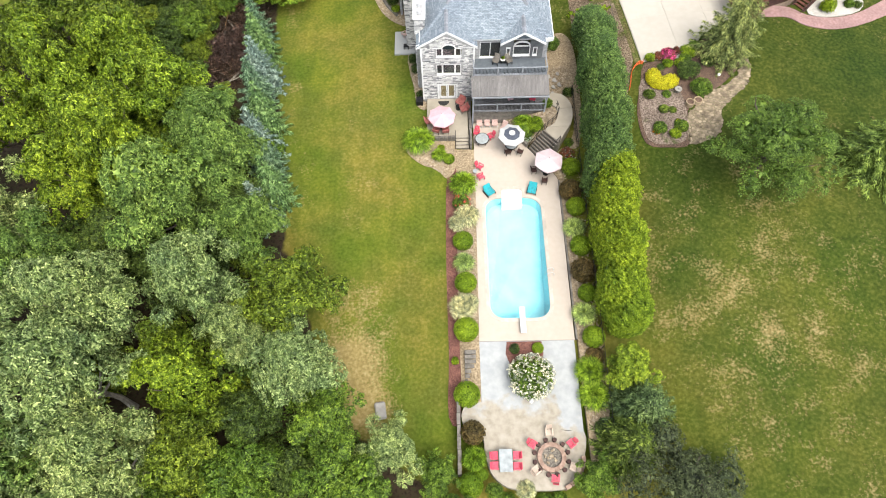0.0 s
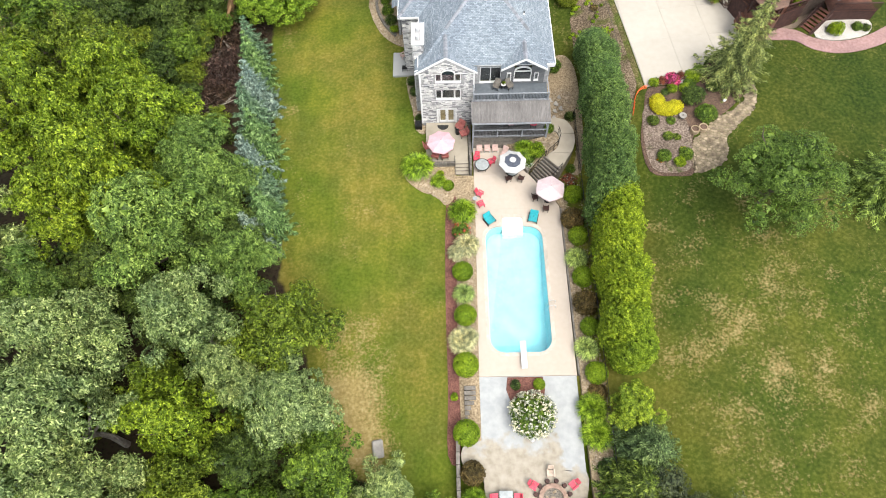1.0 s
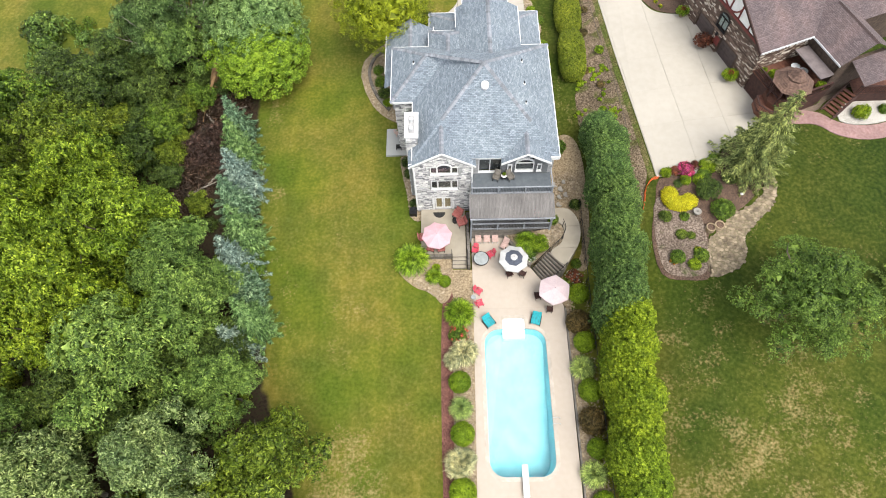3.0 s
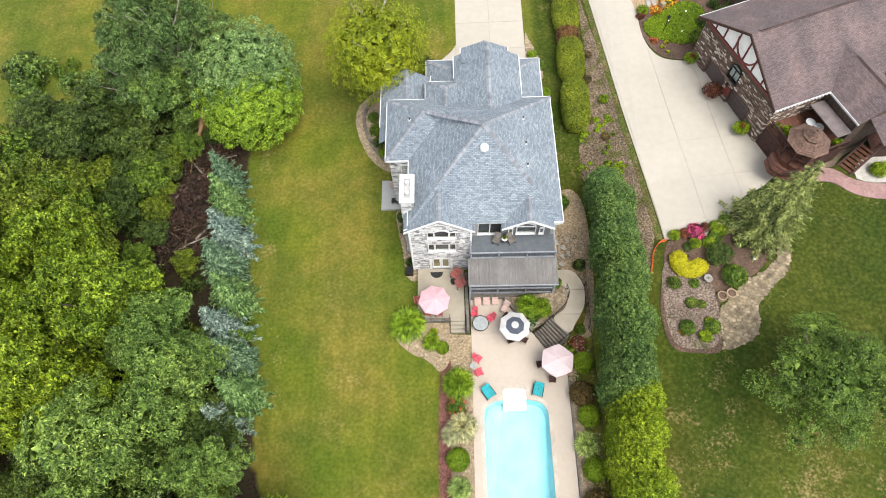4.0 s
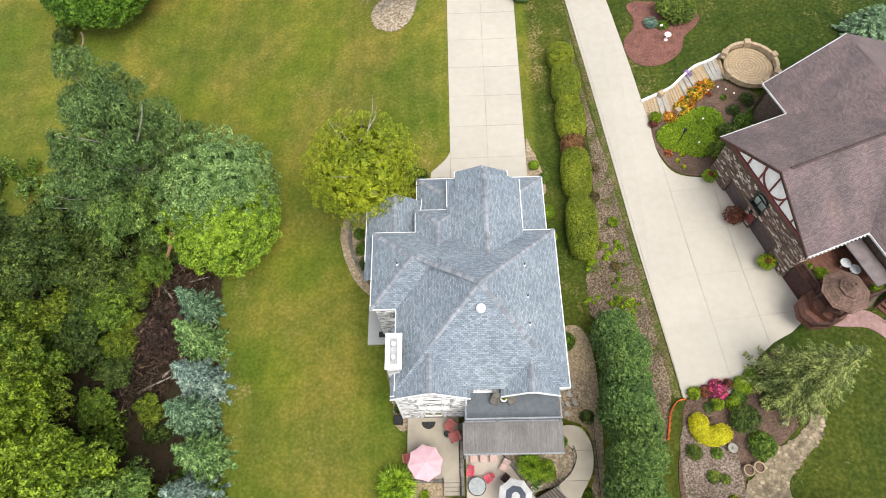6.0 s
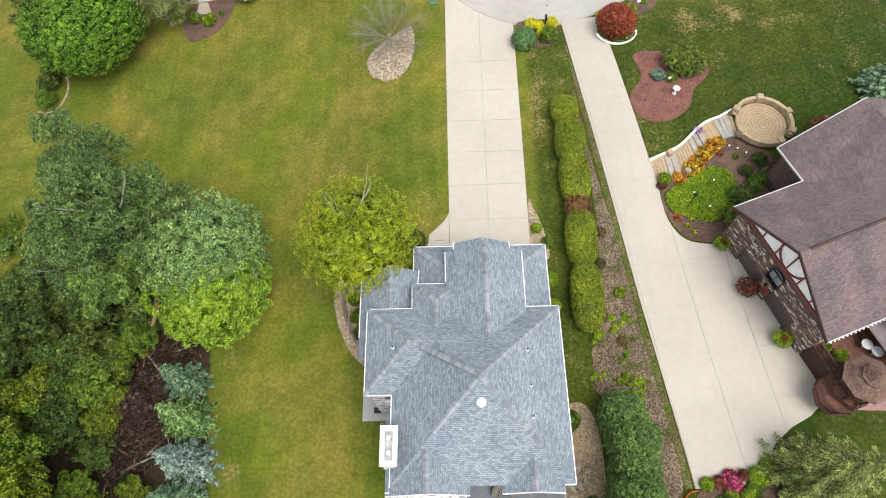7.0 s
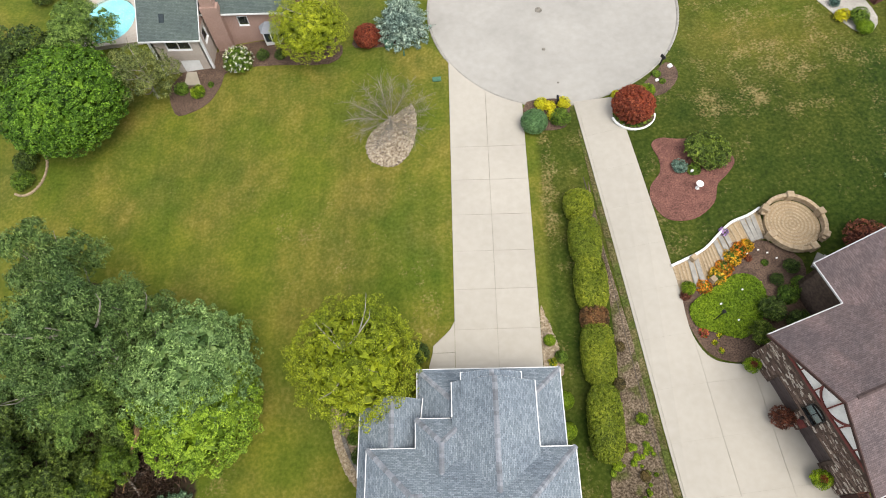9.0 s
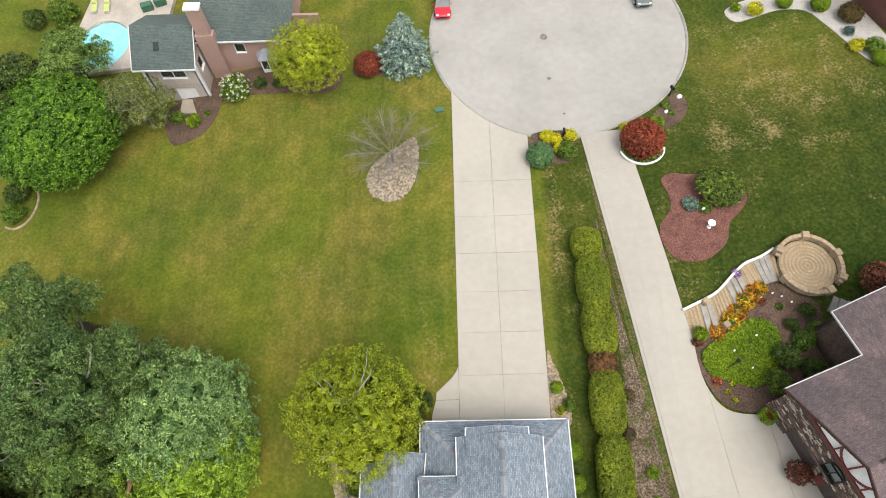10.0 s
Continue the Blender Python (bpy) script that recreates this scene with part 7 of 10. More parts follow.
def clipped(name, x0, y0, x1, y1, z, h, material, label, seed, leaf=0.055, category="hedge", group=""):
    """A sheared hedge block with rounded shoulders, its foliage in tight tufts."""
    xm, ym = (x0 + x1) / 2, (y0 + y1) / 2
    zm = land(xm, ym)
    R = ((x1 - x0) / 2, (y1 - y0) / 2, h * 0.56)
    V = shell(R, (0, 0, h * 0.44), int(260 * R[0] * R[1]) + 200, 18, leaf, seed, 0.5, -0.7, 3.0, 0.02, 0.45, 0.4, 0.55)
    rise = (land(xm, y1) - land(xm, y0)) / (y1 - y0)
    V[:, 2] += V[:, 1] * rise + z
    e = thing(name, label, category, (xm, ym, zm), 0, group)
    linked("foliage", cards_mesh("foliage", V), material, e)
    linked("stem", mesh_of(add_rod(rod((0, -0.4, -0.2), (0, -0.5, h * 0.7), 0.05, 0.03, 6), (0, 0.4, -0.2), (0, 0.5, h * 0.7), 0.05, 0.03, 6), "stem"), BARK, e)
    return e


HF = "clipped hedge between the drives"
OLIVE_HEDGE = foliage("clipped_hedge_leaf", (0.088, 0.125, 0.008), (0.165, 0.21, 0.015), (0.27, 0.30, 0.036), 0.45, mottle=0.4)
clipped("hedge", 12.3, 78.4, 14.9, 81.2, -0.05, 1.7, OLIVE_HEDGE, "rounded clipped green shrub at the end of a hedge", 1, group=HF)
clipped("hedge", 12.4, 74.0, 15.15, 78.4, -0.05, 1.8, OLIVE_HEDGE, "clipped yellow-green hedge block", 2, group=HF)
clipped("hedge", 12.5, 69.7, 15.25, 74.4, -0.05, 1.8, OLIVE_HEDGE, "clipped yellow-green hedge block", 3, group=HF)
clipped("hedge", 12.7, 68.1, 15.0, 70.0, -0.05, 1.6, foliage("russet_leaf", (0.09, 0.04, 0.02), (0.16, 0.075, 0.035), (0.22, 0.13, 0.06)), "clipped hedge shrub with russet leaves", 4, group=HF)
clipped("hedge", 12.5, 63.4, 15.2, 68.5, -0.05, 1.8, OLIVE_HEDGE, "clipped yellow-green hedge block", 5, group=HF)
clipped("hedge", 12.5, 57.5, 15.2, 63.4, -0.05, 1.8, OLIVE_HEDGE, "clipped yellow-green hedge block", 6, group=HF)

# ---- shrubs and grasses ----
SHRUB = {}


def shrub_form(key, material, leaf, dens, seed, bumps=7, squash=0.9, loose=0.6):
    rgs = random.Random(seed)
    lobes = [(0, 0, 0.62, 0.86, 0.80 * squash)]
    for j in range(bumps):
        a, zz = rgs.uniform(0, 6.3), rgs.uniform(0.35, 0.95)
        lobes.append((0.42 * math.cos(a), 0.42 * math.sin(a), zz, rgs.uniform(0.42, 0.56), rgs.uniform(0.4, 0.55) * squash))
    SHRUB[key] = leafed(lobed("foliage", lobes, dens * 0.55, 9, leaf * 0.85, 0.11, seed, 0.5, 0.4, loose), material)




def globe_form(key, material, seed, clumps=300, leaf=0.04, jag=0.012, dome=0.3, low=-0.55):
    """A tightly sheared globe."""
    SHRUB[key] = leafed(cards_mesh("foliage", shell((0.97, 0.97, 0.74), (0, 0, 0.66), clumps, 20, leaf, seed, 0.5, low, 2.1, jag, dome, 0.2, 0.45)), material)


globe_form("box", foliage("boxwood_leaf", (0.075, 0.14, 0.008), (0.14, 0.225, 0.012), (0.22, 0.31, 0.026), sheen=0.12, mottle=0.35), 601)
shrub_form("green", GREEN, 0.06, 85, 602)
shrub_form("dark", DARKGREEN, 0.06, 85, 603)
shrub_form("lime", LIME, 0.06, 90, 604)
shrub_form("gold", GOLD, 0.08, 55, 605)
globe_form("bronze", foliage("bronze_leaf", (0.05, 0.036, 0.013), (0.095, 0.068, 0.026), (0.16, 0.115, 0.045), mottle=0.6), 606, 200, 0.06, 0.05, 0.5)
shrub_form("maroon", MAROON, 0.08, 50, 607)
globe_form("red", RED_LEAF, 608, 500, 0.04, 0.03, 0.6)
shrub_form("blue", foliage("blue_juniper", (0.05, 0.10, 0.09), (0.10, 0.17, 0.16), (0.18, 0.27, 0.26)), 0.08, 55, 609)
shrub_form("juniper", foliage("juniper_leaf", (0.03, 0.06, 0.008), (0.075, 0.12, 0.016), (0.16, 0.215, 0.04)), 0.06, 90, 610, 12, 0.8, 1.0)
globe_form("ball", foliage("clipped_yew_leaf", (0.06, 0.135, 0.05), (0.105, 0.205, 0.085), (0.165, 0.28, 0.13), mottle=0.3), 611, 260, 0.04, 0.015)
STEM = mesh_of(add_rod(add_rod(rod((0, 0, -0.1), (0.1, 0.1, 0.6), 0.05, 0.02, 6), (0, 0, -0.1), (-0.25, 0.1, 0.55), 0.04, 0.015, 6), (0, 0, -0.1), (0.1, -0.25, 0.55), 0.04, 0.015, 6), "stem")
STEM.materials.append(BARK)


def shrub(key, x, y, r, label, h=None, z=None, group="", height=None, name="shrub"):
    f = height or land
    z = (f(x, y) if z is None else z) - 0.03
    e = thing(name, label, "shrub", (x, y, z), random.uniform(0, 360), group)
    linked("foliage", SHRUB[key], None, e)
    linked("stem", STEM, None, e)
    e.scale = (r, r, (h or 1.35 * r) / 1.4)
    return e


GRASS = {}


def grass_form(key, material, blades, seed, width=0.018, curl=0.55):
    rng = np.random.default_rng(seed)
    quads = []
    for k in range(blades):
        a = rng.uniform(0, 2 * math.pi)
        lean = rng.random() ** 0.7
        h = rng.uniform(0.75, 1.15) * (1 - 0.45 * lean * curl)
        d = np.array([math.cos(a), math.sin(a), 0])
        s = np.array([-math.sin(a), math.cos(a), 0]) * width * rng.uniform(0.7, 1.3)
        p = d * rng.uniform(0, 0.16)
        pts = [p, p + d * 0.32 * lean + np.array([0, 0, h * 0.62]), p + d * 0.75 * lean + np.array([0, 0, h * 0.9]), p + d * 1.05 * lean + np.array([0, 0, h * (0.92 - 0.35 * lean)])]
        wd = (1.0, 1.2, 0.9, 0.15)
        for i in range(3):
            quads += [pts[i] - s * wd[i], pts[i] + s * wd[i], pts[i + 1] + s * wd[i + 1], pts[i + 1] - s * wd[i + 1]]
    GRASS[key] = leafed(cards_mesh("blades", np.array(quads), 4), material)


grass_form("green", GRASS_GREEN, 2000, 701, 0.011)
grass_form("cream", GRASS_CREAM, 1800, 702, 0.012)
grass_form("sage", GRASS_BLUE, 1900, 703, 0.010)


def tuft(key, x, y, r, label, h=None, z=None, group="", height=None):
    f = height or land
    z = (f(x, y) if z is None else z) - 0.02
    e = tagged(linked("ornamental_grass", GRASS[key], None), label, "grass", group)
    e.matrix_basis = pose(x, y, z, 0, 0, random.uniform(0, 360)) @ Matrix.Diagonal((r, r, h or r * 1.1, 1))
    return e


def blossoms(parent, r, h, count, size, material, seed, name="blossom", low=0.0):
    rng = np.random.default_rng(seed)
    D = ball_dirs(count, rng, low)
    P = D * np.array([r, r, h]) * rng.uniform(0.96, 1.06, (count, 1)) + np.array([0, 0, h * 0.55])
    C = np.repeat(P, 6, 0) + rng.normal(size=(count * 6, 3)) * size * 0.45
    N = np.repeat(D, 6, 0) + rng.normal(size=(count * 6, 3)) * 0.7
    return tagged(linked(name, cards_mesh(name, leaf_arrays(C, N, size * rng.uniform(0.5, 0.9, count * 6), 0.8, rng)), material, parent), kind="stuff")


def flowering(x, y, r, h, key, petals, count, size, label, z=None, height=None, seed=0, name="flowering_shrub"):
    f = height or land
    z = (f(x, y) if z is None else z) - 0.03
    e = thing(name, label, "shrub", (x, y, z), random.uniform(0, 360))
    fo = linked("foliage", SHRUB[key], None, e)
    fo.scale = (r, r, h / 1.4)
    st = linked("stem", STEM, None, e)
    st.scale = (r, r, h / 1.4)
    blossoms(e, r * 0.97, h * 0.62, count, size, petals, 800 + seed)
    return e


# beside the pool, lawn side
PL, PR = "planting on the lawn side of the pool", "planting on the hedge side of the pool"
bl, br = border_left, border_right
tuft("green", 1.45, 33.3, 1.45, "tall fountain of green ornamental grass", 1.7, None, PL, bl)
flowering(1.25, 31.3, 0.95, 1.2, "green", FLOWER_CORAL, 22, 0.13, "rose bush with coral pink blooms", None, bl, 1)
tuft("cream", 1.75, 29.6, 1.3, "creamy white plumed ornamental grass", 1.5, None, PL, bl)
tuft("cream", 0.75, 29.0, 0.9, "creamy white plumed ornamental grass", 1.2, None, PL, bl)
tuft("cream", 1.1, 20.2, 1.3, "creamy white plumed ornamental grass", 1.4, None, PL, bl)
tuft("cream", 1.7, 20.6, 0.9, "creamy white plumed ornamental grass", 1.2, None, PL, bl)
for x, y, r in ((1.3, 27.0, 0.98), (1.45, 22.6, 1.02), (1.35, 18.0, 1.12), (1.25, 12.2, 1.12)):
    shrub("box", x, y, r, "round clipped boxwood globe beside the terrace", 1.25 * r, None, PL, bl)
tuft("sage", 1.35, 24.7, 1.05, "feathery sage green ornamental grass", 1.2, None, PL, bl)
shrub("bronze", 1.65, 9.0, 0.95, "round bronze-leaved shrub beside the terrace", None, None, PL, bl)
tuft("green", 1.7, 6.9, 1.05, "clump of bright green ornamental grass", 1.2, None, PL, bl)
for x, y, r in ((1.35, 4.9, 1.0), (2.3, 5.7, 0.5), (3.2, 4.4, 0.8)):
    shrub("box" if x < 3 else "green", x, y, r, "round green shrub at the corner of the terrace", None, None, PL, bl)
tuft("cream", 5.8, 4.5, 0.8, "pale cream ornamental grass at the terrace edge", 0.9, -5.3)
for x, y, r in ((4.4, 3.9, 0.7), (7.4, 3.7, 0.8), (8.6, 3.9, 0.7)):
    shrub("green", x, y, r, "leafy green shrub below the terrace edge")
shrub("lime", 0.3, 15.4, 0.4, "small lime green shrub in mulch", None, None, PL, bl)
# beside the pool, hedge side
for x, y, r, key in ((12.45, 34.9, 0.95, "box"), (12.1, 32.2, 1.05, "bronze"), (12.45, 30.3, 0.95, "box"), (12.45, 26.0, 1.0, "box"), (12.4, 23.4, 1.1, "bronze"), (12.5, 21.2, 0.85, "box"), (12.6, 17.0, 0.98, "box")):
    shrub(key, x, y, r, "round clipped boxwood globe in gravel" if key == "box" else "round dark bronze-leaved shrub in gravel", 1.5 * r, None, PR, br)
for x, y, r, key in ((12.1, 28.0, 1.15, "sage"), (12.05, 19.2, 1.15, "sage"), (11.9, 14.0, 1.35, "green"), (12.1, 11.9, 1.4, "green")):
    tuft(key, x, y, r, "arching clump of %s ornamental grass" % ("sage" if key == "sage" else "bright green"), 1.15, None, PR, br)
shrub("bronze", 12.6, 15.4, 0.8, "low bronze shrub in gravel", 0.6, None, PR, br)
shrub("dark", 12.6, 9.2, 0.9, "low dark green shrub beside the fence", 0.8, None, PR, br)
# terrace bed
flowering(6.8, 13.5, 2.05, 2.3, "green", FLOWER_WHITE, 420, 0.105, "large round hydrangea covered in white flower heads", DECK_Z, None, 2)
for x, y, key in ((5.6, 16.2, "dark"), (7.65, 16.2, "box")):
    shrub(key, x, y, 0.52, "small round shrub in red mulch", 0.6, DECK_Z)
# round the patio
tuft("green", -3.05, 38.8, 1.75, "large fountain of bright green grass beside the patio", 1.6, None, "", bl)
tuft("green", -0.9, 37.2, 0.85, "arching green grass in rock mulch", 0.9, None, "", bl)
shrub("lime", -0.7, 38.2, 0.45, "small bright green shrub in rock mulch", 0.5, None, "", bl)
shrub("box", 0.1, 36.7, 0.6, "round clipped boxwood in rock mulch", 0.8, None, "", bl)
tuft("green", 8.0, 40.2, 1.15, "tall green grass on the rock bank", 1.2, None, "", bank)
shrub("lime", 9.2, 39.8, 1.0, "lime green shrub on the rock bank", 0.9, None, "", bank)
shrub("green", 8.5, 39.3, 0.7, "green shrub on the rock bank", 0.7, None, "", bank)
flowering(8.4, 38.75, 0.45, 0.4, "green", FLOWER_WHITE, 40, 0.08, "low white flowers on the rock bank", None, bank, 3)
shrub("green", 10.5, 41.9, 0.6, "leafy green shrub beside the deck", 0.9, None, "", bank)
for x, y, r, key in ((11.5, 36.0, 0.75, "green"), (12.6, 38.0, 0.6, "green"), (13.0, 44.0, 0.7, "dark"), (12.6, 42.9, 0.5, "lime")):
    shrub(key, x, y, r, "leafy green shrub in the gravel by the path", None, None, "", br)
flowering(12.3, 36.6, 0.95, 0.9, "maroon", FLOWER_WHITE, 40, 0.08, "airy dusky shrub with pale blossom", None, br, 4)
# round the house
for x, y, r, key in ((-3.6, 49.9, 0.75, "dark"), (-3.4, 48.6, 0.65, "dark"), (-2.95, 45.2, 0.5, "dark"), (11.7, 50.4, 0.95, "green"), (10.9, 62.4, 0.75, "box"), (11.0, 60.0, 0.7, "box"), (10.05, 67.4, 0.52, "box"), (10.9, 66.0, 0.6, "green"), (-1.2, 66.6, 1.15, "dark"), (-6.6, 60.2, 0.8, "green"), (-6.2, 58.6, 0.8, "dark"), (-6.9, 61.8, 0.7, "green"), (-5.8, 57.4, 0.6, "lime")):
    shrub(key, x, y, r, "rounded green foundation shrub beside the house")
flowering(10.2, 65.6, 0.4, 0.35, "green", GOLD, 40, 0.07, "low yellow flowers beside the drive", None, None, 5)


# ---- the brown-roofed house ----
NH = pose(27.23, 59.81, 0, 0, 0, 20.5)
manor = thing("house", "large brown-roofed house with ledge stone garage front and timbered gable", "house")
manor.matrix_basis = NH
NE, NS = 5.8, 0.545
PK = NE + 6.12 * NS


def nroof(name, faces):
    return linked(name, roof_mesh(faces, name), SHINGLE_BROWN, manor)


nmain = nroof("roof", [((22, -6.12, NE), (0, -6.12, NE), (0, 0, PK), (22, 0, PK)), ((0, 6.12, NE), (22, 6.12, NE), (22, 0, PK), (0, 0, PK))])
nroof("wing_roof", [((6.6, 9.7, NE), (6.6, 0.0, NE), (13.2, 0.0, NE + 6.6 * 0.53), (13.2, 9.7, NE + 6.6 * 0.53)), ((19.8, 0, NE), (19.8, 9.7, NE), (13.2, 9.7, NE + 6.6 * 0.53), (13.2, 0, NE + 6.6 * 0.53))])
nroof("wing_roof", [((5.75, 0.0, NE - 0.05), (5.75, -10.0, NE - 0.05), (8.6, -10.0, NE + 1.75), (8.6, 0.0, NE + 1.75)), ((11.4, -10.0, NE - 0.05), (11.4, 0, NE - 0.05), (8.6, 0, NE + 1.75), (8.6, -10.0, NE + 1.75))])
nroof("porch_roof", [((7.4, -12.2, 4.7), (12.5, -12.2, 4.7), (12.5, -9.6, 5.5), (7.4, -9.6, 5.5))])
for a, b in (((0, 6.12, NE), (6.6, 6.12, NE)), ((6.6, 6.12, NE), (6.6, 9.7, NE)), ((5.75, -6.12, NE), (0, -6.12, NE)), ((5.75, -10.0, NE - 0.05), (5.75, -6.12, NE - 0.05)), ((6.6, 9.7, NE), (13.2, 9.7, NE + 3.5))):
    nt = bmesh.new()
    eave_board(nt, b, a, 0.14, 0.035)
    part("gutter", nt, WHITE_METAL, nmain, "pale metal gutter")
for s in (-1, 1):
    rb = bmesh.new()
    eave_board(rb, (0, 6.12 * s, NE), (0, 0, PK), 0.25, 0.05)
    part("bargeboard", rb, BROWN_WOOD, nmain)
CAP_N = cap_mesh(0.14, 0.4)
CAP_N.materials.append(CAP_BROWN)
ridge_caps(nmain, CAP_N, (0.9, 0, PK + 0.02), (16, 0, PK + 0.02), 0.32)
ridge_caps(nmain, CAP_N, (8.6, -10.0, NE + 1.76), (8.6, -4.4, NE + 1.76), 0.32)
nw = bmesh.new()
GB = -0.2
doors_n = [(2.35, 4.95, GB, 2.55), (6.35, 8.95, GB, 2.55), (5.05, 6.35, 3.15, 4.75)]
wall_panel(nw, (0.75, 5.65), (0, -1), 11.3, -1.0, 5.6, 0.3, doors_n)
wall_panel(nw, (21.0, 5.65), (-1, 0), 20.2, -1.0, 5.6, 0.3, [])
wall_panel(nw, (0.75, -5.65), (1, 0), 20.0, -1.0, 5.6, 0.3, [])
wall_panel(nw, (7.0, 9.4), (0, -1), 3.8, -1.0, 5.6, 0.3, [])
wall_panel(nw, (19.0, 9.4), (-1, 0), 12.0, -1.0, 5.6, 0.3, [])
wall_panel(nw, (6.1, -5.6), (0, -1), 4.1, -1.0, 5.5, 0.3, [])
wall_panel(nw, (6.1, -9.7), (1, 0), 5.0, -1.0, 5.5, 0.3, [])
nwall = part("wall", nw, MORTAR_BROWN, manor, "brown ledge stone garage wall")
gable = bmesh.new()
add_faces(gable, [(0.8, 5.55, NE - 0.35), (0.8, -5.55, NE - 0.35), (0.8, 0, PK - 0.4), (1.05, 5.55, NE - 0.35), (1.05, -5.55, NE - 0.35), (1.05, 0, PK - 0.4)], ((0, 1, 2), (5, 4, 3), (0, 3, 4, 1)))
part("gable_panel", gable, STUCCO, manor, "white stucco gable")


def timber(a, b, w=0.2):
    a, b = Vector((0.74, *a)), Vector((0.74, *b))
    d = b - a
    bm = bmesh.new()
    add_box(bm, 0, 0, -w / 2, d.length, 0.1, w)
    bmesh.ops.transform(bm, matrix=Matrix.Translation((a + b) / 2) @ d.to_track_quat("X", "Z").to_matrix().to_4x4(), verts=bm.verts[:])
    part("timber", bm, RED_TIMBER, manor)


top_at = lambda y: PK - 0.45 - abs(y) * NS
timber((5.5, NE - 0.35), (-5.5, NE - 0.35), 0.24)
for s in (-1, 1):
    timber((5.5 * s, top_at(5.5) + 0.1), (0, top_at(0) + 0.1), 0.22)
    for y in (1.4, 3.0, 4.3):
        timber((y * s, NE - 0.3), (y * s, top_at(y)), 0.17)
    prev = (0.0, NE - 0.2)
    for k in range(1, 6):
        u = k / 5
        q = (s * (1.5 * math.sin(u * 1.5)), NE - 0.2 + 1.75 * (1 - math.cos(u * 1.5)))
        timber(prev, q, 0.15)
        prev = q
timber((0, NE - 0.3), (0, top_at(0)), 0.18)
FORMS_B, FORMS_L = [], []
for me in STONE_FORMS[:3]:
    for forms, m in ((FORMS_B, STONE_BROWN), (FORMS_L, STONE_LIGHT)):
        c2 = me.copy()
        c2.materials[0] = m
        forms.append(c2)


def garage_skip(u, z, du, dz):
    return any(a - 0.05 - du * 0.7 < u < b + 0.05 + du * 0.7 and c - 0.1 - dz < z < d + 0.1 + dz for a, b, c, d in doors_n)


lay_stones(nwall, FORMS_B, 11.3, 3.6, 6.2, lambda u, z: pose(0.75, 5.65 - u, z, 0, 0, -90), garage_skip, random.Random(8), 0.22, 0.5, (0.10, 0.15))
joined_stones(nwall, [(0.75, 5.65, 0, -1, 11.3, 0.3, 3.6)], STONE_BROWN, "", garage_skip)
joined_stones(nwall, [(0.75, 5.65, 1, 0, 6.0, 0.3, 5.4), (0.75, -5.65, 1, 0, 5.4, 0.3, 5.4)], STONE_BROWN)
for ya in (2.35, 6.35):
    y = 5.65 - ya - 1.3
    gd = thing("garage_door", at=(0.98, y, 0.25))
    gd.parent = manor
    for k in range(4):
        part("panel", box(0, 0, 0.02 + 0.57 * k, 0.06, 2.58, 0.55, bevel=0.02), TILE_BROWN, gd)
    part("threshold", box(-0.25, 0, -0.12, 0.5, 2.6, 0.16), WHITE, gd)
# the panel behind this glass is painted teal for the sky's reflection
window(manor, (0.72, 5.65 - 5.7, 3.2), -90, 1.45, 1.3, 2, surface("teal_sky_reflection", (0.26, 0.33, 0.33), (0.34, 0.41, 0.40), 3.0, 0.8, 0.1), DARK_METAL, arch=0.5)
part("wall_lamp", box(0.62, 0.0, 2.3, 0.2, 0.25, 0.4, bevel=0.04), DARK_METAL, manor)
flag = part("banner", box(0.6, -0.35, 1.5, 0.05, 0.7, 0.9), RED_TIMBER, manor, "small dark red hanging banner")
# white light string along the deck eave
bulbs = bmesh.new()
for k in range(16):
    add_box(bulbs, 0.2 + 0.36 * k, -6.22, NE - 0.05, 0.1, 0.08, 0.1)
part("light_string", bulbs, WHITE, nmain)

# raised deck, gazebo, hot tub cover and stair
NDK = 2.9
ndeck = thing("deck", "raised reddish timber deck with dark brown railings", "deck")
ndeck.matrix_basis = NH
for k in range(20):
    part("board", box(0.95 + 0.262 * k, -8.0, NDK - 0.06, 0.25, 4.6, 0.06), REDWOOD, ndeck)
part("skirt", box(3.5, -10.2, 0.2, 5.2, 0.12, NDK - 0.25), BROWN_WOOD, ndeck)
part("skirt", box(0.95, -8.0, 0.2, 0.12, 4.4, NDK - 0.25), BROWN_WOOD, ndeck)


def deck_rail(parent, a, b, z, h=1.0):
    a, b = Vector(a), Vector(b)
    L = (b - a).length
    ang = math.degrees(math.atan2(b.y - a.y, b.x - a.x))
    m = (a + b) / 2
    part("rail", box(m.x, m.y, z + h - 0.05, L, 0.16, 0.06, ang), BROWN_WOOD, parent)
    part("rail", box(m.x, m.y, z + 0.12, L, 0.08, 0.06, ang), BROWN_WOOD, parent)
    n_b = max(int(L / 0.16), 1)
    for k in range(n_b + 1):
        p = a.lerp(b, k / n_b)
        part("baluster", box(p.x, p.y, z, 0.05, 0.05, h - 0.02, ang), BROWN_WOOD, parent)


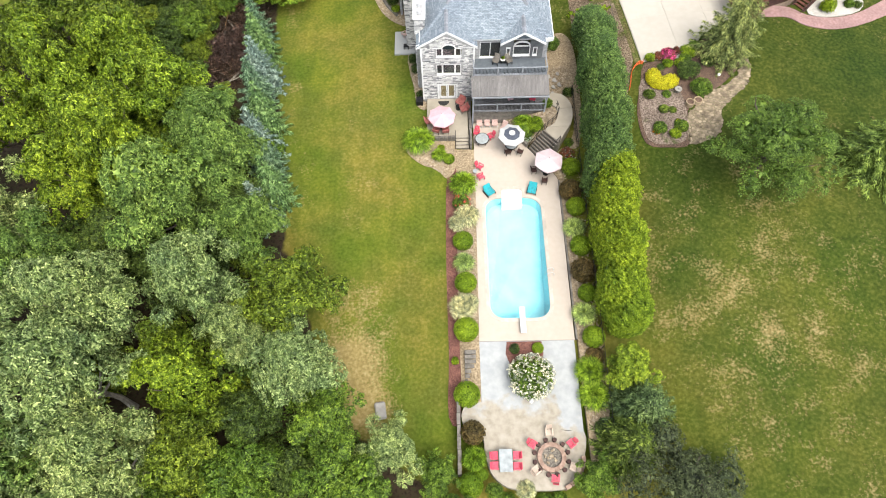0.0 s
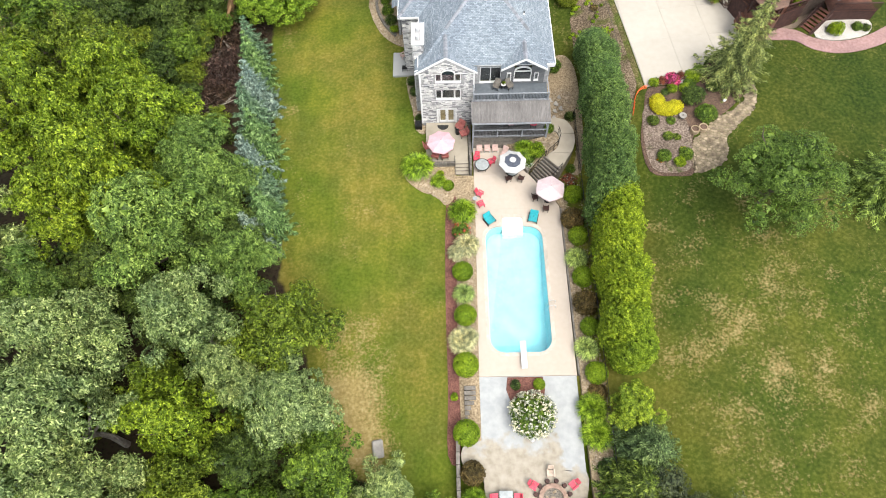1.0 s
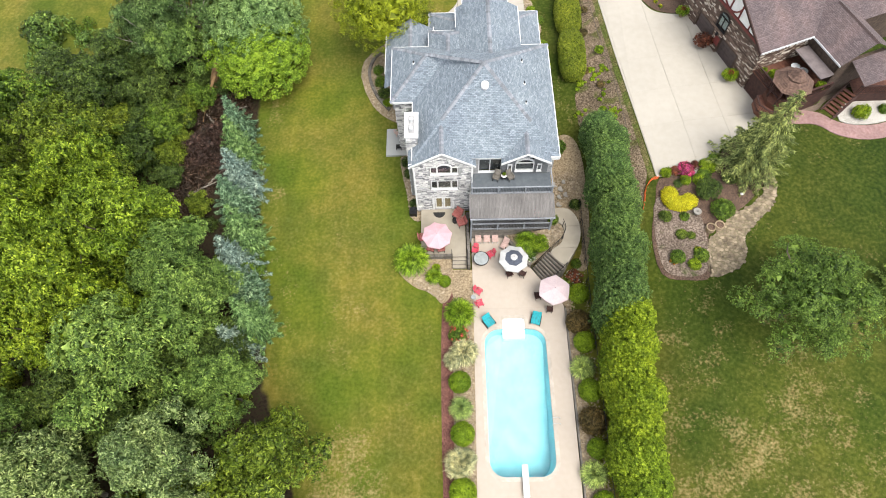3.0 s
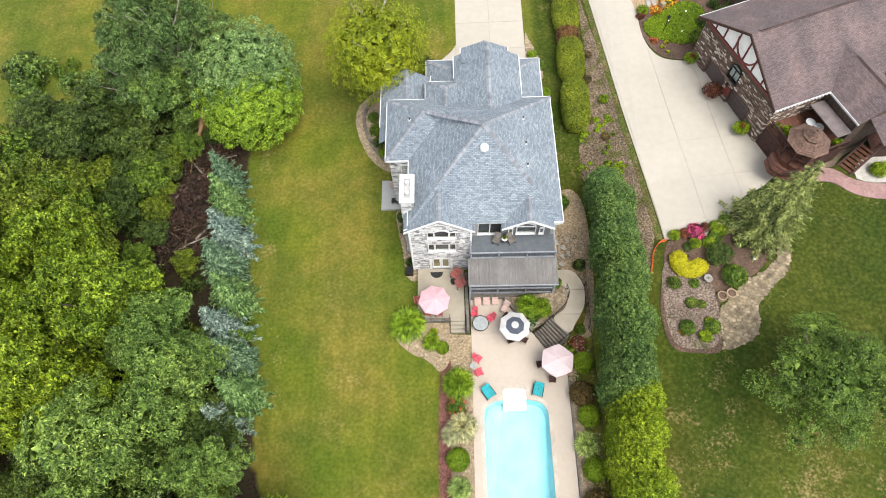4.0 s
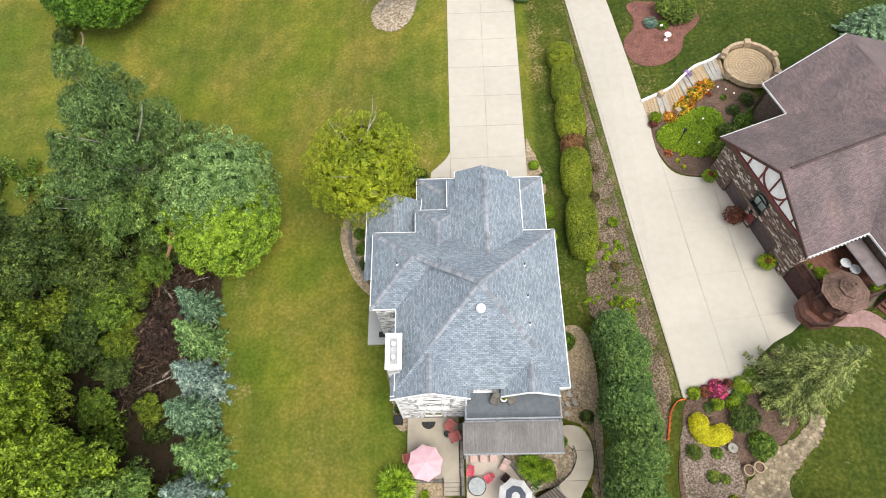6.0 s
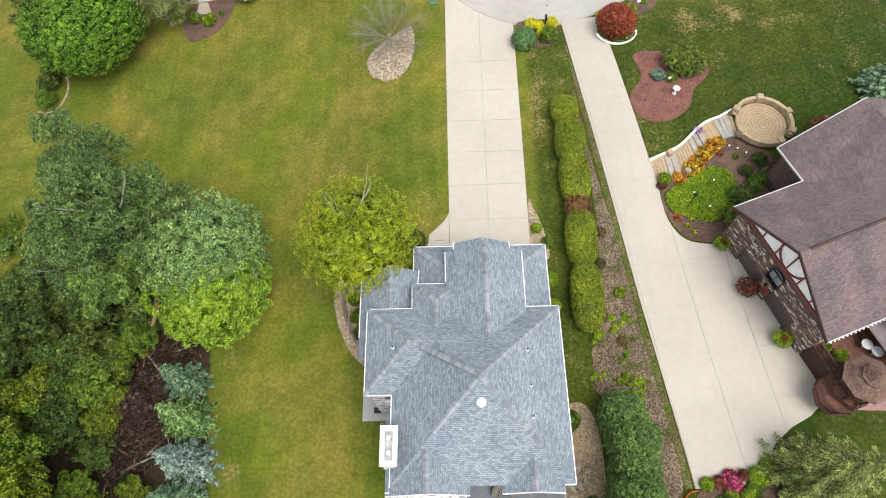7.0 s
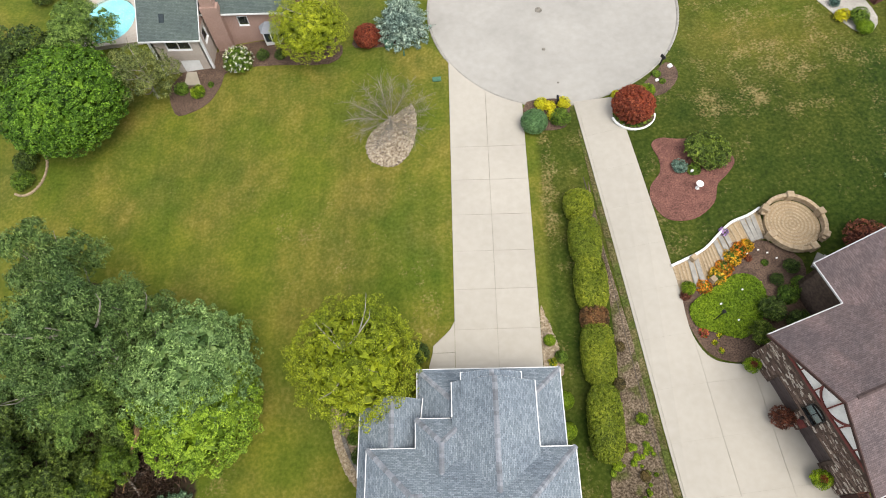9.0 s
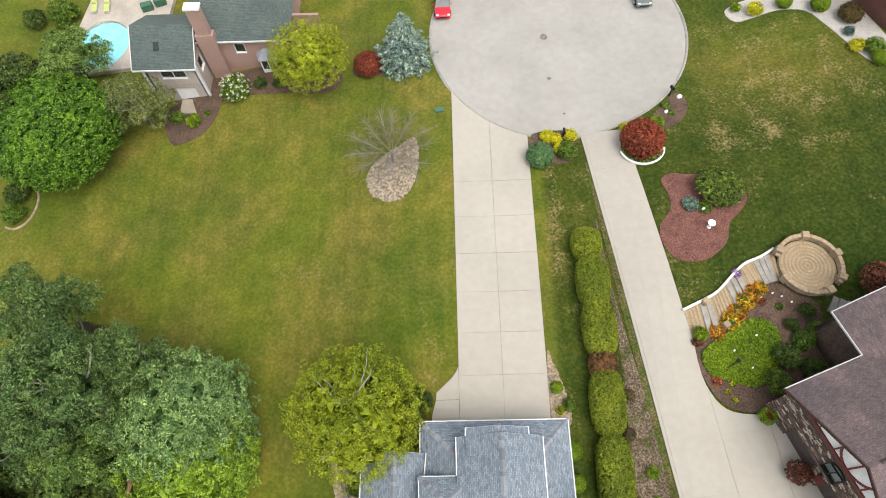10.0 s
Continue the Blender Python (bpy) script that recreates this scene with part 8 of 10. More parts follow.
deck_rail(ndeck, (0.9, -5.9), (0.9, -8.8), NDK)
deck_rail(ndeck, (3.6, -10.3), (6.0, -10.3), NDK)
gaz = thing("gazebo", "octagonal timber gazebo with a layered cedar shingle roof", "gazebo")
spot = NH.inverted() @ Vector((32.1, 51.6, 0))
gaz.matrix_basis = NH @ pose(spot.x, spot.y, 0)
for r, z0, z1, rt in ((1.85, 4.85, 5.65, 0.72), (0.92, 5.7, 6.3, 0.10)):
    for k in range(8):
        a0, a1 = 2 * math.pi * (k + 0.5) / 8, 2 * math.pi * (k + 1.5) / 8
        rows_n = 7 if r > 1.5 else 4
        for j in range(rows_n):
            u0, u1 = j / rows_n, (j + 1.12) / rows_n
            ra, rb_, za, zb = r + (rt - r) * u0, r + (rt - r) * min(u1, 1), z0 + (z1 - z0) * u0, z0 + (z1 - z0) * min(u1, 1)
            pts = [(ra * math.cos(a0), ra * math.sin(a0), za + 0.04), (ra * math.cos(a1), ra * math.sin(a1), za + 0.04), (rb_ * math.cos(a1), rb_ * math.sin(a1), zb), (rb_ * math.cos(a0), rb_ * math.sin(a0), zb)]
            b = bmesh.new()
            add_faces(b, pts + [(x, y, z - 0.06) for x, y, z in pts], ((0, 1, 2, 3), (7, 6, 5, 4), (0, 4, 5, 1), (1, 5, 6, 2), (2, 6, 7, 3), (3, 7, 4, 0)))
            part("shingle_course", b, CEDAR, gaz)
part("floor", prism(ring_of(0, 0, 1.65, seg=8), 0.3, NDK), REDWOOD, gaz)
for k in range(8):
    a = 2 * math.pi * (k + 0.5) / 8
    part("post", box(1.5 * math.cos(a), 1.5 * math.sin(a), NDK, 0.14, 0.14, 2.1, math.degrees(a)), BROWN_WOOD, gaz)
    a2 = 2 * math.pi * (k + 1.5) / 8
    if k not in (0, 1):
        part("rail", box(1.42 * math.cos((a + a2) / 2), 1.42 * math.sin((a + a2) / 2), NDK + 0.88, 0.12, 1.1, 0.08, math.degrees((a + a2) / 2)), BROWN_WOOD, gaz)
bay = thing("deck_bay", "octagonal railed bay at the corner of the timber deck", "deck")
bay.matrix_basis = NH @ pose(0.35, -9.6, 0)
part("floor", prism(ring_of(0, 0, 1.5, seg=8), 1.9, 2.3), REDWOOD, bay)
for k in range(3, 8):
    a, a2 = 2 * math.pi * k / 8, 2 * math.pi * (k + 1) / 8
    deck_rail(bay, (1.45 * math.cos(a), 1.45 * math.sin(a)), (1.45 * math.cos(a2), 1.45 * math.sin(a2)), 2.3, 0.9)
awning = tagged(part("awning", box(0, 0, 4.55, 1.5, 3.9, 0.12, bevel=0.02), surface("grey_brown_membrane", (0.11, 0.09, 0.09), (0.15, 0.125, 0.125), 2.0, 0.7, 0.1)), "flat grey awning roof over the deck door", "awning")
awning.matrix_basis = NH @ pose(5.1, -8.0, 0, 0, 0, 0)
for u, v in ((4.2, -7.2), (4.55, -7.95)):
    tub = tagged(part("round_table", add_rod(rod((0, 0, 0), (0, 0, 0.7), 0.06), (0, 0, 0.7), (0, 0, 0.76), 0.42, seg=20), WHITE_METAL), "white round bistro table on the deck", "table")
    tub.matrix_basis = NH @ pose(u, v, NDK)
for u, v, r in ((1.5, -6.3, 0.35), (1.9, -7.2, 0.6), (5.2, -9.9, 0.5)):
    q = NH @ Vector((u, v, 0))
    pot = thing("potted_plant", "leafy potted plant on the timber deck", "plant", (q.x, q.y, NDK))
    part("pot", rod((0, 0, 0), (0, 0, 0.35), 0.16, 0.22, 12), TERRACOTTA, pot)
    lf = linked("foliage", SHRUB["lime"], None, pot)
    lf.matrix_basis = pose(0, 0, 0.2) @ Matrix.Diagonal((r, r, r, 1))
nst = thing("timber_stair", "dark brown timber stair from deck to garden path", "stairs")
nst.matrix_basis = pose(38.2, 51.9, 0.2, 0, 0, 37)
for k in range(9):
    part("tread", box(-1.5 + 0.34 * k, 0, 0.08 + 0.2 * k, 0.32, 1.3, 0.06), REDWOOD, nst)
for y in (-0.68, 0.68):
    part("stringer", tube_along([(-1.7, y, 0.0), (1.4, y, 1.8)], [0.1, 0.1], 4), BROWN_WOOD, nst)
    part("handrail", tube_along([(-1.7, y, 0.95), (1.4, y, 2.75)], [0.05, 0.05], 5), BROWN_WOOD, nst)
    for k in range(8):
        part("baluster", rod((-1.6 + 0.4 * k, y, 0.1 + 0.23 * k), (-1.6 + 0.4 * k, y, 1.0 + 0.23 * k), 0.025, seg=5), BROWN_WOOD, nst)
landing = thing("porch_deck", "small timber porch with benches under a brown roof", "deck", (42.0, 54.2, 0))
for k in range(16):
    part("board", box(-2.4 + 0.3 * k, 0, 1.95, 0.29, 3.4, 0.06), REDWOOD, landing)
deck_rail(landing, (-2.4, -1.7), (2.4, -1.7), 2.0)
part("skirt", box(0, -1.6, 0, 4.8, 0.1, 1.95), BROWN_WOOD, landing)
bench = thing("bench", "dark brown slatted bench on the porch", "bench", (42.6, 54.6, 2.01), 20)
for k in range(4):
    part("slat", box(0, -0.2 + 0.12 * k, 0.42, 1.4, 0.1, 0.04), BROWN_WOOD, bench)
part("backrest", box(0, 0.28, 0.45, 1.4, 0.05, 0.5), BROWN_WOOD, bench)
for x in (-0.6, 0.6):
    part("leg", box(x, 0, 0, 0.06, 0.5, 0.44), BROWN_WOOD, bench)

# rose path and white gravel bed below the stair
rose = smooth_line([(31.2, 51.0), (33.5, 50.2), (35.9, 50.0), (37.6, 48.7), (40.4, 48.1), (44.2, 49.0), (50, 52), (50, 54), (44.0, 50.6), (40.6, 49.7), (38.0, 50.2), (36.4, 51.4), (33.8, 51.9), (31.8, 52.4)], 3)
sheet("garden_path", rose, 0.07, RED_BRICK_PAVE, "rose stamped concrete garden path curving past the stair", "path")
sheet("gravel_bed", smooth_line([(38.2, 50.3), (40.6, 49.8), (43.6, 50.6), (44.2, 52.4), (41.5, 52.6), (39.0, 52.2)], 3), 0.09, GRAVEL_PALE, "white gravel bed beside the timber stair", "gravel bed")
sheet("mulch_bed", smooth_line([(33.6, 52.2), (36.2, 51.6), (37.4, 52.6), (40.0, 54.5), (38.0, 56.0), (34.5, 54.5)], 3), 0.06, MULCH_PALE, "pale mulch bed below the timber deck", "mulch bed")
for x, y, r, key in ((40.2, 50.9, 0.9, "lime"), (42.6, 51.4, 0.6, "green"), (43.4, 51.2, 0.5, "dark"), (36.2, 52.8, 0.7, "green"), (35.2, 53.6, 0.6, "green")):
    shrub(key, x, y, r, "leafy green shrub beside the timber stair")

# planters at the garage front
for x, y, r, key, name_ in ((25.55, 64.35, 0.75, "lime", "lime green coleus in a pot beside the garage door"), (28.75, 55.8, 0.85, "lime", "lime green coleus in a pot beside the garage door"), (26.9, 60.3, 1.05, "maroon", "dark red Japanese maple in a pot between garage doors")):
    z = land(x, y) + 0.07
    e = thing("potted_plant", name_, "plant", (x, y, z))
    part("pot", rod((0, 0, 0), (0, 0, 0.45), 0.22, 0.32, 14), TERRACOTTA, e)
    lf = linked("foliage", SHRUB[key], None, e)
    lf.matrix_basis = pose(0, 0, 0.3) @ Matrix.Diagonal((r, r, r * 0.8, 1))
    if key == "lime":
        cf = linked("centre_leaves", SHRUB["red"], None, e, "dark red centre leaves")
        cf.matrix_basis = pose(0, 0, 0.62) @ Matrix.Diagonal((r * 0.4, r * 0.4, r * 0.5, 1))

# ---- front garden of the brown-roofed house ----
front_bed = smooth_line([(20.95, 70.6), (21.35, 68.0), (22.3, 65.9), (23.6, 65.0), (25.6, 64.8), (27.2, 65.6), (31.0, 67.4), (31.6, 70.6), (31.8, 73.4), (29.2, 75.2), (27.4, 75.0), (25.6, 73.4), (23.6, 71.4)], 3)
sheet("mulch_bed", front_bed, 0.05, MULCH, "brown mulch bed in front of the house", "mulch bed")
paving = thing("paved_walk", "sand paver walk climbing in broad steps to a round patio", "path", kind="structure")
walk_l = smooth_line([(20.7, 73.0), (22.4, 73.75), (23.8, 74.5), (25.3, 75.9), (26.5, 76.9), (28.0, 77.5), (29.2, 78.2)], 3, False)
walk_r = smooth_line([(21.0, 70.7), (22.6, 71.0), (24.3, 71.9), (25.9, 73.4), (27.2, 74.7), (28.4, 75.3), (29.3, 75.4)], 3, False)
ribbon = walk_l + walk_r[::-1]
linked("bedding", drape(ribbon, 0.06), PAVER_BED, paving)
paver = mesh_of(box(0, 0, 0, 0.27, 0.17, 0.05, bevel=0.008), "paver")
paver.materials.append(PAVER)
rp = random.Random(12)
lane = list(zip(walk_l, walk_r))
count_p = 0
for i in range(len(lane) - 1):
    (la, ra_), (lb, rb2) = lane[i], lane[i + 1]
    L = math.hypot((la[0] + ra_[0] - lb[0] - rb2[0]) / 2, (la[1] + ra_[1] - lb[1] - rb2[1]) / 2)
    W = math.hypot(la[0] - ra_[0], la[1] - ra_[1])
    for a in range(max(int(L / 0.30), 1)):
        for b in range(int(W / 0.29)):
            u, v = (a + 0.5) / max(int(L / 0.30), 1), (b + 0.5 + 0.25 * (a % 2)) / (int(W / 0.29) + 0.3)
            pl = (la[0] + (lb[0] - la[0]) * u, la[1] + (lb[1] - la[1]) * u)
            pr = (ra_[0] + (rb2[0] - ra_[0]) * u, ra_[1] + (rb2[1] - ra_[1]) * u)
            x, y = pl[0] + (pr[0] - pl[0]) * v, pl[1] + (pr[1] - pl[1]) * v
            ang = math.degrees(math.atan2(pr[1] - pl[1], pr[0] - pl[0]))
            if count_p < 300:
                piece("paver", paver, paving, pose(x, y, land(x, y) + 0.045, 0, 0, ang))
                count_p += 1
for i in (3, 4, 8, 9, 10, 14, 15, 16):
    (la, ra_), (lb, rb2) = lane[i], lane[min(i + 1, len(lane) - 1)]
    mx, my = (la[0] + ra_[0]) / 2, (la[1] + ra_[1]) / 2
    part("step", box(mx, my, land(mx, my) - 0.2, math.hypot(la[0] - ra_[0], la[1] - ra_[1]), 0.42, 0.38, math.degrees(math.atan2(ra_[1] - la[1], ra_[0] - la[0])), 0.03), KERB, paving, "pale stone step")
edge_w = thing("garden_wall", "low white-capped wall curving along the paved walk", "wall", kind="structure")
for (xa, ya), (xb, yb) in zip(walk_l, walk_l[1:]):
    mx, my = (xa + xb) / 2, (ya + yb) / 2
    L = math.hypot(xb - xa, yb - ya)
    part("block", box(mx, my + 0.12, land(mx, my) - 0.2, L + 0.03, 0.2, 0.55, math.degrees(math.atan2(yb - ya, xb - xa)), 0.03), STUCCO, edge_w)
for x, y in ((22.6, 73.7), (23.9, 71.7)):
    part("pier", box(x, y, land(x, y) - 0.1, 0.5, 0.5, 0.75, 35, 0.03), LIMESTONE, edge_w)
rot = thing("round_patio", "round sand paver patio inside a low block seat wall", "patio", kind="structure")
RC = (31.6, 76.6)
rz = land(*RC) + 0.25
part("bedding", prism(ring_of(*RC, 2.35, seg=48), rz - 0.9, rz), PAVER_BED, rot)
for j in range(7):
    r = 0.2 + 0.32 * j
    n_p = max(int(2 * math.pi * r / 0.3), 4)
    for k in range(n_p):
        a = 2 * math.pi * (k + 0.5 * (j % 2)) / n_p
        piece("paver", paver, rot, pose(RC[0] + r * math.cos(a), RC[1] + r * math.sin(a), rz - 0.02, 0, 0, math.degrees(a) + 90))
seat = thing("seat_wall", "low curved block seat wall with square piers", "wall", kind="structure")
wall_block = mesh_of(box(0, 0, 0, 0.34, 0.42, 0.2, bevel=0.02), "block")
wall_block.materials.append(LIMESTONE)
for c_ in range(3):
    for k in range(38):
        a = 2 * math.pi * (k + 0.5 * (c_ % 2)) / 38
        if 158 < math.degrees(a) % 360 < 200 or 300 < math.degrees(a) % 360 < 322:
            continue
        piece("block", wall_block, seat, pose(RC[0] + 2.6 * math.cos(a), RC[1] + 2.6 * math.sin(a), rz - 0.05 + 0.2 * c_, 0, 0, math.degrees(a)))
for a in (20, 85, 150, 208, 292, 330):
    part("pier", box(RC[0] + 2.62 * math.cos(radians(a)), RC[1] + 2.62 * math.sin(radians(a)), rz - 0.1, 0.6, 0.6, 0.85, a, 0.04), LIMESTONE, seat)
entry = thing("entry_steps", "grey stone steps with a dark railing to the front door", "steps")
for k in range(4):
    part("step", box(33.0 + 0.42 * k, 73.2 - 0.28 * k, land(33, 73) - 0.1, 0.5, 1.5, 0.3 + 0.15 * k, -33, 0.02), KERB, entry)
rl = bmesh.new()
for k in range(9):
    x, y = 32.4 + 0.28 * k, 72.4 - 0.19 * k
    add_rod(rl, (x, y, land(33, 73)), (x, y, land(33, 73) + 1.2 + 0.05 * k), 0.02, seg=5)
add_rod(rl, (32.4, 72.4, land(33, 73) + 1.2), (34.64, 70.9, land(33, 73) + 1.6), 0.03)
part("railing", rl, DARK_METAL, entry)
cover_line = smooth_line([(21.6, 69.3), (22.0, 67.8), (23.3, 67.3), (24.6, 66.9), (25.8, 66.8), (27.4, 68.2), (28.2, 70.2), (27.6, 71.9), (26.0, 72.2), (24.2, 71.2), (22.6, 70.3)], 3)


def ground_cover(outline, material, count, leaf, h, label, seed):
    rg_ = random.Random(seed)
    rng = np.random.default_rng(seed)
    pts = scatter(outline, count, rg_)
    C = np.array([(x, y, land(x, y) + 0.05 + h * rg_.random() + 0.05 * noise.noise(Vector((x, y, 0)) * 1.3)) for x, y in pts])
    N = rng.normal(size=C.shape) * 0.45 + np.array([0, 0, 1.0])
    ob = linked("ground_cover", cards_mesh("ground_cover", leaf_arrays(C, N, leaf * rng.uniform(0.7, 1.3, len(C)), 0.7, rng)), material)
    return tagged(ob, label, "ground cover", kind="stuff")


ground_cover(cover_line, foliage("ground_cover_leaf", (0.07, 0.125, 0.005), (0.135, 0.215, 0.010), (0.22, 0.31, 0.024), sheen=0.12, mottle=0.35, grain=4.0), 30000, 0.075, 0.2, "thick lime green ground cover in the front bed", 21)
for k, (x, y, r, key) in enumerate(((30.6, 72.7, 0.75, "dark"), (29.2, 71.6, 0.65, "dark"), (29.8, 70.2, 0.95, "green"), (31.0, 71.0, 0.9, "green"), (26.9, 67.0, 1.15, "juniper"), (28.2, 68.9, 1.2, "dark"), (30.1, 67.9, 1.1, "dark"), (28.6, 73.2, 0.35, "green"), (21.7, 71.0, 0.7, "lime"), (21.4, 70.4, 0.5, "maroon"), (27.3, 73.6, 0.35, "maroon"))):
    shrub(key, x, y, r, "rounded garden shrub in brown mulch")
for k, (x, y, r) in enumerate(((23.1, 71.2, 0.65), (24.4, 72.1, 0.8), (25.1, 72.8, 0.75), (25.9, 73.7, 0.8), (26.7, 74.4, 0.75), (27.4, 74.8, 0.6))):
    flowering(x, y, r, r * 0.7, "green", FLOWER_ORANGE if k % 2 == 0 else foliage("amber_petal", (0.5, 0.22, 0.01), (0.62, 0.33, 0.02), (0.7, 0.45, 0.05), 1.0, 0.2), 130, 0.09, "mound of orange and yellow flowers edging the walk", None, None, 20 + k, "flower_mound")
flowering(25.7, 76.2, 0.4, 0.45, "green", FLOWER_PURPLE, 60, 0.08, "violet flowers spilling over the walk's wall", None, None, 30, "flower_mound")
flowering(22.4, 67.2, 0.4, 0.35, "green", FLOWER_CORAL, 50, 0.08, "small coral flowers in brown mulch", None, None, 31, "flower_mound")
for x, y in ((23.2, 66.4), (23.6, 65.7), (23.7, 67.0)):
    flowering(x, y, 0.25, 0.25, "green", GOLD, 25, 0.06, "small yellow flowers in brown mulch", None, None, 32, "flower_mound")
lampost = thing("garden_lamp", "slim dark garden lamp post in the ground cover", "lamp", (23.5, 68.3, land(23.5, 68.3)))
part("post", rod((0, 0, 0), (0, 0, 1.9), 0.045), DARK_METAL, lampost)
part("lantern", add_rod(rod((0, 0, 1.9), (0, 0, 2.2), 0.12, 0.16, 6), (0, 0, 2.2), (0, 0, 2.35), 0.18, 0.02, 6), DARK_METAL, lampost)
for x, y in ((28.2, 74.3), (28.9, 74.0), (27.2, 74.0), (29.6, 73.5), (24.2, 69.6), (26.2, 70.8), (25.4, 68.2)):
    tagged(part("garden_stone", box(x, y, land(x, y) + 0.25, 0.18, 0.14, 0.14, 30, 0.04), STUCCO), "small white stone ornament in the bed", "stone", "white garden stones")
shrub("maroon", 37.0, 74.8, 2.0, "wide mound of dark maroon barberry", 1.8)

# red mulch island on the front lawn
isle = smooth_line([(21.0, 85.7), (21.9, 86.4), (23.4, 86.2), (25.4, 86.0), (27.4, 84.9), (28.2, 83.5), (27.4, 82.2), (26.2, 81.0), (25.5, 79.1), (23.5, 77.6), (21.2, 77.7), (20.1, 79.4), (20.2, 81.1), (21.3, 82.6), (21.4, 84.1)], 4)
sheet("mulch_bed", isle, 0.06, MULCH_RED, "red mulch island bed on the front lawn", "mulch bed")
shrub("juniper", 25.7, 84.4, 2.25, "spreading feathery green juniper on red mulch", 1.7)
shrub("green", 24.3, 82.6, 0.7, "round green shrub on red mulch", 0.7)
shrub("blue", 23.1, 83.0, 0.85, "low blue-green juniper on red mulch", 0.7)
shrub("dark", 24.6, 85.2, 0.8, "dark green shrub on red mulch", 1.0)
bath = thing("bird_bath", "white stone bird bath on a pedestal", "bird bath", (24.3, 80.7, land(24.3, 80.7) + 0.05))
part("pedestal", add_rod(rod((0, 0, 0), (0, 0, 0.1), 0.2, 0.16, 12), (0, 0, 0.1), (0, 0, 0.65), 0.09, 0.08, 12), STUCCO, bath)
part("bowl", rod((0, 0, 0.65), (0, 0, 0.78), 0.14, 0.34, 18), STUCCO, bath)
tagged(part("garden_stone", box(24.0, 82.3, land(24, 82.3) + 0.3, 0.3, 0.22, 0.3, 20, 0.08), STUCCO), "white stone ornament beside a shrub", "stone")


# ---- furniture round the pool ----
def parasol(name, x, y, z, r, top, cloth, label, inner=None, hub=None, spokes=8, sag=0.28, turn=0.0):
    e = thing(name, label, "umbrella", (x, y, z), turn)
    part("pole", rod((0, 0, 0), (0, 0, top - z), 0.025, seg=10), DARK_METAL, e)
    part("base", rod((0, 0, 0), (0, 0, 0.12), 0.28, 0.2, 16), DARK_METAL, e)
    h = top - z
    bands = [(0.0, 1.0, cloth)] if inner is None else [(0.0, 0.24, hub), (0.24, 0.60, inner), (0.60, 1.0, cloth)]
    for a0, a1, m in bands:
        bm = bmesh.new()
        rings = []
        for j in range(4):
            u = a0 + (a1 - a0) * j / 3
            row = []
            for k in range(spokes * 2):
                a = 2 * math.pi * k / (spokes * 2)
                rr = r * u * (1.0 if k % 2 == 0 else 0.90 + 0.05 * (1 - u))
                row.append(bm.verts.new((rr * math.cos(a), rr * math.sin(a), h - 0.62 * u ** 1.25 * r * 0.5 - (0 if k % 2 == 0 else 0.05 * u))))
            rings.append(row)
        for p, q in zip(rings, rings[1:]):
            for k in range(spokes * 2):
                k2 = (k + 1) % (spokes * 2)
                try:
                    bm.faces.new((p[k], p[k2], q[k2], q[k]))
                except ValueError:
                    pass
        if a1 == 1.0:
            drop = [bm.verts.new(v.co + Vector((0, 0, -0.13))) for v in rings[-1]]
            for k in range(spokes * 2):
                k2 = (k + 1) % (spokes * 2)
                bm.faces.new((rings[-1][k], rings[-1][k2], drop[k2], drop[k]))
        bmesh.ops.remove_doubles(bm, verts=bm.verts[:], dist=0.003)
        part("canopy" if a1 == 1.0 else "canopy_band", bm, m, e)
    for k in range(spokes):
        a = 2 * math.pi * k / spokes
        part("rib", rod((0, 0, h - 0.04), (r * 0.97 * math.cos(a), r * 0.97 * math.sin(a), h - 0.33 * r - 0.03), 0.012, seg=5), DARK_METAL, e)
    part("finial", rod((0, 0, h - 0.02), (0, 0, h + 0.08), 0.03, 0.015, 8), DARK_METAL, e)
    return e


def chair(name, label, m, at, turn, group, legs=None, w=0.6, d=0.6, back=0.62, seat_h=0.38, recline=18, arms=True):
    """A chair facing -y before its turn."""
    legs = legs or m
    e = thing(name, label, "chair", at, turn, group)
    part("seat", box(0, 0, seat_h, w, d, 0.07, bevel=0.02, tilt=-4), m, e)
    part("backrest", box(0, d / 2 - 0.03, seat_h + 0.04, w, 0.07, back, bevel=0.02, tilt=-recline), m, e)
    for x in (-w / 2 + 0.04, w / 2 - 0.04):
        for y in (-d / 2 + 0.05, d / 2 - 0.05):
            part("leg", box(x, y, 0, 0.05, 0.05, seat_h + 0.02), legs, e)
        if arms:
            part("armrest", box(x * 1.1, 0, seat_h + 0.22, 0.1, d, 0.04, bevel=0.01), m, e)
    return e


def adirondack(label, m, at, turn, group):
    e = thing("adirondack_chair", label, "chair", at, turn, group)
    for k in range(5):
        part("back_slat", box(-0.24 + 0.12 * k, 0.36, 0.28, 0.105, 0.025, 0.78 - 0.05 * abs(k - 2), tilt=-24, bevel=0.006), m, e)
        part("seat_slat", box(0, -0.28 + 0.125 * k, 0.36 - 0.03 * k, 0.56, 0.11, 0.025, bevel=0.006), m, e)
    for x in (-0.33, 0.33):
        part("armrest", box(x, -0.02, 0.55, 0.14, 0.72, 0.03, bevel=0.01), m, e)
        part("leg", box(x, -0.3, 0, 0.05, 0.1, 0.56), m, e)
        part("leg", box(x, 0.3, 0, 0.05, 0.1, 0.5), m, e)
    e.scale = (0.82, 0.82, 0.82)
    return e


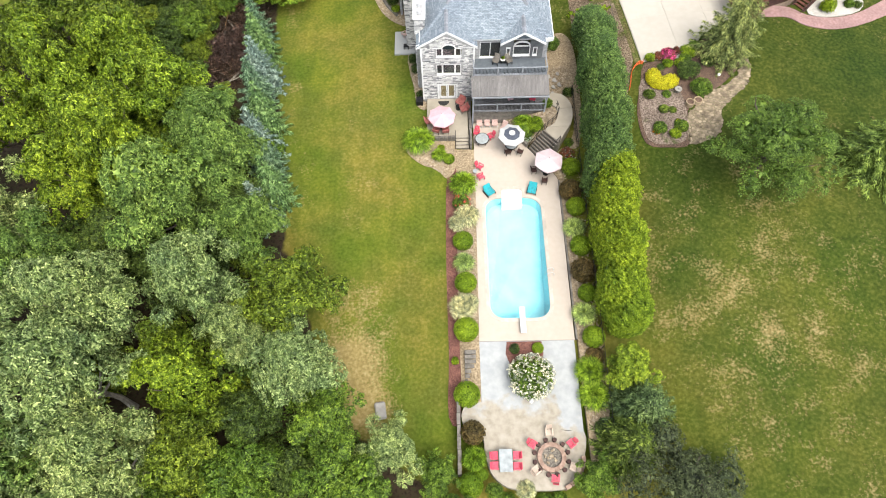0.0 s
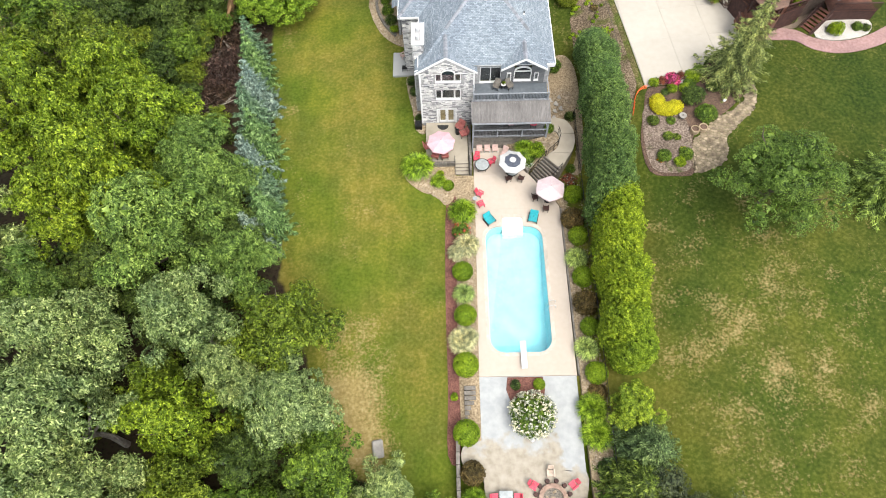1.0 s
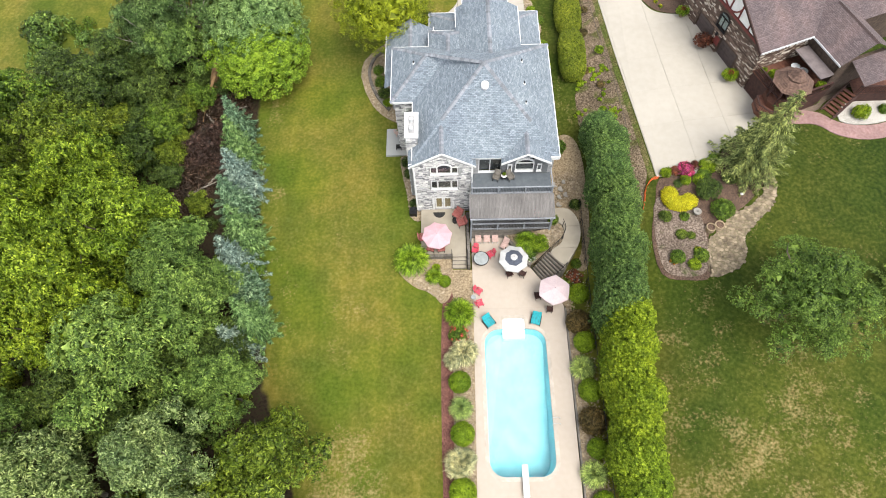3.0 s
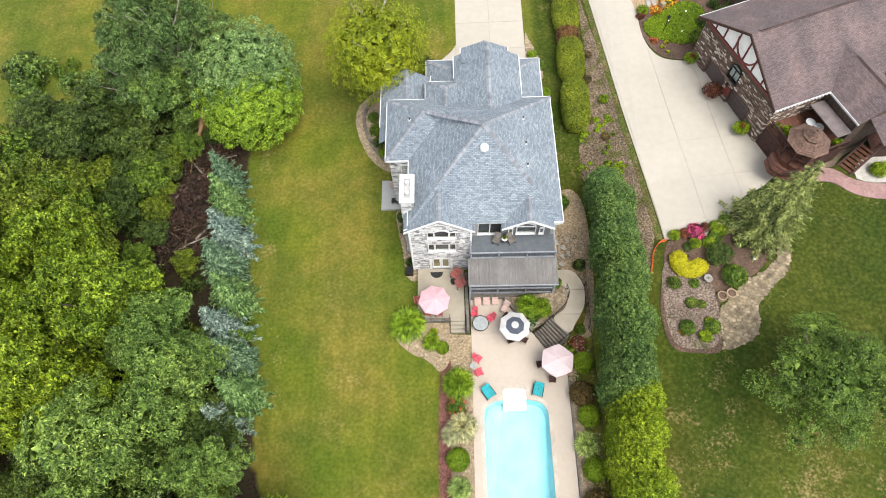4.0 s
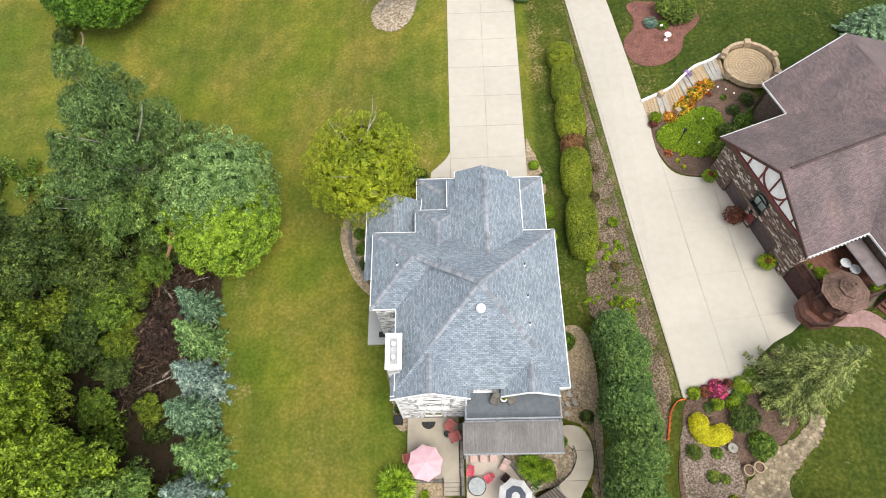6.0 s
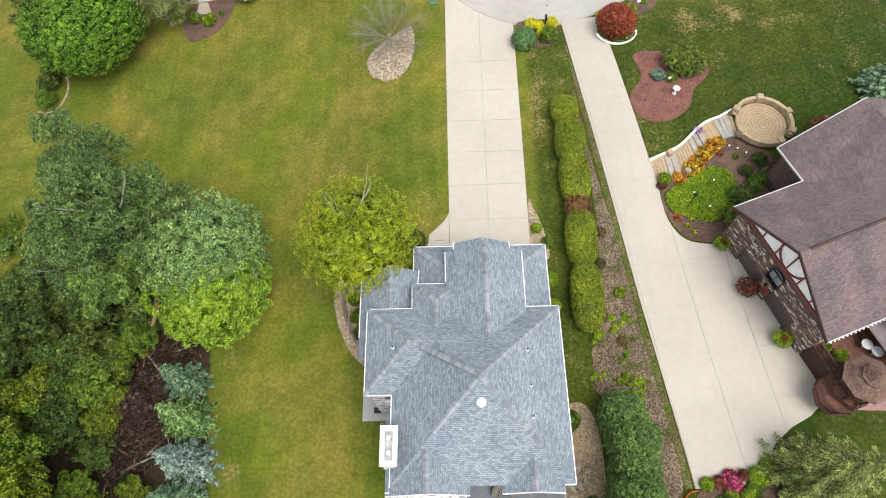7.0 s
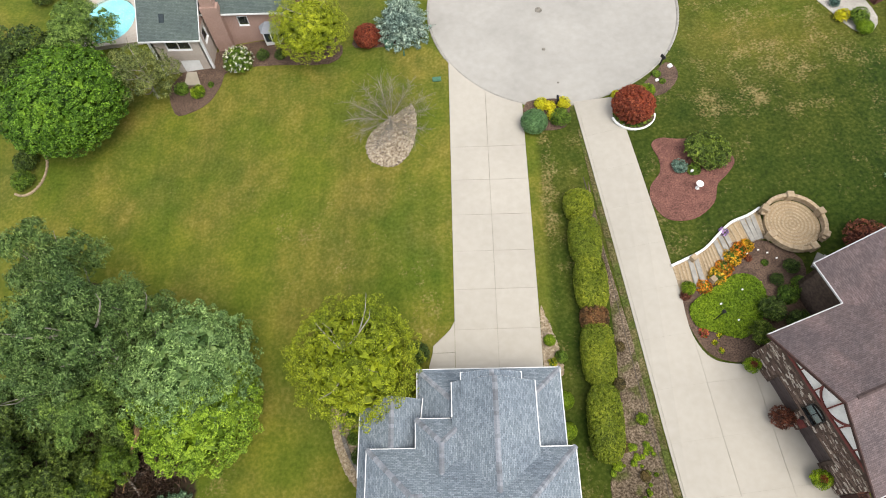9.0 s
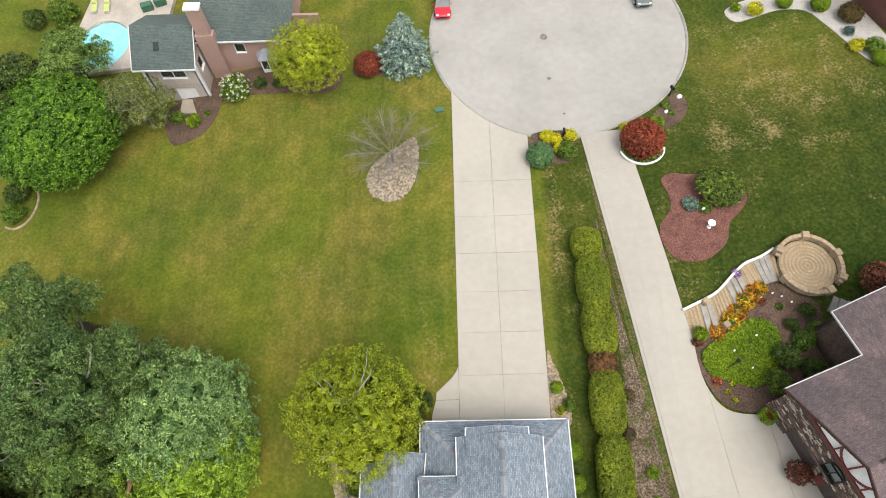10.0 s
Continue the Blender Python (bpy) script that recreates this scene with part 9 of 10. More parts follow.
def round_table(label, x, y, z, r, top_m, h=0.72):
    e = thing("round_table", label, "table", (x, y, z))
    part("tabletop", rod((0, 0, h - 0.03), (0, 0, h), r, seg=28), top_m, e)
    part("rim", plate_with_hole(ring_of(0, 0, r + 0.03, seg=28), ring_of(0, 0, r - 0.03, seg=28), h - 0.05, h + 0.01), DARK_METAL, e)
    for k in range(4):
        a = math.pi / 4 + math.pi / 2 * k
        part("leg", rod((0.75 * r * math.cos(a), 0.75 * r * math.sin(a), 0), (0.6 * r * math.cos(a), 0.6 * r * math.sin(a), h - 0.04), 0.025, seg=6), DARK_METAL, e)
    return e


PZ = -4.4
parasol("parasol", -0.55, 40.45, PZ, 1.45, -2.1, PINK_CLOTH, "open pale pink garden umbrella over a patio table", turn=10)
round_table("round patio table with a dark metal frame under an umbrella", -0.5, 40.6, PZ, 0.6, TABLE_GLASS)
for x, y, a in ((-1.15, 39.85, 165), (-0.2, 39.8, 185), (-1.95, 41.0, 100)):
    chair("patio_chair", "cushioned rust floral patio chair at the table", PINK_FLORAL, (x, y, PZ), a, "floral patio chairs", DARK_METAL, 0.68, 0.66)
for x, y, a in ((1.45, 43.5, -35), (1.8, 42.6, -70)):
    chair("club_chair", "deep rust floral club chair beside the wall", PINK_FLORAL, (x, y, PZ), a, "floral patio chairs", DARK_METAL, 0.78, 0.78, 0.55)
side = tagged(part("side_table", rod((1.2, 42.9, PZ), (1.2, 42.9, PZ + 0.45), 0.24, 0.26, 14), DARK_METAL), "small dark side table between club chairs", "table")
ZT = DECK_Z
parasol("parasol", 6.5, 37.8, ZT, 1.4, -1.95, WHITE_CLOTH, "open white umbrella with a navy band and scalloped edge", NAVY_CLOTH, WHITE_CLOTH, turn=12)
round_table("round dining table under a navy and white umbrella", 6.6, 37.95, ZT, 0.65, TABLE_GLASS)
for x, y, a in ((6.2, 37.2, 200), (7.5, 37.2, 150), (7.9, 38.9, 60), (5.9, 39.3, -40)):
    chair("dining_chair", "dark metal mesh dining chair on the terrace", BROWN_WOOD, (x, y, ZT), a, "dark dining chairs", DARK_METAL, 0.52, 0.52, 0.5, 0.42)
parasol("parasol", 9.98, 34.72, ZT, 1.48, -2.1, BLUSH_CLOTH, "open pale pink umbrella beside the timber stair", spokes=6, turn=20)
round_table("round table under a pale pink umbrella", 10.0, 34.85, ZT, 0.6, TABLE_GLASS)
for x, y, a in ((8.75, 34.9, 95), (9.7, 33.6, 175)):
    chair("dining_chair", "brown mesh dining chair under a pink umbrella", BROWN_WOOD, (x, y, ZT), a, "dark dining chairs", DARK_METAL, 0.52, 0.52, 0.5, 0.42)
round_table("round glass patio table with two red chairs", 3.6, 38.75, ZT, 0.72, TABLE_GLASS)
for x, y, a in ((3.1, 39.85, -10), (4.55, 39.35, -55)):
    adirondack("bright red slatted garden chair at a glass table", RED_PLASTIC, (x, y, ZT), a, "red garden chairs")
for k in range(3):
    chair("sling_chair", "blush sling reclining chair against the wall", BLUSH_SLING, (3.42 + 0.82 * k, 40.95, ZT), 0, "blush sling chairs", WHITE_METAL, 0.6, 0.62, 0.75, 0.36, 28, False)
chair("sling_chair", "blush sling reclining chair beside the slanting wall", BLUSH_SLING, (5.85, 40.2, ZT), -32, "blush sling chairs", WHITE_METAL, 0.6, 0.62, 0.75, 0.36, 28, False)
for x, y, a in ((3.25, 35.55, 55), (3.35, 34.35, 110)):
    adirondack("coral red slatted garden chair beside the pool", RED_PLASTIC, (x, y, ZT), a, "red garden chairs")
tagged(part("side_table", add_rod(rod((2.75, 34.9, ZT), (2.75, 34.9, ZT + 0.45), 0.05), (2.75, 34.9, ZT + 0.45), (2.75, 34.9, ZT + 0.48), 0.24, seg=16), TABLE_GLASS), "small pale side table between red chairs", "table")
for x, y, a in ((4.15, 32.45, 35), (8.36, 32.55, -15)):
    e = thing("lounge_chair", "low teal cushioned lounge chair beside the pool", "chair", (x, y, ZT), a, "teal lounge chairs")
    part("cushion", box(0, 0.05, 0.28, 0.84, 0.84, 0.16, bevel=0.06), TEAL_CLOTH, e)
    part("backrest", box(0, 0.44, 0.36, 0.84, 0.16, 0.52, tilt=-32, bevel=0.06), TEAL_CLOTH, e)
    part("frame", add_box(box(-0.45, 0.1, 0.05, 0.05, 0.95, 0.3), 0.45, 0.1, 0.05, 0.05, 0.95, 0.3), DARK_METAL, e)
    for k in (-0.25, 0.0, 0.25):
        part("seam", box(k, 0.03, 0.442, 0.02, 0.76, 0.008), NAVY_CLOTH, e)

# lower terrace: dining set and fire pit
LZ = DECK_Z - 0.06
tb = thing("dining_table", "rectangular pale table top on the lower terrace", "table", (4.25, 6.7, LZ))
part("tabletop", box(0, 0, 0.7, 1.08, 1.8, 0.04, bevel=0.015), TABLE_GLASS, tb)
for x in (-0.45, 0.45):
    for y in (-0.8, 0.8):
        part("leg", box(x, y, 0, 0.06, 0.06, 0.7), WHITE_METAL, tb)
for x, y, a in ((3.35, 7.1, 90), (3.35, 6.32, 90), (5.15, 7.1, -90), (5.12, 6.25, -90)):
    chair("garden_chair", "bright red plastic garden chair at the pale table", RED_PLASTIC, (x, y, LZ), a, "red dining chairs", None, 0.56, 0.56, 0.5, 0.42)
pit = thing("fire_pit", "round block fire pit filled with ash and stones", "fire pit", (8.05, 6.97, LZ))
blk = mesh_of(box(0, 0, 0, 0.36, 0.36, 0.19, bevel=0.02), "block")
blk.materials.append(FIRE_BRICK)
for c_ in range(2):
    for k in range(18):
        a = 2 * math.pi * (k + 0.5 * c_) / 18
        piece("block", blk, pit, pose(1.0 * math.cos(a), 1.0 * math.sin(a), 0.2 * c_, 0, 0, math.degrees(a)))
part("ash", prism(ring_of(0, 0, 0.85, seg=24), 0.0, 0.16), BLACK_MULCH, pit)
rf = random.Random(31)
for k in range(16):
    a, q = rf.uniform(0, 6.3), rf.uniform(0, 0.65)
    part("rock", box(q * math.cos(a), q * math.sin(a), 0.14, rf.uniform(0.12, 0.28), rf.uniform(0.1, 0.2), rf.uniform(0.08, 0.16), rf.uniform(0, 180), 0.03), PEBBLE, pit)
for k in range(12):
    a = 2 * math.pi * (k + 0.5) / 12
    st = tagged(part("log_stool", rod((0, 0, 0), (0, 0, 0.34), 0.19, 0.18, 9), BROWN_WOOD), "dark brown log stool round the fire pit", "stool", "log stools")
    st.matrix_basis = pose(8.05 + 1.42 * math.cos(a), 6.97 + 1.42 * math.sin(a), LZ, 0, 0, 30 * k)
for x, y, m, a in ((8.0, 8.95, TAN_PLASTIC, 0), (6.55, 8.0, RED_PLASTIC, 55), (9.75, 8.0, RED_PLASTIC, -55), (6.7, 5.95, TAN_PLASTIC, 125), (9.75, 6.15, TAN_PLASTIC, -115), (8.2, 5.3, RED_PLASTIC, 175)):
    adirondack("faded tan slatted garden chair facing the fire pit" if m is TAN_PLASTIC else "red slatted garden chair facing the fire pit", m, (x, y, LZ), a, "chairs round the fire pit")
orn = thing("garden_statue", "small pale stone ornament at the foot of the hydrangea", "statue", (6.75, 11.6, LZ))
part("figure", add_rod(rod((0, 0, 0), (0, 0, 0.35), 0.2, 0.16, 10), (0, 0, 0.35), (0, 0, 0.8), 0.16, 0.07, 10), STUCCO, orn)
tagged(part("stone_slab", box(-6.3, 11.2, land(-6.3, 11.2) - 0.1, 0.95, 1.5, 0.45, 8, 0.12), KERB), "weathered grey stone slab on the lawn's edge", "stone")

# balcony seats
for x, a in ((5.05, -20), (6.35, 25)):
    chair("balcony_chair", "pale grey sling chair on the balcony", TIMBER_GREY, (x, 44.6, 0.48), a, "balcony chairs", DARK_METAL, 0.58, 0.6, 0.6, 0.38, 24)
round_table("small white round table with a plant on the balcony", 5.75, 44.7, 0.48, 0.3, WHITE, 0.5)
bp = thing("potted_plant", "small leafy plant on the balcony table", "plant", (5.75, 44.7, 0.98))
part("pot", rod((0, 0, 0), (0, 0, 0.14), 0.07, 0.1, 10), TERRACOTTA, bp)
lf = linked("foliage", SHRUB["lime"], None, bp)
lf.matrix_basis = pose(0, 0, 0.1) @ Matrix.Diagonal((0.2, 0.2, 0.2, 1))
chair("sofa_chair", "cushioned pink chair in the shade of the deck", PINK_CLOTH, (6.6, 42.4, -2.62), 10, "deck seats", DARK_METAL)
chair("sofa_chair", "cushioned red chair in the shade of the deck", RED_PLASTIC, (8.9, 42.3, -2.62), -10, "deck seats", DARK_METAL)

# small side patio on the west of the house
side_patio = thing("patio", "small grey concrete patio at the side of the house", "patio", kind="structure")
zsp = land(-4.9, 52.5) + 0.05
slab([(-5.85, 50.9), (-2.5, 50.9), (-2.5, 51.6), (-4.1, 51.6), (-4.1, 54.3), (-5.85, 54.3)], zsp - 0.6, zsp + 0.08, side_patio, CONCRETE_GREY)
adirondack("faded red slatted chair on the side patio", BLUSH_SLING, (-4.7, 53.6, zsp + 0.08), -60, "red garden chairs")
tagged(part("side_table", add_box(add_box(box(0, 0, 0.4, 0.6, 0.5, 0.04), -0.25, 0, 0, 0.04, 0.45, 0.4), 0.25, 0, 0, 0.04, 0.45, 0.4), DARK_METAL), "small black table on the side patio", "table").matrix_basis = pose(-4.5, 51.7, zsp + 0.08)
tagged(part("air_conditioner", add_rod(box(0, 0, 0, 0.75, 0.75, 0.7, bevel=0.04), (0, 0, 0.7), (0, 0, 0.74), 0.3, seg=16), DARK_METAL), "dark air conditioning unit beside the house", "appliance").matrix_basis = pose(-2.95, 44.2, land(-2.95, 44.2))
w_bed = smooth_line([(-3.2, 50.8), (-4.3, 50.6), (-4.1, 48.6), (-3.6, 46.4), (-3.2, 43.8), (-2.2, 43.4), (-2.2, 45), (-2.4, 48)], 3)
sheet("gravel_bed", w_bed, 0.05, GRAVEL, "river gravel bed along the house wall", "gravel bed")
w_bed2 = smooth_line([(-5.2, 65.3), (-7.2, 65.0), (-8.75, 63.4), (-8.8, 61.0), (-7.6, 57.7), (-5.8, 55.6), (-4.2, 55.2), (-4.3, 58.0), (-5.4, 61.0), (-4.8, 63.0)], 4)
sheet("gravel_bed", w_bed2, 0.05, GRAVEL, "curved river rock bed beside the porch", "gravel bed")
stone_edge = thing("stone_edging", "low curved stone edging wall round the bed", "wall", kind="structure")
arc = smooth_line([(-5.6, 64.6), (-7.2, 64.0), (-7.95, 62.4), (-7.8, 60.6), (-6.9, 58.4), (-5.6, 56.6)], 5, False)
for (xa, ya), (xb, yb) in zip(arc, arc[1:]):
    mx, my = (xa + xb) / 2, (ya + yb) / 2
    part("stone", box(mx, my, land(mx, my) - 0.1, math.hypot(xb - xa, yb - ya) * 0.96, 0.34, 0.42, math.degrees(math.atan2(yb - ya, xb - xa)), 0.04), TIMBER_GREY, stone_edge)
e_bed = smooth_line([(10.4, 44.0), (12.6, 44.8), (13.4, 46.2), (12.6, 47.6), (11.2, 47.4), (10.4, 46.4)], 3)
sheet("gravel_bed", e_bed, 0.05, GRAVEL, "tan river gravel at the side of the house", "gravel bed")
fs_ = thing("stepping_stones", "irregular flat stepping stones laid in gravel", "path", kind="structure")
for x, y, r in ((11.3, 46.6, 0.35), (11.9, 46.0, 0.4), (11.7, 45.2, 0.35), (12.3, 45.3, 0.38), (11.6, 44.4, 0.36), (12.2, 46.7, 0.3)):
    part("stone", prism(ring_of(x, y, r, r * 0.8, 9, 0.3, x), land(x, y), land(x, y) + 0.09), KERB, fs_)
drive_bed = smooth_line([(9.5, 64.6), (11.0, 64.6), (10.9, 66.4), (10.4, 68.2), (9.9, 69.6), (9.5, 70.4)], 3)
sheet("gravel_bed", drive_bed, 0.04, GRAVEL, "gravel bed at the corner of the garage", "gravel bed")


def pebbles(outline, count, height, label, seed, size=(0.05, 0.13), mat=None):
    """Loose river stones strewn over a bed."""
    rg_ = random.Random(seed)
    V, F = [], []
    for x, y in scatter(outline, count, rg_):
        s = rg_.uniform(*size)
        z = height(x, y) + 0.05
        a = rg_.uniform(0, 3.14)
        ca_, sa_ = math.cos(a), math.sin(a)
        o = len(V)
        for px, py, pz in ((1, 0, 0), (0.3, 0.7, 0), (-0.8, 0.5, 0), (-0.7, -0.5, 0), (0.4, -0.75, 0), (0.05, 0, 0.6)):
            px, py = px * s * rg_.uniform(0.8, 1.2), py * s * rg_.uniform(0.8, 1.2)
            V.append((x + px * ca_ - py * sa_, y + px * sa_ + py * ca_, z + pz * s))
        F += [(o + i, o + (i + 1) % 5, o + 5) for i in range(5)]
    me = bpy.data.meshes.new("pebbles")
    me.from_pydata(V, [], F)
    return tagged(linked("pebbles", me, mat or PEBBLE, None, label), category="stones", kind="stuff")


for outline, count, f, seed in ((bank_line, 1500, bank, 1), (w_bed2, 1800, land, 2), (w_bed, 900, land, 3), (e_bed, 800, land, 4), (drive_bed, 600, land, 5),
                                ([(0.75, 17.2), (2.4, 17.2), (2.55, 33.8), (0.8, 33.8)], 1800, border_left, 6), ([(11.4, 9.0), (13.2, 9.0), (13.3, 43.0), (13.0, 41.0), (12.7, 39.4), (11.4, 37.0), (11.4, 33.8)], 2800, border_right, 7),
                                ([(-4.1, 38.4), (-2.6, 36.4), (-0.2, 34.9), (0.8, 38.0), (-2.2, 39.0)], 900, border_left, 8)):
    pebbles(outline, count, f, "loose tan river stones covering a planting bed", seed)


# ---- strip between the drives, and the garden below the court ----
strip = [(14.9, 82.5), (15.5, 75.2), (17.35, 63.0), (18.55, 55.5), (19.55, 46.5), (18.9, 44.0), (17.9, 40.0), (17.2, 36.0), (16.6, 33.0), (16.4, 40.0), (16.9, 46.0), (16.4, 49.0), (14.0, 52.5), (13.9, 56.0), (15.2, 59.0), (15.4, 66.0), (15.4, 74.0), (14.6, 78.0)]
sheet("mulch_strip", strip, 0.045, STRIP, "faded mulch strip with weeds between the drives", "mulch bed")
sheet("grass_verge", [(14.55, 88.4), (14.75, 88.4), (16.1, 77.5), (17.95, 60.0), (19.85, 44.7), (19.3, 44.7), (17.5, 60.0), (15.6, 77.0)], 0.06, VERGE, "narrow dry grass verge along the drive", "verge")
runnel = tube_along([(x, y, land(x, y) + 0.02) for x, y in smooth_line([(14.5, 83.0), (15.2, 77.0), (16.0, 70.0), (16.8, 63.0), (17.7, 56.0), (18.1, 50.0), (17.7, 45.0)], 5, False)], [0.045] * 31, 5)
tagged(part("drain_pipe", runnel, BARK), "dark half-buried drain pipe along the strip", "pipe")
rw = random.Random(17)
mats = [(rw.uniform(14.3, 17.4), rw.uniform(51.0, 58.5)) for k in range(16)] + [(14.2 + 0.4 * k, 51.3 + 0.25 * (k % 3)) for k in range(8)]
for k in range(90):
    x, y = mats[k % len(mats)]
    x, y = x + rw.gauss(0, 0.28), y + rw.gauss(0, 0.3)
    shrub("lime", x, y, rw.uniform(0.12, 0.36), "low lime green ground plant spreading in faded mulch", rw.uniform(0.15, 0.3), None, "weeds in the mulch strip", None, "ground_plant")
shrub("lime", 16.6, 60.6, 0.55, "small round lime green shrub in faded mulch", 0.7)
for x, y in ((15.4, 63.5), (15.7, 66.5), (15.2, 58.6), (16.4, 56.4), (15.3, 48.8), (16.6, 47.5)):
    shrub("bronze", x, y, rw.uniform(0.3, 0.5), "dry brown low shrub in faded mulch", 0.35, None, "", None, "ground_plant")
# orange barrier netting
net = bmesh.new()
pts = smooth_line([(20.05, 44.55), (19.5, 44.45), (19.0, 43.9), (18.75, 43.3), (18.6, 42.5), (18.4, 41.6)], 5, False)
for i, ((xa, ya), (xb, yb)) in enumerate(zip(pts, pts[1:])):
    za, zb = land(xa, ya), land(xb, yb)
    for k in range(4):
        h = 0.1 + 0.14 * k - 0.12 * (i % 3)
        add_rod(net, (xa, ya, za + max(h, 0.05)), (xb, yb, zb + max(h + 0.03, 0.05)), 0.022, seg=4)
    add_rod(net, (xa, ya, za), (xa, ya, za + 0.55), 0.02, seg=5)
tagged(part("barrier_net", net, ORANGE), "sagging orange plastic barrier netting", "fence")
gbed = smooth_line([(20.2, 44.5), (19.5, 42.0), (18.8, 38.7), (19.2, 35.3), (21.2, 34.6), (23.3, 34.9), (23.55, 38.4), (24.8, 39.8), (27.3, 41.4), (29.8, 44.0), (30.3, 46.4), (28.6, 48.4), (26.6, 47.5), (25.4, 45.2), (24.6, 44.75), (22.4, 44.65)], 3)
sheet("mulch_bed", gbed, 0.05, MULCH, "brown mulch garden bed below the court", "mulch bed")
sheet("mulch_bed", smooth_line([(19.7, 42.6), (22.6, 41.9), (23.4, 39.6), (23.3, 36.8), (22.8, 35.2), (21.2, 34.9), (19.5, 35.6), (19.1, 38.8)], 3), 0.065, MULCH_GREY, "patch of faded mulch in the garden bed", "mulch bed")
flag_line = smooth_line([(23.25, 34.85), (25.2, 35.3), (26.15, 35.95), (26.7, 37.2), (26.75, 38.3), (27.8, 39.6), (29.7, 41.3), (30.6, 43.2), (30.4, 45.4), (29.3, 47.4), (28.7, 47.2), (29.6, 45.2), (29.6, 43.6), (29.0, 42.3), (27.6, 41.3), (26.1, 40.5), (24.4, 38.9), (23.5, 37.9)], 3)
flags = thing("flagstone_path", "winding path of irregular mossy flagstones", "path", kind="structure")
linked("bedding", drape(flag_line, 0.06), FLAG_BED, flags)
for k, (x, y) in enumerate(scatter(flag_line, 298, random.Random(23), 0.24)):
    r = 0.12 + 0.11 * ((k * 37) % 10) / 10
    ol = ring_of(x, y, r, r * 0.78, 7, 0.35, k)
    slab(ol, 0.02, 0.10, flags, FLAGSTONE, land, "flagstone")
kerb_stones = thing("stone_edging", "row of pale stones edging the flagstone path", "edging", kind="structure")
for k in range(7):
    part("stone", box(23.3 + 0.03 * k, 35.2 + 0.5 * k, land(23.3, 36) - 0.05, 0.2, 0.42, 0.25, 5 * k, 0.04), FLAGSTONE, kerb_stones)


def gold_mound():
    """A curved, clipped golden shrub."""
    line = smooth_line([(20.75, 42.75), (20.75, 42.2), (21.2, 41.75), (21.8, 41.7), (22.4, 41.9)], 4, False)
    lobes = [(x, y, land(x, y) + 0.35, 0.72, 0.6) for x, y in line]
    e = thing("golden_shrub", "crescent of bright golden clipped shrub in mulch", "shrub", (21.7, 43.0, land(21.7, 43)))
    o = Vector((21.7, 43.0, land(21.7, 43)))
    lobes = [(x - o.x, y - o.y, z - o.z, a, b) for x, y, z, a, b in lobes]
    linked("foliage", leafed(lobed("foliage", lobes, 90, 10, 0.04, 0.07, 901, 0.5, 0.5, 0.4), GOLD), None, e)
    linked("stem", STEM, None, e)


gold_mound()
for x, y, r, key, h in ((24.2, 42.9, 1.25, "dark", 1.5), (25.1, 40.9, 1.2, "green", 1.2), (26.4, 44.2, 0.8, "dark", 0.9), (24.2, 44.6, 0.7, "green", 0.8), (22.4, 44.1, 0.6, "lime", 0.7), (20.8, 45.0, 0.6, "lime", 0.7), (23.7, 44.1, 0.7, "lime", 0.7), (20.1, 40.6, 0.65, "juniper", 0.6), (21.8, 40.5, 0.5, "green", 0.5),
                        (21.3, 38.8, 0.55, "juniper", 0.4), (22.1, 38.7, 0.45, "juniper", 0.35), (20.6, 36.7, 0.75, "green", 0.8), (22.6, 36.7, 0.75, "green", 0.8), (21.9, 35.9, 0.65, "lime", 0.7), (23.5, 45.6, 0.5, "maroon", 0.8), (21.7, 45.1, 0.6, "maroon", 0.7), (24.6, 45.5, 0.9, "lime", 0.9), (25.4, 46.2, 0.7, "green", 0.8), (21.8, 43.9, 0.5, "dark", 0.35)):
    shrub(key, x, y, r, "rounded garden shrub in brown bark mulch", h)
flowering(22.6, 45.2, 0.8, 0.75, "maroon", FLOWER_PINK, 140, 0.10, "round bush of magenta flowers beside the court", None, None, 40)
flowering(20.3, 36.4, 0.4, 0.4, "green", FLOWER_ORANGE, 18, 0.06, "small orange flowers in the garden bed", None, None, 41, "flower_mound")
flowering(22.4, 37.2, 0.4, 0.45, "green", GOLD, 18, 0.06, "small yellow flowers in the garden bed", None, None, 42, "flower_mound")
for x, y in ((23.8, 39.2), (24.6, 39.4)):
    e = thing("barrel_planter", "round half barrel planter beside the flagstones", "planter", (x, y, land(x, y) + 0.05))
    part("barrel", plate_with_hole(ring_of(0, 0, 0.42, seg=20), ring_of(0, 0, 0.34, seg=20), 0, 0.45), LIMESTONE, e)
    part("soil", prism(ring_of(0, 0, 0.35, seg=16), 0.1, 0.34), MULCH, e)
bowl = thing("fountain_bowl", "small grey stone fountain bowl in the bed", "bird bath", (22.9, 40.8, land(22.9, 40.8) + 0.05))
part("bowl", rod((0, 0, 0), (0, 0, 0.4), 0.2, 0.36, 18), KERB, bowl)
part("finial", rod((0, 0, 0.4), (0, 0, 0.6), 0.1, 0.04, 10), KERB, bowl)
for x, y in ((24.7, 45.2), (27.3, 42.6), (22.4, 44.2), (21.6, 41.6)):
    tagged(part("garden_stone", box(x, y, land(x, y) + 0.04, 0.32, 0.24, 0.3, 40 * x, 0.07), STUCCO), "pale stone ornament in the mulch", "stone", "white garden stones")

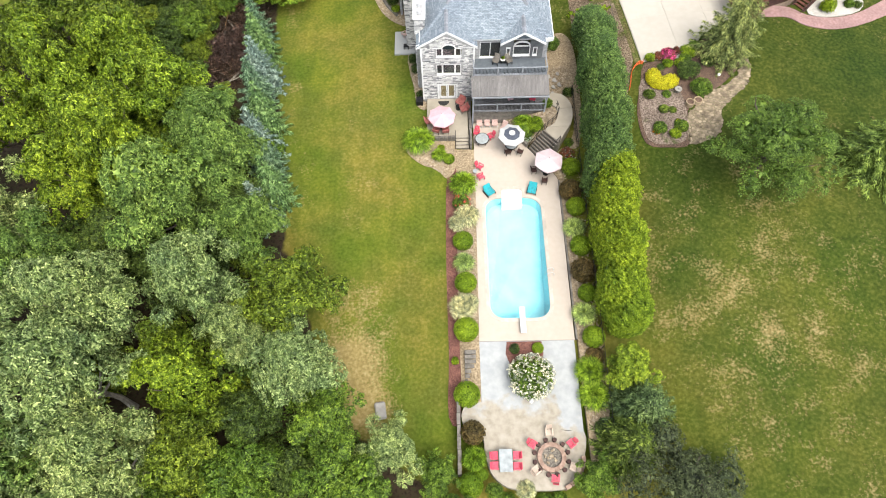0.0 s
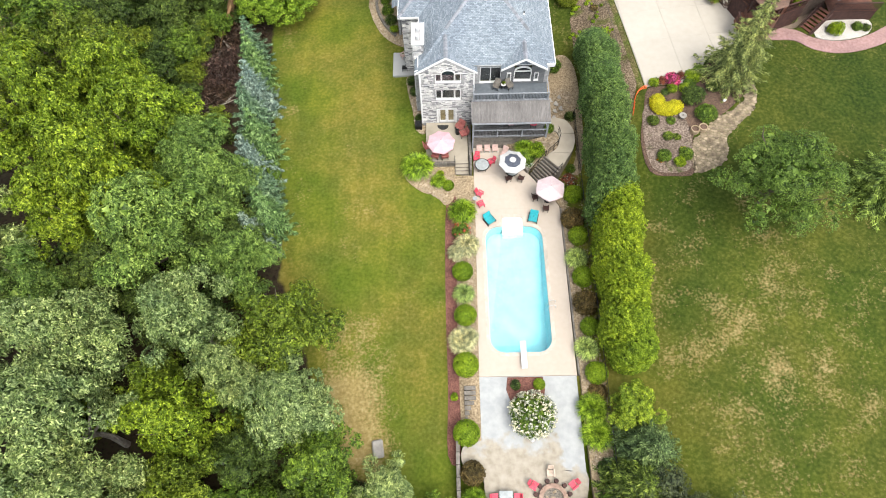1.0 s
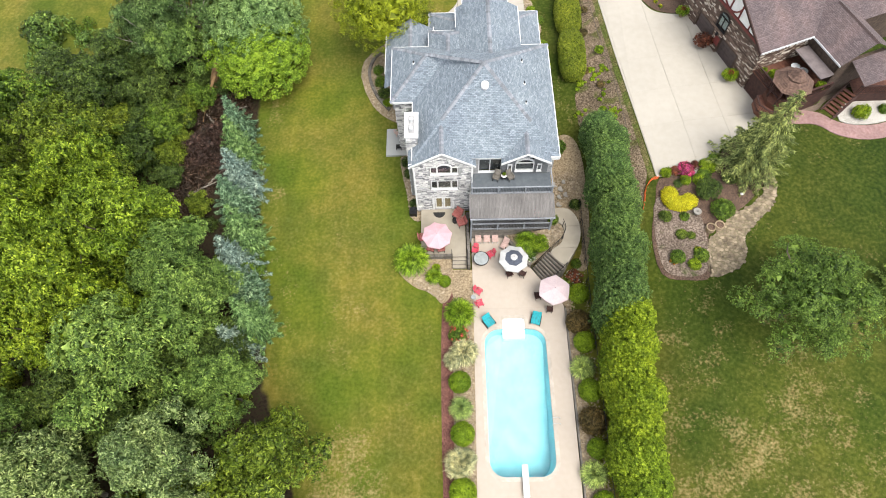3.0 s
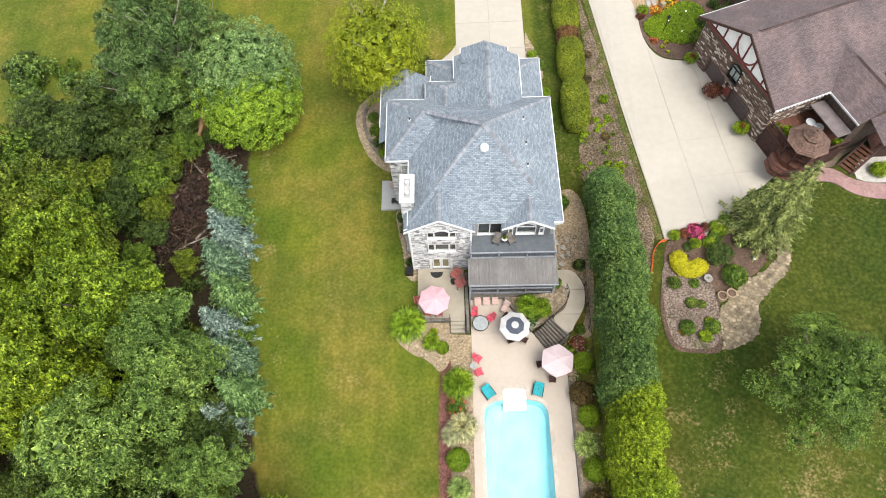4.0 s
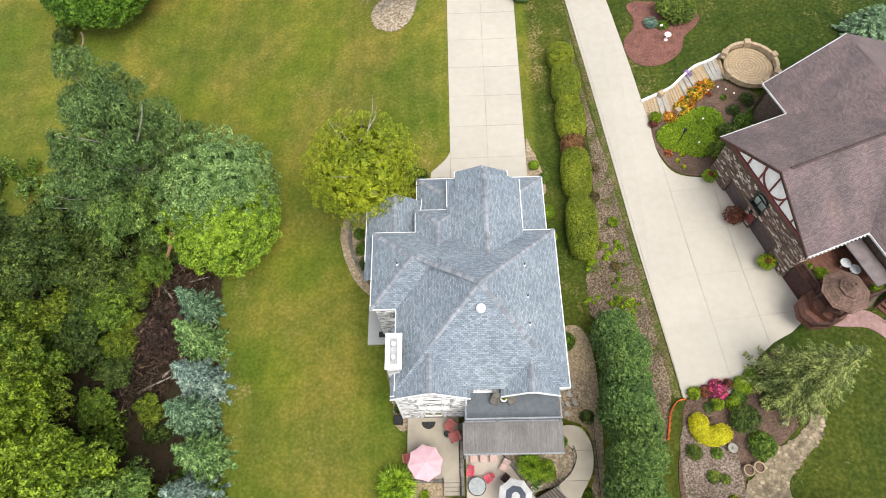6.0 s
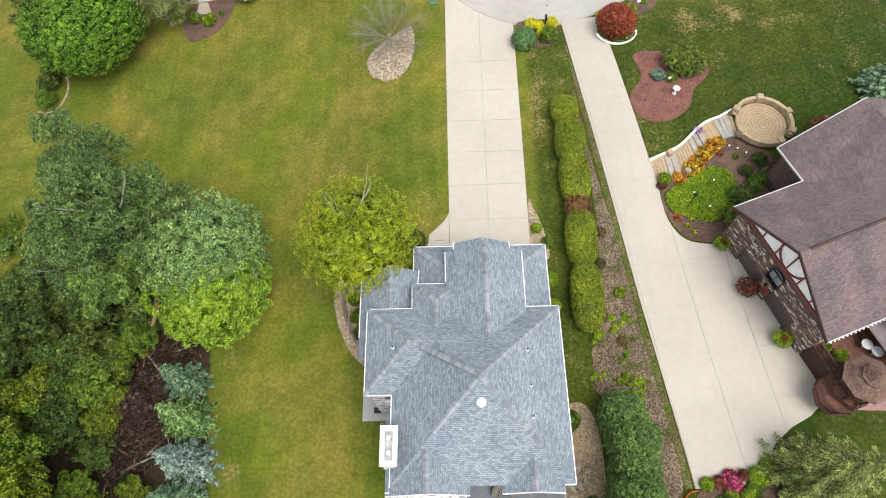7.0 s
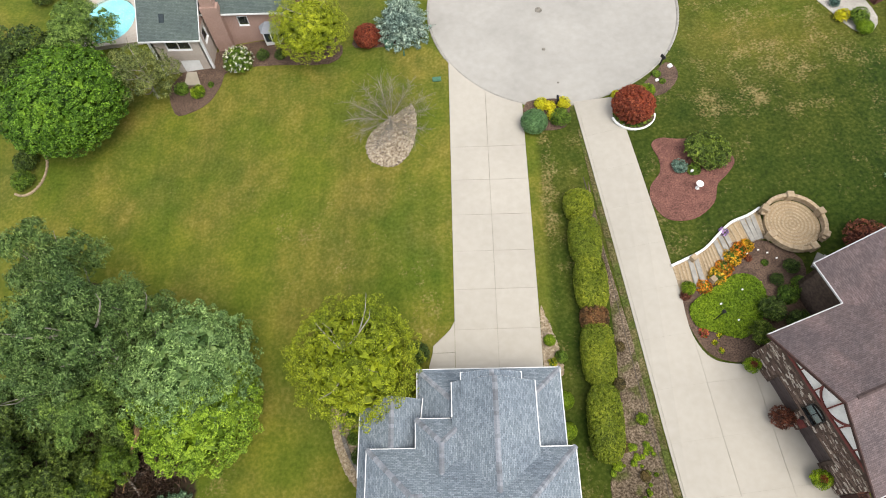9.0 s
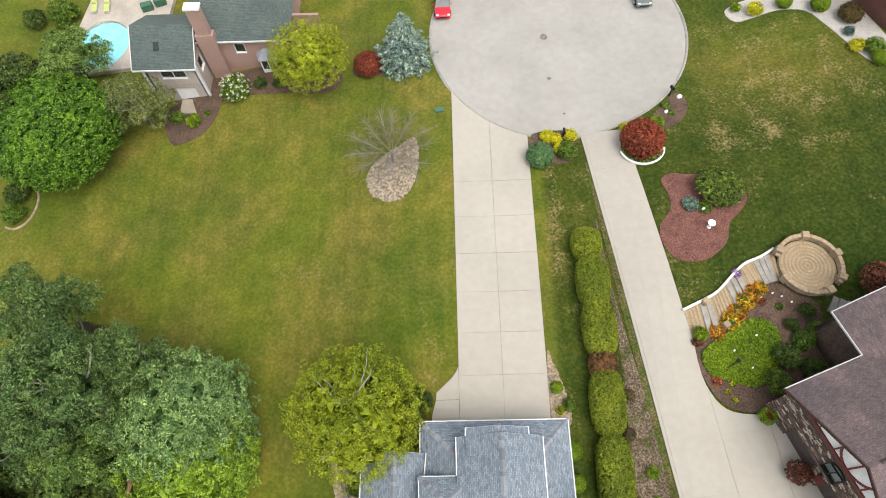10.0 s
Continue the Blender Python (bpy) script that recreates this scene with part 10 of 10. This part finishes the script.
# ---- beside the turning circle ----
rock_bed = smooth_line([(-3.7, 85.4), (-5.7, 86.3), (-6.5, 88.0), (-6.1, 89.6), (-4.7, 90.8), (-3.1, 91.8), (-1.8, 92.4), (-1.4, 90.6), (-1.6, 88.2), (-2.3, 86.4)], 4)
sheet("rock_bed", rock_bed, 0.05, MULCH_PALE, "bed of pale rocks round a crab apple", "rock bed")
pebbles(rock_bed, 2200, land, "pale tumbled rocks heaped round the crab apple", 50, (0.08, 0.17), surface("pale_rock", (0.17, 0.125, 0.08), (0.46, 0.395, 0.30), 3.5, 0.9, 0.3, 0.01, 0.3, 3.0))
tagged(part("utility_box", box(0.75, 95.5, land(0.75, 95.5) - 0.02, 0.9, 0.55, 0.16, 4, 0.02), GREEN_BOX), "low green utility box in the lawn", "utility box")
tagged(part("hydrant_marker", rod((-2.7, 99.0, land(-2.7, 99)), (-2.7, 99.0, land(-2.7, 99) + 0.7), 0.09, 0.07, 8), GREEN_BOX), "small green pedestal in the lawn", "utility post")
tagged(part("utility_box", box(-4.4, 100.7, land(-4.4, 100.7), 0.9, 0.8, 0.6, 10, 0.04), GREEN_BOX), "green electrical cabinet beside the blue spruce", "utility box")
sheet("mulch_bed", smooth_line([(-8.2, 101.2), (-4.0, 100.6), (-1.2, 101.2), (-0.6, 103.0), (-3.2, 104.0), (-7.8, 103.0)], 3), 0.04, MULCH, "brown mulch bed under the blue spruce", "mulch bed")
shrub("red", -6.7, 101.7, 1.45, "round scarlet-leaved shrub beside the spruce", 1.9)
sheet("mulch_bed", smooth_line([(9.7, 89.2), (11.4, 88.7), (13.4, 88.9), (13.9, 90.3), (13.8, 92.2), (9.8, 92.2)], 3), 0.05, MULCH, "mulch bed between the two drive entrances", "mulch bed")
shrub("ball", 10.3, 89.2, 1.3, "smooth clipped globe of blue-green yew", 1.9)
shrub("green", 13.0, 89.8, 1.15, "loose green shrub with yellow tips", 1.2)
for x, y, r in ((11.2, 91.7, 0.8), (12.0, 91.3, 0.7), (13.5, 91.6, 0.75), (12.2, 90.2, 0.6)):
    shrub("gold", x, y, r, "golden yellow shrub beside the mailbox", 0.95)


def mailbox(x, y, turn, label):
    e = thing("mailbox", label, "mailbox", (x, y, land(x, y)), turn)
    part("post", box(0, 0, 0, 0.12, 0.12, 1.1), DARK_METAL, e)
    b = box(0, 0, 1.05, 0.22, 0.55, 0.2)
    add_rod(b, (0, -0.275, 1.25), (0, 0.275, 1.25), 0.11, seg=12)
    part("box", b, DARK_METAL, e)
    part("flag", box(0.13, 0.1, 1.2, 0.015, 0.03, 0.25), RED_TIMBER, e)
    return e


mailbox(12.75, 91.55, 0, "black metal mailbox among golden shrubs")
mailbox(23.6, 95.7, 30, "black metal mailbox beside a pale rock")
ring_line = ring_of(19.85, 89.6, 2.15, 2.0, 40, 0.05, 3)
sheet("planting_ring", ring_line, 0.05, MULCH, "round bed under a scarlet shrub", "mulch bed")
ground_cover(ring_of(19.85, 89.5, 1.9, 1.75, 30), GREEN, 1500, 0.10, 0.15, "low green ground cover under a scarlet shrub", 60)
white_edge = thing("stone_edging", "curved white stone edging round a bed", "edging", kind="structure")
for k in range(16):
    a = radians(200 + 10 * k)
    part("stone", box(19.85 + 2.1 * math.cos(a), 89.55 + 1.95 * math.sin(a), land(20, 89.5) - 0.02, 0.2, 0.36, 0.2, math.degrees(a), 0.03), STUCCO, white_edge)
shrub("red", 19.7, 89.75, 1.95, "large round scarlet burning bush", 2.5)
for x, y, r, key in ((21.6, 92.1, 0.9, "lime"), (18.6, 91.9, 0.6, "gold"), (23.0, 94.4, 0.5, "green"), (23.4, 93.4, 0.4, "green")):
    shrub(key, x, y, r, "leafy %s shrub beside the turning circle" % ("golden" if key == "gold" else "green"), r)
sheet("mulch_bed", smooth_line([(21.6, 91.6), (23.4, 91.9), (24.9, 93.6), (25.1, 95.2), (24.2, 96.0), (22.6, 94.4), (21.4, 93.0)], 3), 0.05, MULCH, "brown mulch bed beside the kerb", "mulch bed")
for x, y, s in ((24.5, 95.4, 0.6), (22.9, 93.6, 0.45)):
    tagged(part("rock", box(x, y, land(x, y), s * 0.9, s * 0.7, s * 0.5, 30, s * 0.18), STUCCO), "rounded white rock in mulch", "rock", "white rocks")


def car(x, y, turn, paint, label, suv=False):
    """A parked car, nose along -y before its turn."""
    e = thing("car", label, "car", (x, y, land(x, y) + 0.03), turn)
    L, W, h0, h1 = (4.5, 1.8, 0.92, 1.45) if not suv else (4.6, 1.85, 1.05, 1.68)
    prof = [(-L / 2, 0.35), (-L / 2, 0.62), (-L / 2 + 0.15, 0.72), (-L / 2 + 1.15, h0), (L / 2 - 0.3, h0 + 0.03), (L / 2, 0.85), (L / 2, 0.35)]
    b = bmesh.new()
    k = len(prof)
    for s in (-1, 1):
        for y_, z_ in prof:
            taper = 1.0 - 0.10 * max(0, abs(y_) - L * 0.36) / (L * 0.14) - 0.05 * (z_ > 0.8)
            b.verts.new((s * W / 2 * taper, y_, z_))
    b.verts.ensure_lookup_table()
    b.faces.new([b.verts[i] for i in range(k)])
    b.faces.new([b.verts[k + i] for i in range(k)][::-1])
    for i in range(k):
        j = (i + 1) % k
        b.faces.new((b.verts[i], b.verts[j], b.verts[k + j], b.verts[k + i]))
    bmesh.ops.bevel(b, geom=b.edges[:], offset=0.06, segments=2, affect="EDGES", profile=0.6)
    part("body", b, paint, e, smooth=True)
    c = bmesh.new()
    y0, y1, y2, y3 = -L / 2 + 1.05, -L / 2 + 1.75, L / 2 - 0.75, L / 2 - 0.2
    w0, w1 = W / 2 * 0.93, W / 2 * 0.74
    add_faces(c, [(-w0, y0, h0 - 0.05), (w0, y0, h0 - 0.05), (w0, y3, h0), (-w0, y3, h0), (-w1, y1, h1 - 0.06), (w1, y1, h1 - 0.06), (w1, y2, h1 - 0.06), (-w1, y2, h1 - 0.06)], ((0, 1, 5, 4), (1, 2, 6, 5), (2, 3, 7, 6), (3, 0, 4, 7), (4, 5, 6, 7)))
    part("windows", c, CAR_GLASS, e)
    part("roof", box(0, (y1 + y2) / 2, h1 - 0.07, 2 * w1 + 0.06, y2 - y1 + 0.08, 0.09, bevel=0.04), paint, e)
    for sx in (-1, 1):
        part("headlight", box(sx * W * 0.34, -L / 2 + 0.16, 0.64, 0.34, 0.22, 0.12, bevel=0.03), WHITE_METAL, e)
        part("mirror", box(sx * (W / 2 + 0.06), y0 + 0.4, h0, 0.18, 0.1, 0.13, bevel=0.03), paint, e)
        for yy in (-L / 2 + 0.85, L / 2 - 0.85):
            wh = part("wheel", rod((sx * (W / 2 - 0.2), yy, 0.32), (sx * (W / 2 + 0.01), yy, 0.32), 0.32, seg=20), TYRE, e)
            part("rim", rod((sx * (W / 2 - 0.02), yy, 0.32), (sx * (W / 2 + 0.02), yy, 0.32), 0.2, seg=14), WHITE_METAL, wh)
    part("grille", box(0, -L / 2 - 0.01, 0.45, W * 0.5, 0.06, 0.14, bevel=0.02), DARK_METAL, e)
    return e


car(1.25, 109.6, 2, CAR_RED, "shiny red hatchback parked at the kerb")
car(22.9, 110.0, 3, CAR_GREEN, "grey-green estate car parked on the turning circle", True)

# ---- the pink brick house ----
ph = thing("house", "pink brick house with green shingle roof and broad chimney", "house")
pw = bmesh.new()
wall_panel(pw, (-30.2, 101.0), (1, 0), 5.6, -5.0, 1.2, 0.3, [(1.5, 4.3, -0.7, 0.6), (2.2, 4.4, -4.4, -2.2)])
wall_panel(pw, (-30.2, 108.0), (0, -1), 7.0, -5.0, 1.2, 0.3, [])
wall_panel(pw, (-24.6, 101.0), (0, 1), 7.0, -5.0, 1.2, 0.3, [(1.0, 2.4, -0.9, 0.8)])
part("wing_wall", pw, BEIGE_WALL, ph, "beige rendered wing")
pm = bmesh.new()
wall_panel(pm, (-24.6, 103.9), (1, 0), 9.4, -5.0, 1.9, 0.3, [(3.6, 4.8, -0.2, 1.2)])
wall_panel(pm, (-15.2, 103.9), (0, 1), 10.0, -5.0, 1.9, 0.3, [])
wall_panel(pm, (-15.2, 107.0), (1, 0), 3.2, -5.0, 1.9, 0.3, [(0.6, 1.6, -0.5, 1.2)])
add_faces(pm, [(-24.62, 101.0, 1.15), (-24.62, 107.8, 1.15), (-24.62, 104.4, 3.4), (-24.8, 101.0, 1.15), (-24.8, 107.8, 1.15), (-24.8, 104.4, 3.4)], ((0, 1, 2), (5, 4, 3)))
part("wall", pm, PINK_BRICK, ph)
pr_ = linked("roof", roof_mesh(hip_x(-24.9, -14.8, 103.5, 114.0, 1.9, 0.75, False, True)[:2] + hip_x(-24.9, -14.8, 103.5, 114.0, 1.9, 0.75, False, True)[3:]), SHINGLE_GREEN, ph)
linked("wing_roof", roof_mesh([((-31.0, 100.5, 1.2), (-24.4, 100.5, 1.2), (-24.4, 104.4, 3.6), (-31.0, 104.4, 3.6)), ((-24.4, 108.4, 1.2), (-31.0, 108.4, 1.2), (-31.0, 104.4, 3.6), (-24.4, 104.4, 3.6))]), SHINGLE_GREEN, pr_)
pt = bmesh.new()
for a, b in (((-31.0, 100.5, 1.2), (-24.4, 100.5, 1.2)), ((-24.4, 100.5, 1.2), (-24.4, 104.4, 3.6)), ((-24.4, 108.4, 1.2), (-24.4, 104.4, 3.6)), ((-24.9, 103.5, 1.9), (-14.8, 103.5, 1.9)), ((-31.0, 104.4, 3.6), (-31.0, 100.5, 1.2))):
    eave_board(pt, a, b, 0.16, 0.03)
part("fascia", pt, WHITE, pr_)
part("skylight", box(-28.3, 102.6, 2.35, 0.55, 0.9, 0.2, tilt=32), CAR_GLASS, pr_)
part("chimney", add_box(box(-23.3, 103.7, -5.0, 1.9, 0.9, 8.0), -23.3, 103.75, 2.9, 1.4, 0.8, 3.4), PINK_BRICK, ph)
part("chimney_cap", box(-23.3, 103.75, 6.3, 1.6, 1.0, 0.18), WHITE, ph)
window(ph, (-27.3, 101.1, -0.65), 0, 2.7, 1.2, 2)
window(ph, (-20.4, 104.0, -0.15), 0, 1.15, 1.3, 1)
window(ph, (-24.7, 102.7, -0.85), 90, 1.3, 1.6, 1)
part("garage_door", box(-26.9, 101.1, -4.4, 2.1, 0.08, 2.15), WHITE, ph, "white basement door")
for x in (-30.25, -24.55):
    part("corner_board", box(x, 100.98, -4.6, 0.25, 0.25, 5.8), WHITE, ph)
bay2 = thing("bay_window", at=(-17.6, 103.4, -2.2))
bay2.parent = ph
part("bay_wall", prism([(-1.2, 0.5), (-0.8, -0.5), (0.8, -0.5), (1.2, 0.5)], -0.6, 0.5), WHITE, bay2)
part("pane", prism([(-1.1, 0.5), (-0.74, -0.44), (0.74, -0.44), (1.1, 0.5)], 0.5, 1.9), CAR_GLASS, bay2)
part("mullion", add_box(add_box(box(-0.77, -0.47, 0.5, 0.12, 0.12, 1.45), 0.77, -0.47, 0.5, 0.12, 0.12, 1.45), 0, -0.47, 0.5, 0.08, 0.08, 1.45), WHITE, bay2)
part("bay_roof", add_faces(bmesh.new(), [(-1.35, 0.55, 1.9), (-0.95, -0.65, 1.9), (0.95, -0.65, 1.9), (1.35, 0.55, 1.9), (0.5, 0.5, 2.6), (-0.5, 0.5, 2.6)], ((0, 1, 5), (1, 2, 4, 5), (2, 3, 4), (0, 3, 2, 1))), SHINGLE_CAP, bay2)
zb = land(-26.6, 99.6)
tagged(part("stoop", box(-26.6, 99.9, zb - 0.2, 2.4, 1.9, 0.32), CONCRETE_TAN), "small concrete stoop before the basement door", "stoop", kind="structure")
sheet("mulch_bed", smooth_line([(-29.4, 99.6), (-28.6, 95.6), (-26.8, 95.4), (-24.6, 96.4), (-23.4, 98.4), (-22.6, 100.2), (-17.5, 100.0), (-11.0, 99.4), (-9.6, 101.4), (-12.0, 103.4), (-24.0, 103.4)], 3), 0.05, MULCH, "brown mulch bed along the pink house", "mulch bed")
flowering(-21.3, 100.6, 1.75, 2.4, "green", FLOWER_WHITE, 95, 0.13, "rounded bush covered in white blossom", None, None, 50)
for x, y, r, key in ((-25.9, 97.6, 0.9, "lime"), (-28.0, 98.4, 0.9, "green"), (-24.6, 98.6, 0.4, "green"), (-18.6, 101.2, 0.8, "dark"), (-16.6, 101.0, 0.7, "dark"), (-43.5, 87.4, 1.3, "green"), (-43.6, 89.6, 1.4, "dark"), (-43.9, 91.8, 1.3, "green"), (-44.2, 113.9, 2.0, "green"), (-47.4, 113.0, 1.5, "dark"), (-42.6, 108.6, 1.6, "green")):
    shrub(key, x, y, r, "leafy shrub beside the pink brick house" if x > -40 else "leafy shrub at the end of the far lawn")
rpool = thing("round_pool", "round turquoise pool in a white concrete deck", "pool")
zp = -3.75
part("deck", plate_with_hole([(-42.6, 105.8), (-40.0, 104.8), (-34.0, 105.6), (-31.6, 108.0), (-31.4, 117.5), (-41.5, 117.5)], ring_of(-38.6, 109.2, 3.1, 3.7, 36), zp - 0.8, zp), COPING, rpool)
part("basin", prism(ring_of(-38.6, 109.2, 3.12, 3.72, 36), zp - 1.0, zp - 0.42), PLASTER, rpool)
wp = part("water", prism(ring_of(-38.6, 109.2, 3.08, 3.68, 36), zp - 0.22, zp - 0.15), WATER, rpool)
wp.visible_shadow = False
LIME_CLOTH = surface("lime_cushion", (0.38, 0.42, 0.12), (0.46, 0.5, 0.18), 6.0, 0.8, 0.2)
for x in (-40.7, -39.2):
    e = thing("sun_lounger", "lime green sun lounger beside the round pool", "lounger", (x, 115.0, zp), 8, "lime sun loungers")
    part("cushion", box(0, -0.3, 0.3, 0.65, 1.3, 0.1, bevel=0.03), LIME_CLOTH, e)
    part("backrest", box(0, 0.5, 0.34, 0.65, 0.1, 0.7, tilt=-50, bevel=0.03), LIME_CLOTH, e)
    part("frame", box(0, -0.1, 0.05, 0.6, 1.6, 0.22), WHITE_METAL, e)
pfence = thing("fence", "dark green garden fence round the pool deck", "fence")
for k in range(10):
    part("panel", box(-40.8 + 1.1 * k, 117.6, zp, 1.06, 0.06, 1.5), GREEN_BOX, pfence)
for x, y in ((-34.2, 114.6), (-32.8, 115.4)):
    tagged(part("storage_box", box(x, y, zp, 1.3, 0.8, 0.9, 20, 0.05), GREEN_BOX), "dark green storage box on the pool deck", "box")

# ---- brick house at the far end of the lawn ----
bh = thing("house", "red brick house with white window frames", "house")
bh.matrix_basis = pose(47.9, 106.5, land(44, 100) - 0.2, 0, 0, 28)
RB = surface("red_brick", (0.085, 0.035, 0.028), (0.14, 0.06, 0.046), 9.0, 0.9, 0.4, 0.01, 0.2, 1.0)
bw = bmesh.new()
wall_panel(bw, (-5, -4), (1, 0), 10.0, -0.8, 5.0, 0.3, [(0.8, 3.0, 1.0, 2.6), (5.0, 7.0, 1.0, 2.6)])
wall_panel(bw, (-5, 4), (0, -1), 8.0, -0.8, 5.0, 0.3, [(1.5, 3.0, 1.0, 2.6)])
wall_panel(bw, (5, -4), (0, 1), 8.0, -0.8, 5.0, 0.3, [])
wall_panel(bw, (5, 4), (-1, 0), 10.0, -0.8, 5.0, 0.3, [])
part("wall", bw, RB, bh)
linked("roof", roof_mesh(hip_x(-5.6, 5.6, -4.6, 4.6, 5.0, 0.6, True, True)), SHINGLE_BROWN, bh)
window(bh, (-3.1, -3.9, 1.0), 0, 2.2, 1.6, 2)
window(bh, (1.0, -3.9, 1.0), 0, 2.0, 1.6, 2)
window(bh, (-4.9, 1.8, 1.0), -90, 1.5, 1.6, 2)
stone_bed = smooth_line([(31.2, 106.4), (31.9, 104.8), (33.6, 104.9), (36.0, 105.3), (38.4, 104.6), (39.6, 102.6), (40.9, 100.0), (42.2, 97.6), (43.8, 97.0), (45.2, 99.0), (44.0, 103.0), (42.0, 107.0), (37.0, 107.6), (33.0, 107.4)], 3)
sheet("gravel_bed", stone_bed, 0.05, GRAVEL_PALE, "white gravel bed in front of the brick house", "gravel bed")
for x, y, r, key in ((33.9, 105.7, 0.9, "gold"), (32.2, 106.4, 0.6, "lime"), (36.6, 105.9, 0.8, "box"), (39.6, 104.7, 0.95, "box"), (41.9, 102.9, 1.1, "bronze"), (41.3, 100.9, 0.6, "blue"), (41.5, 99.0, 0.8, "gold"), (42.9, 98.6, 1.1, "green"), (43.2, 97.3, 0.8, "box"), (39.8, 106.6, 0.8, "lime")):
    shrub(key, x, y, r, "rounded shrub in a white gravel bed")

far_edge = thing("stone_edging", "curved pale stone edging round two bushes", "edging", kind="structure")
for k in range(18):
    a = radians(-110 + 9 * k)
    x, y = -43.6 + 1.9 * math.cos(a), 88.8 + 2.9 * math.sin(a)
    part("stone", box(x, y, land(x, y) - 0.03, 0.22, 0.42, 0.2, math.degrees(a), 0.03), LIMESTONE, far_edge)
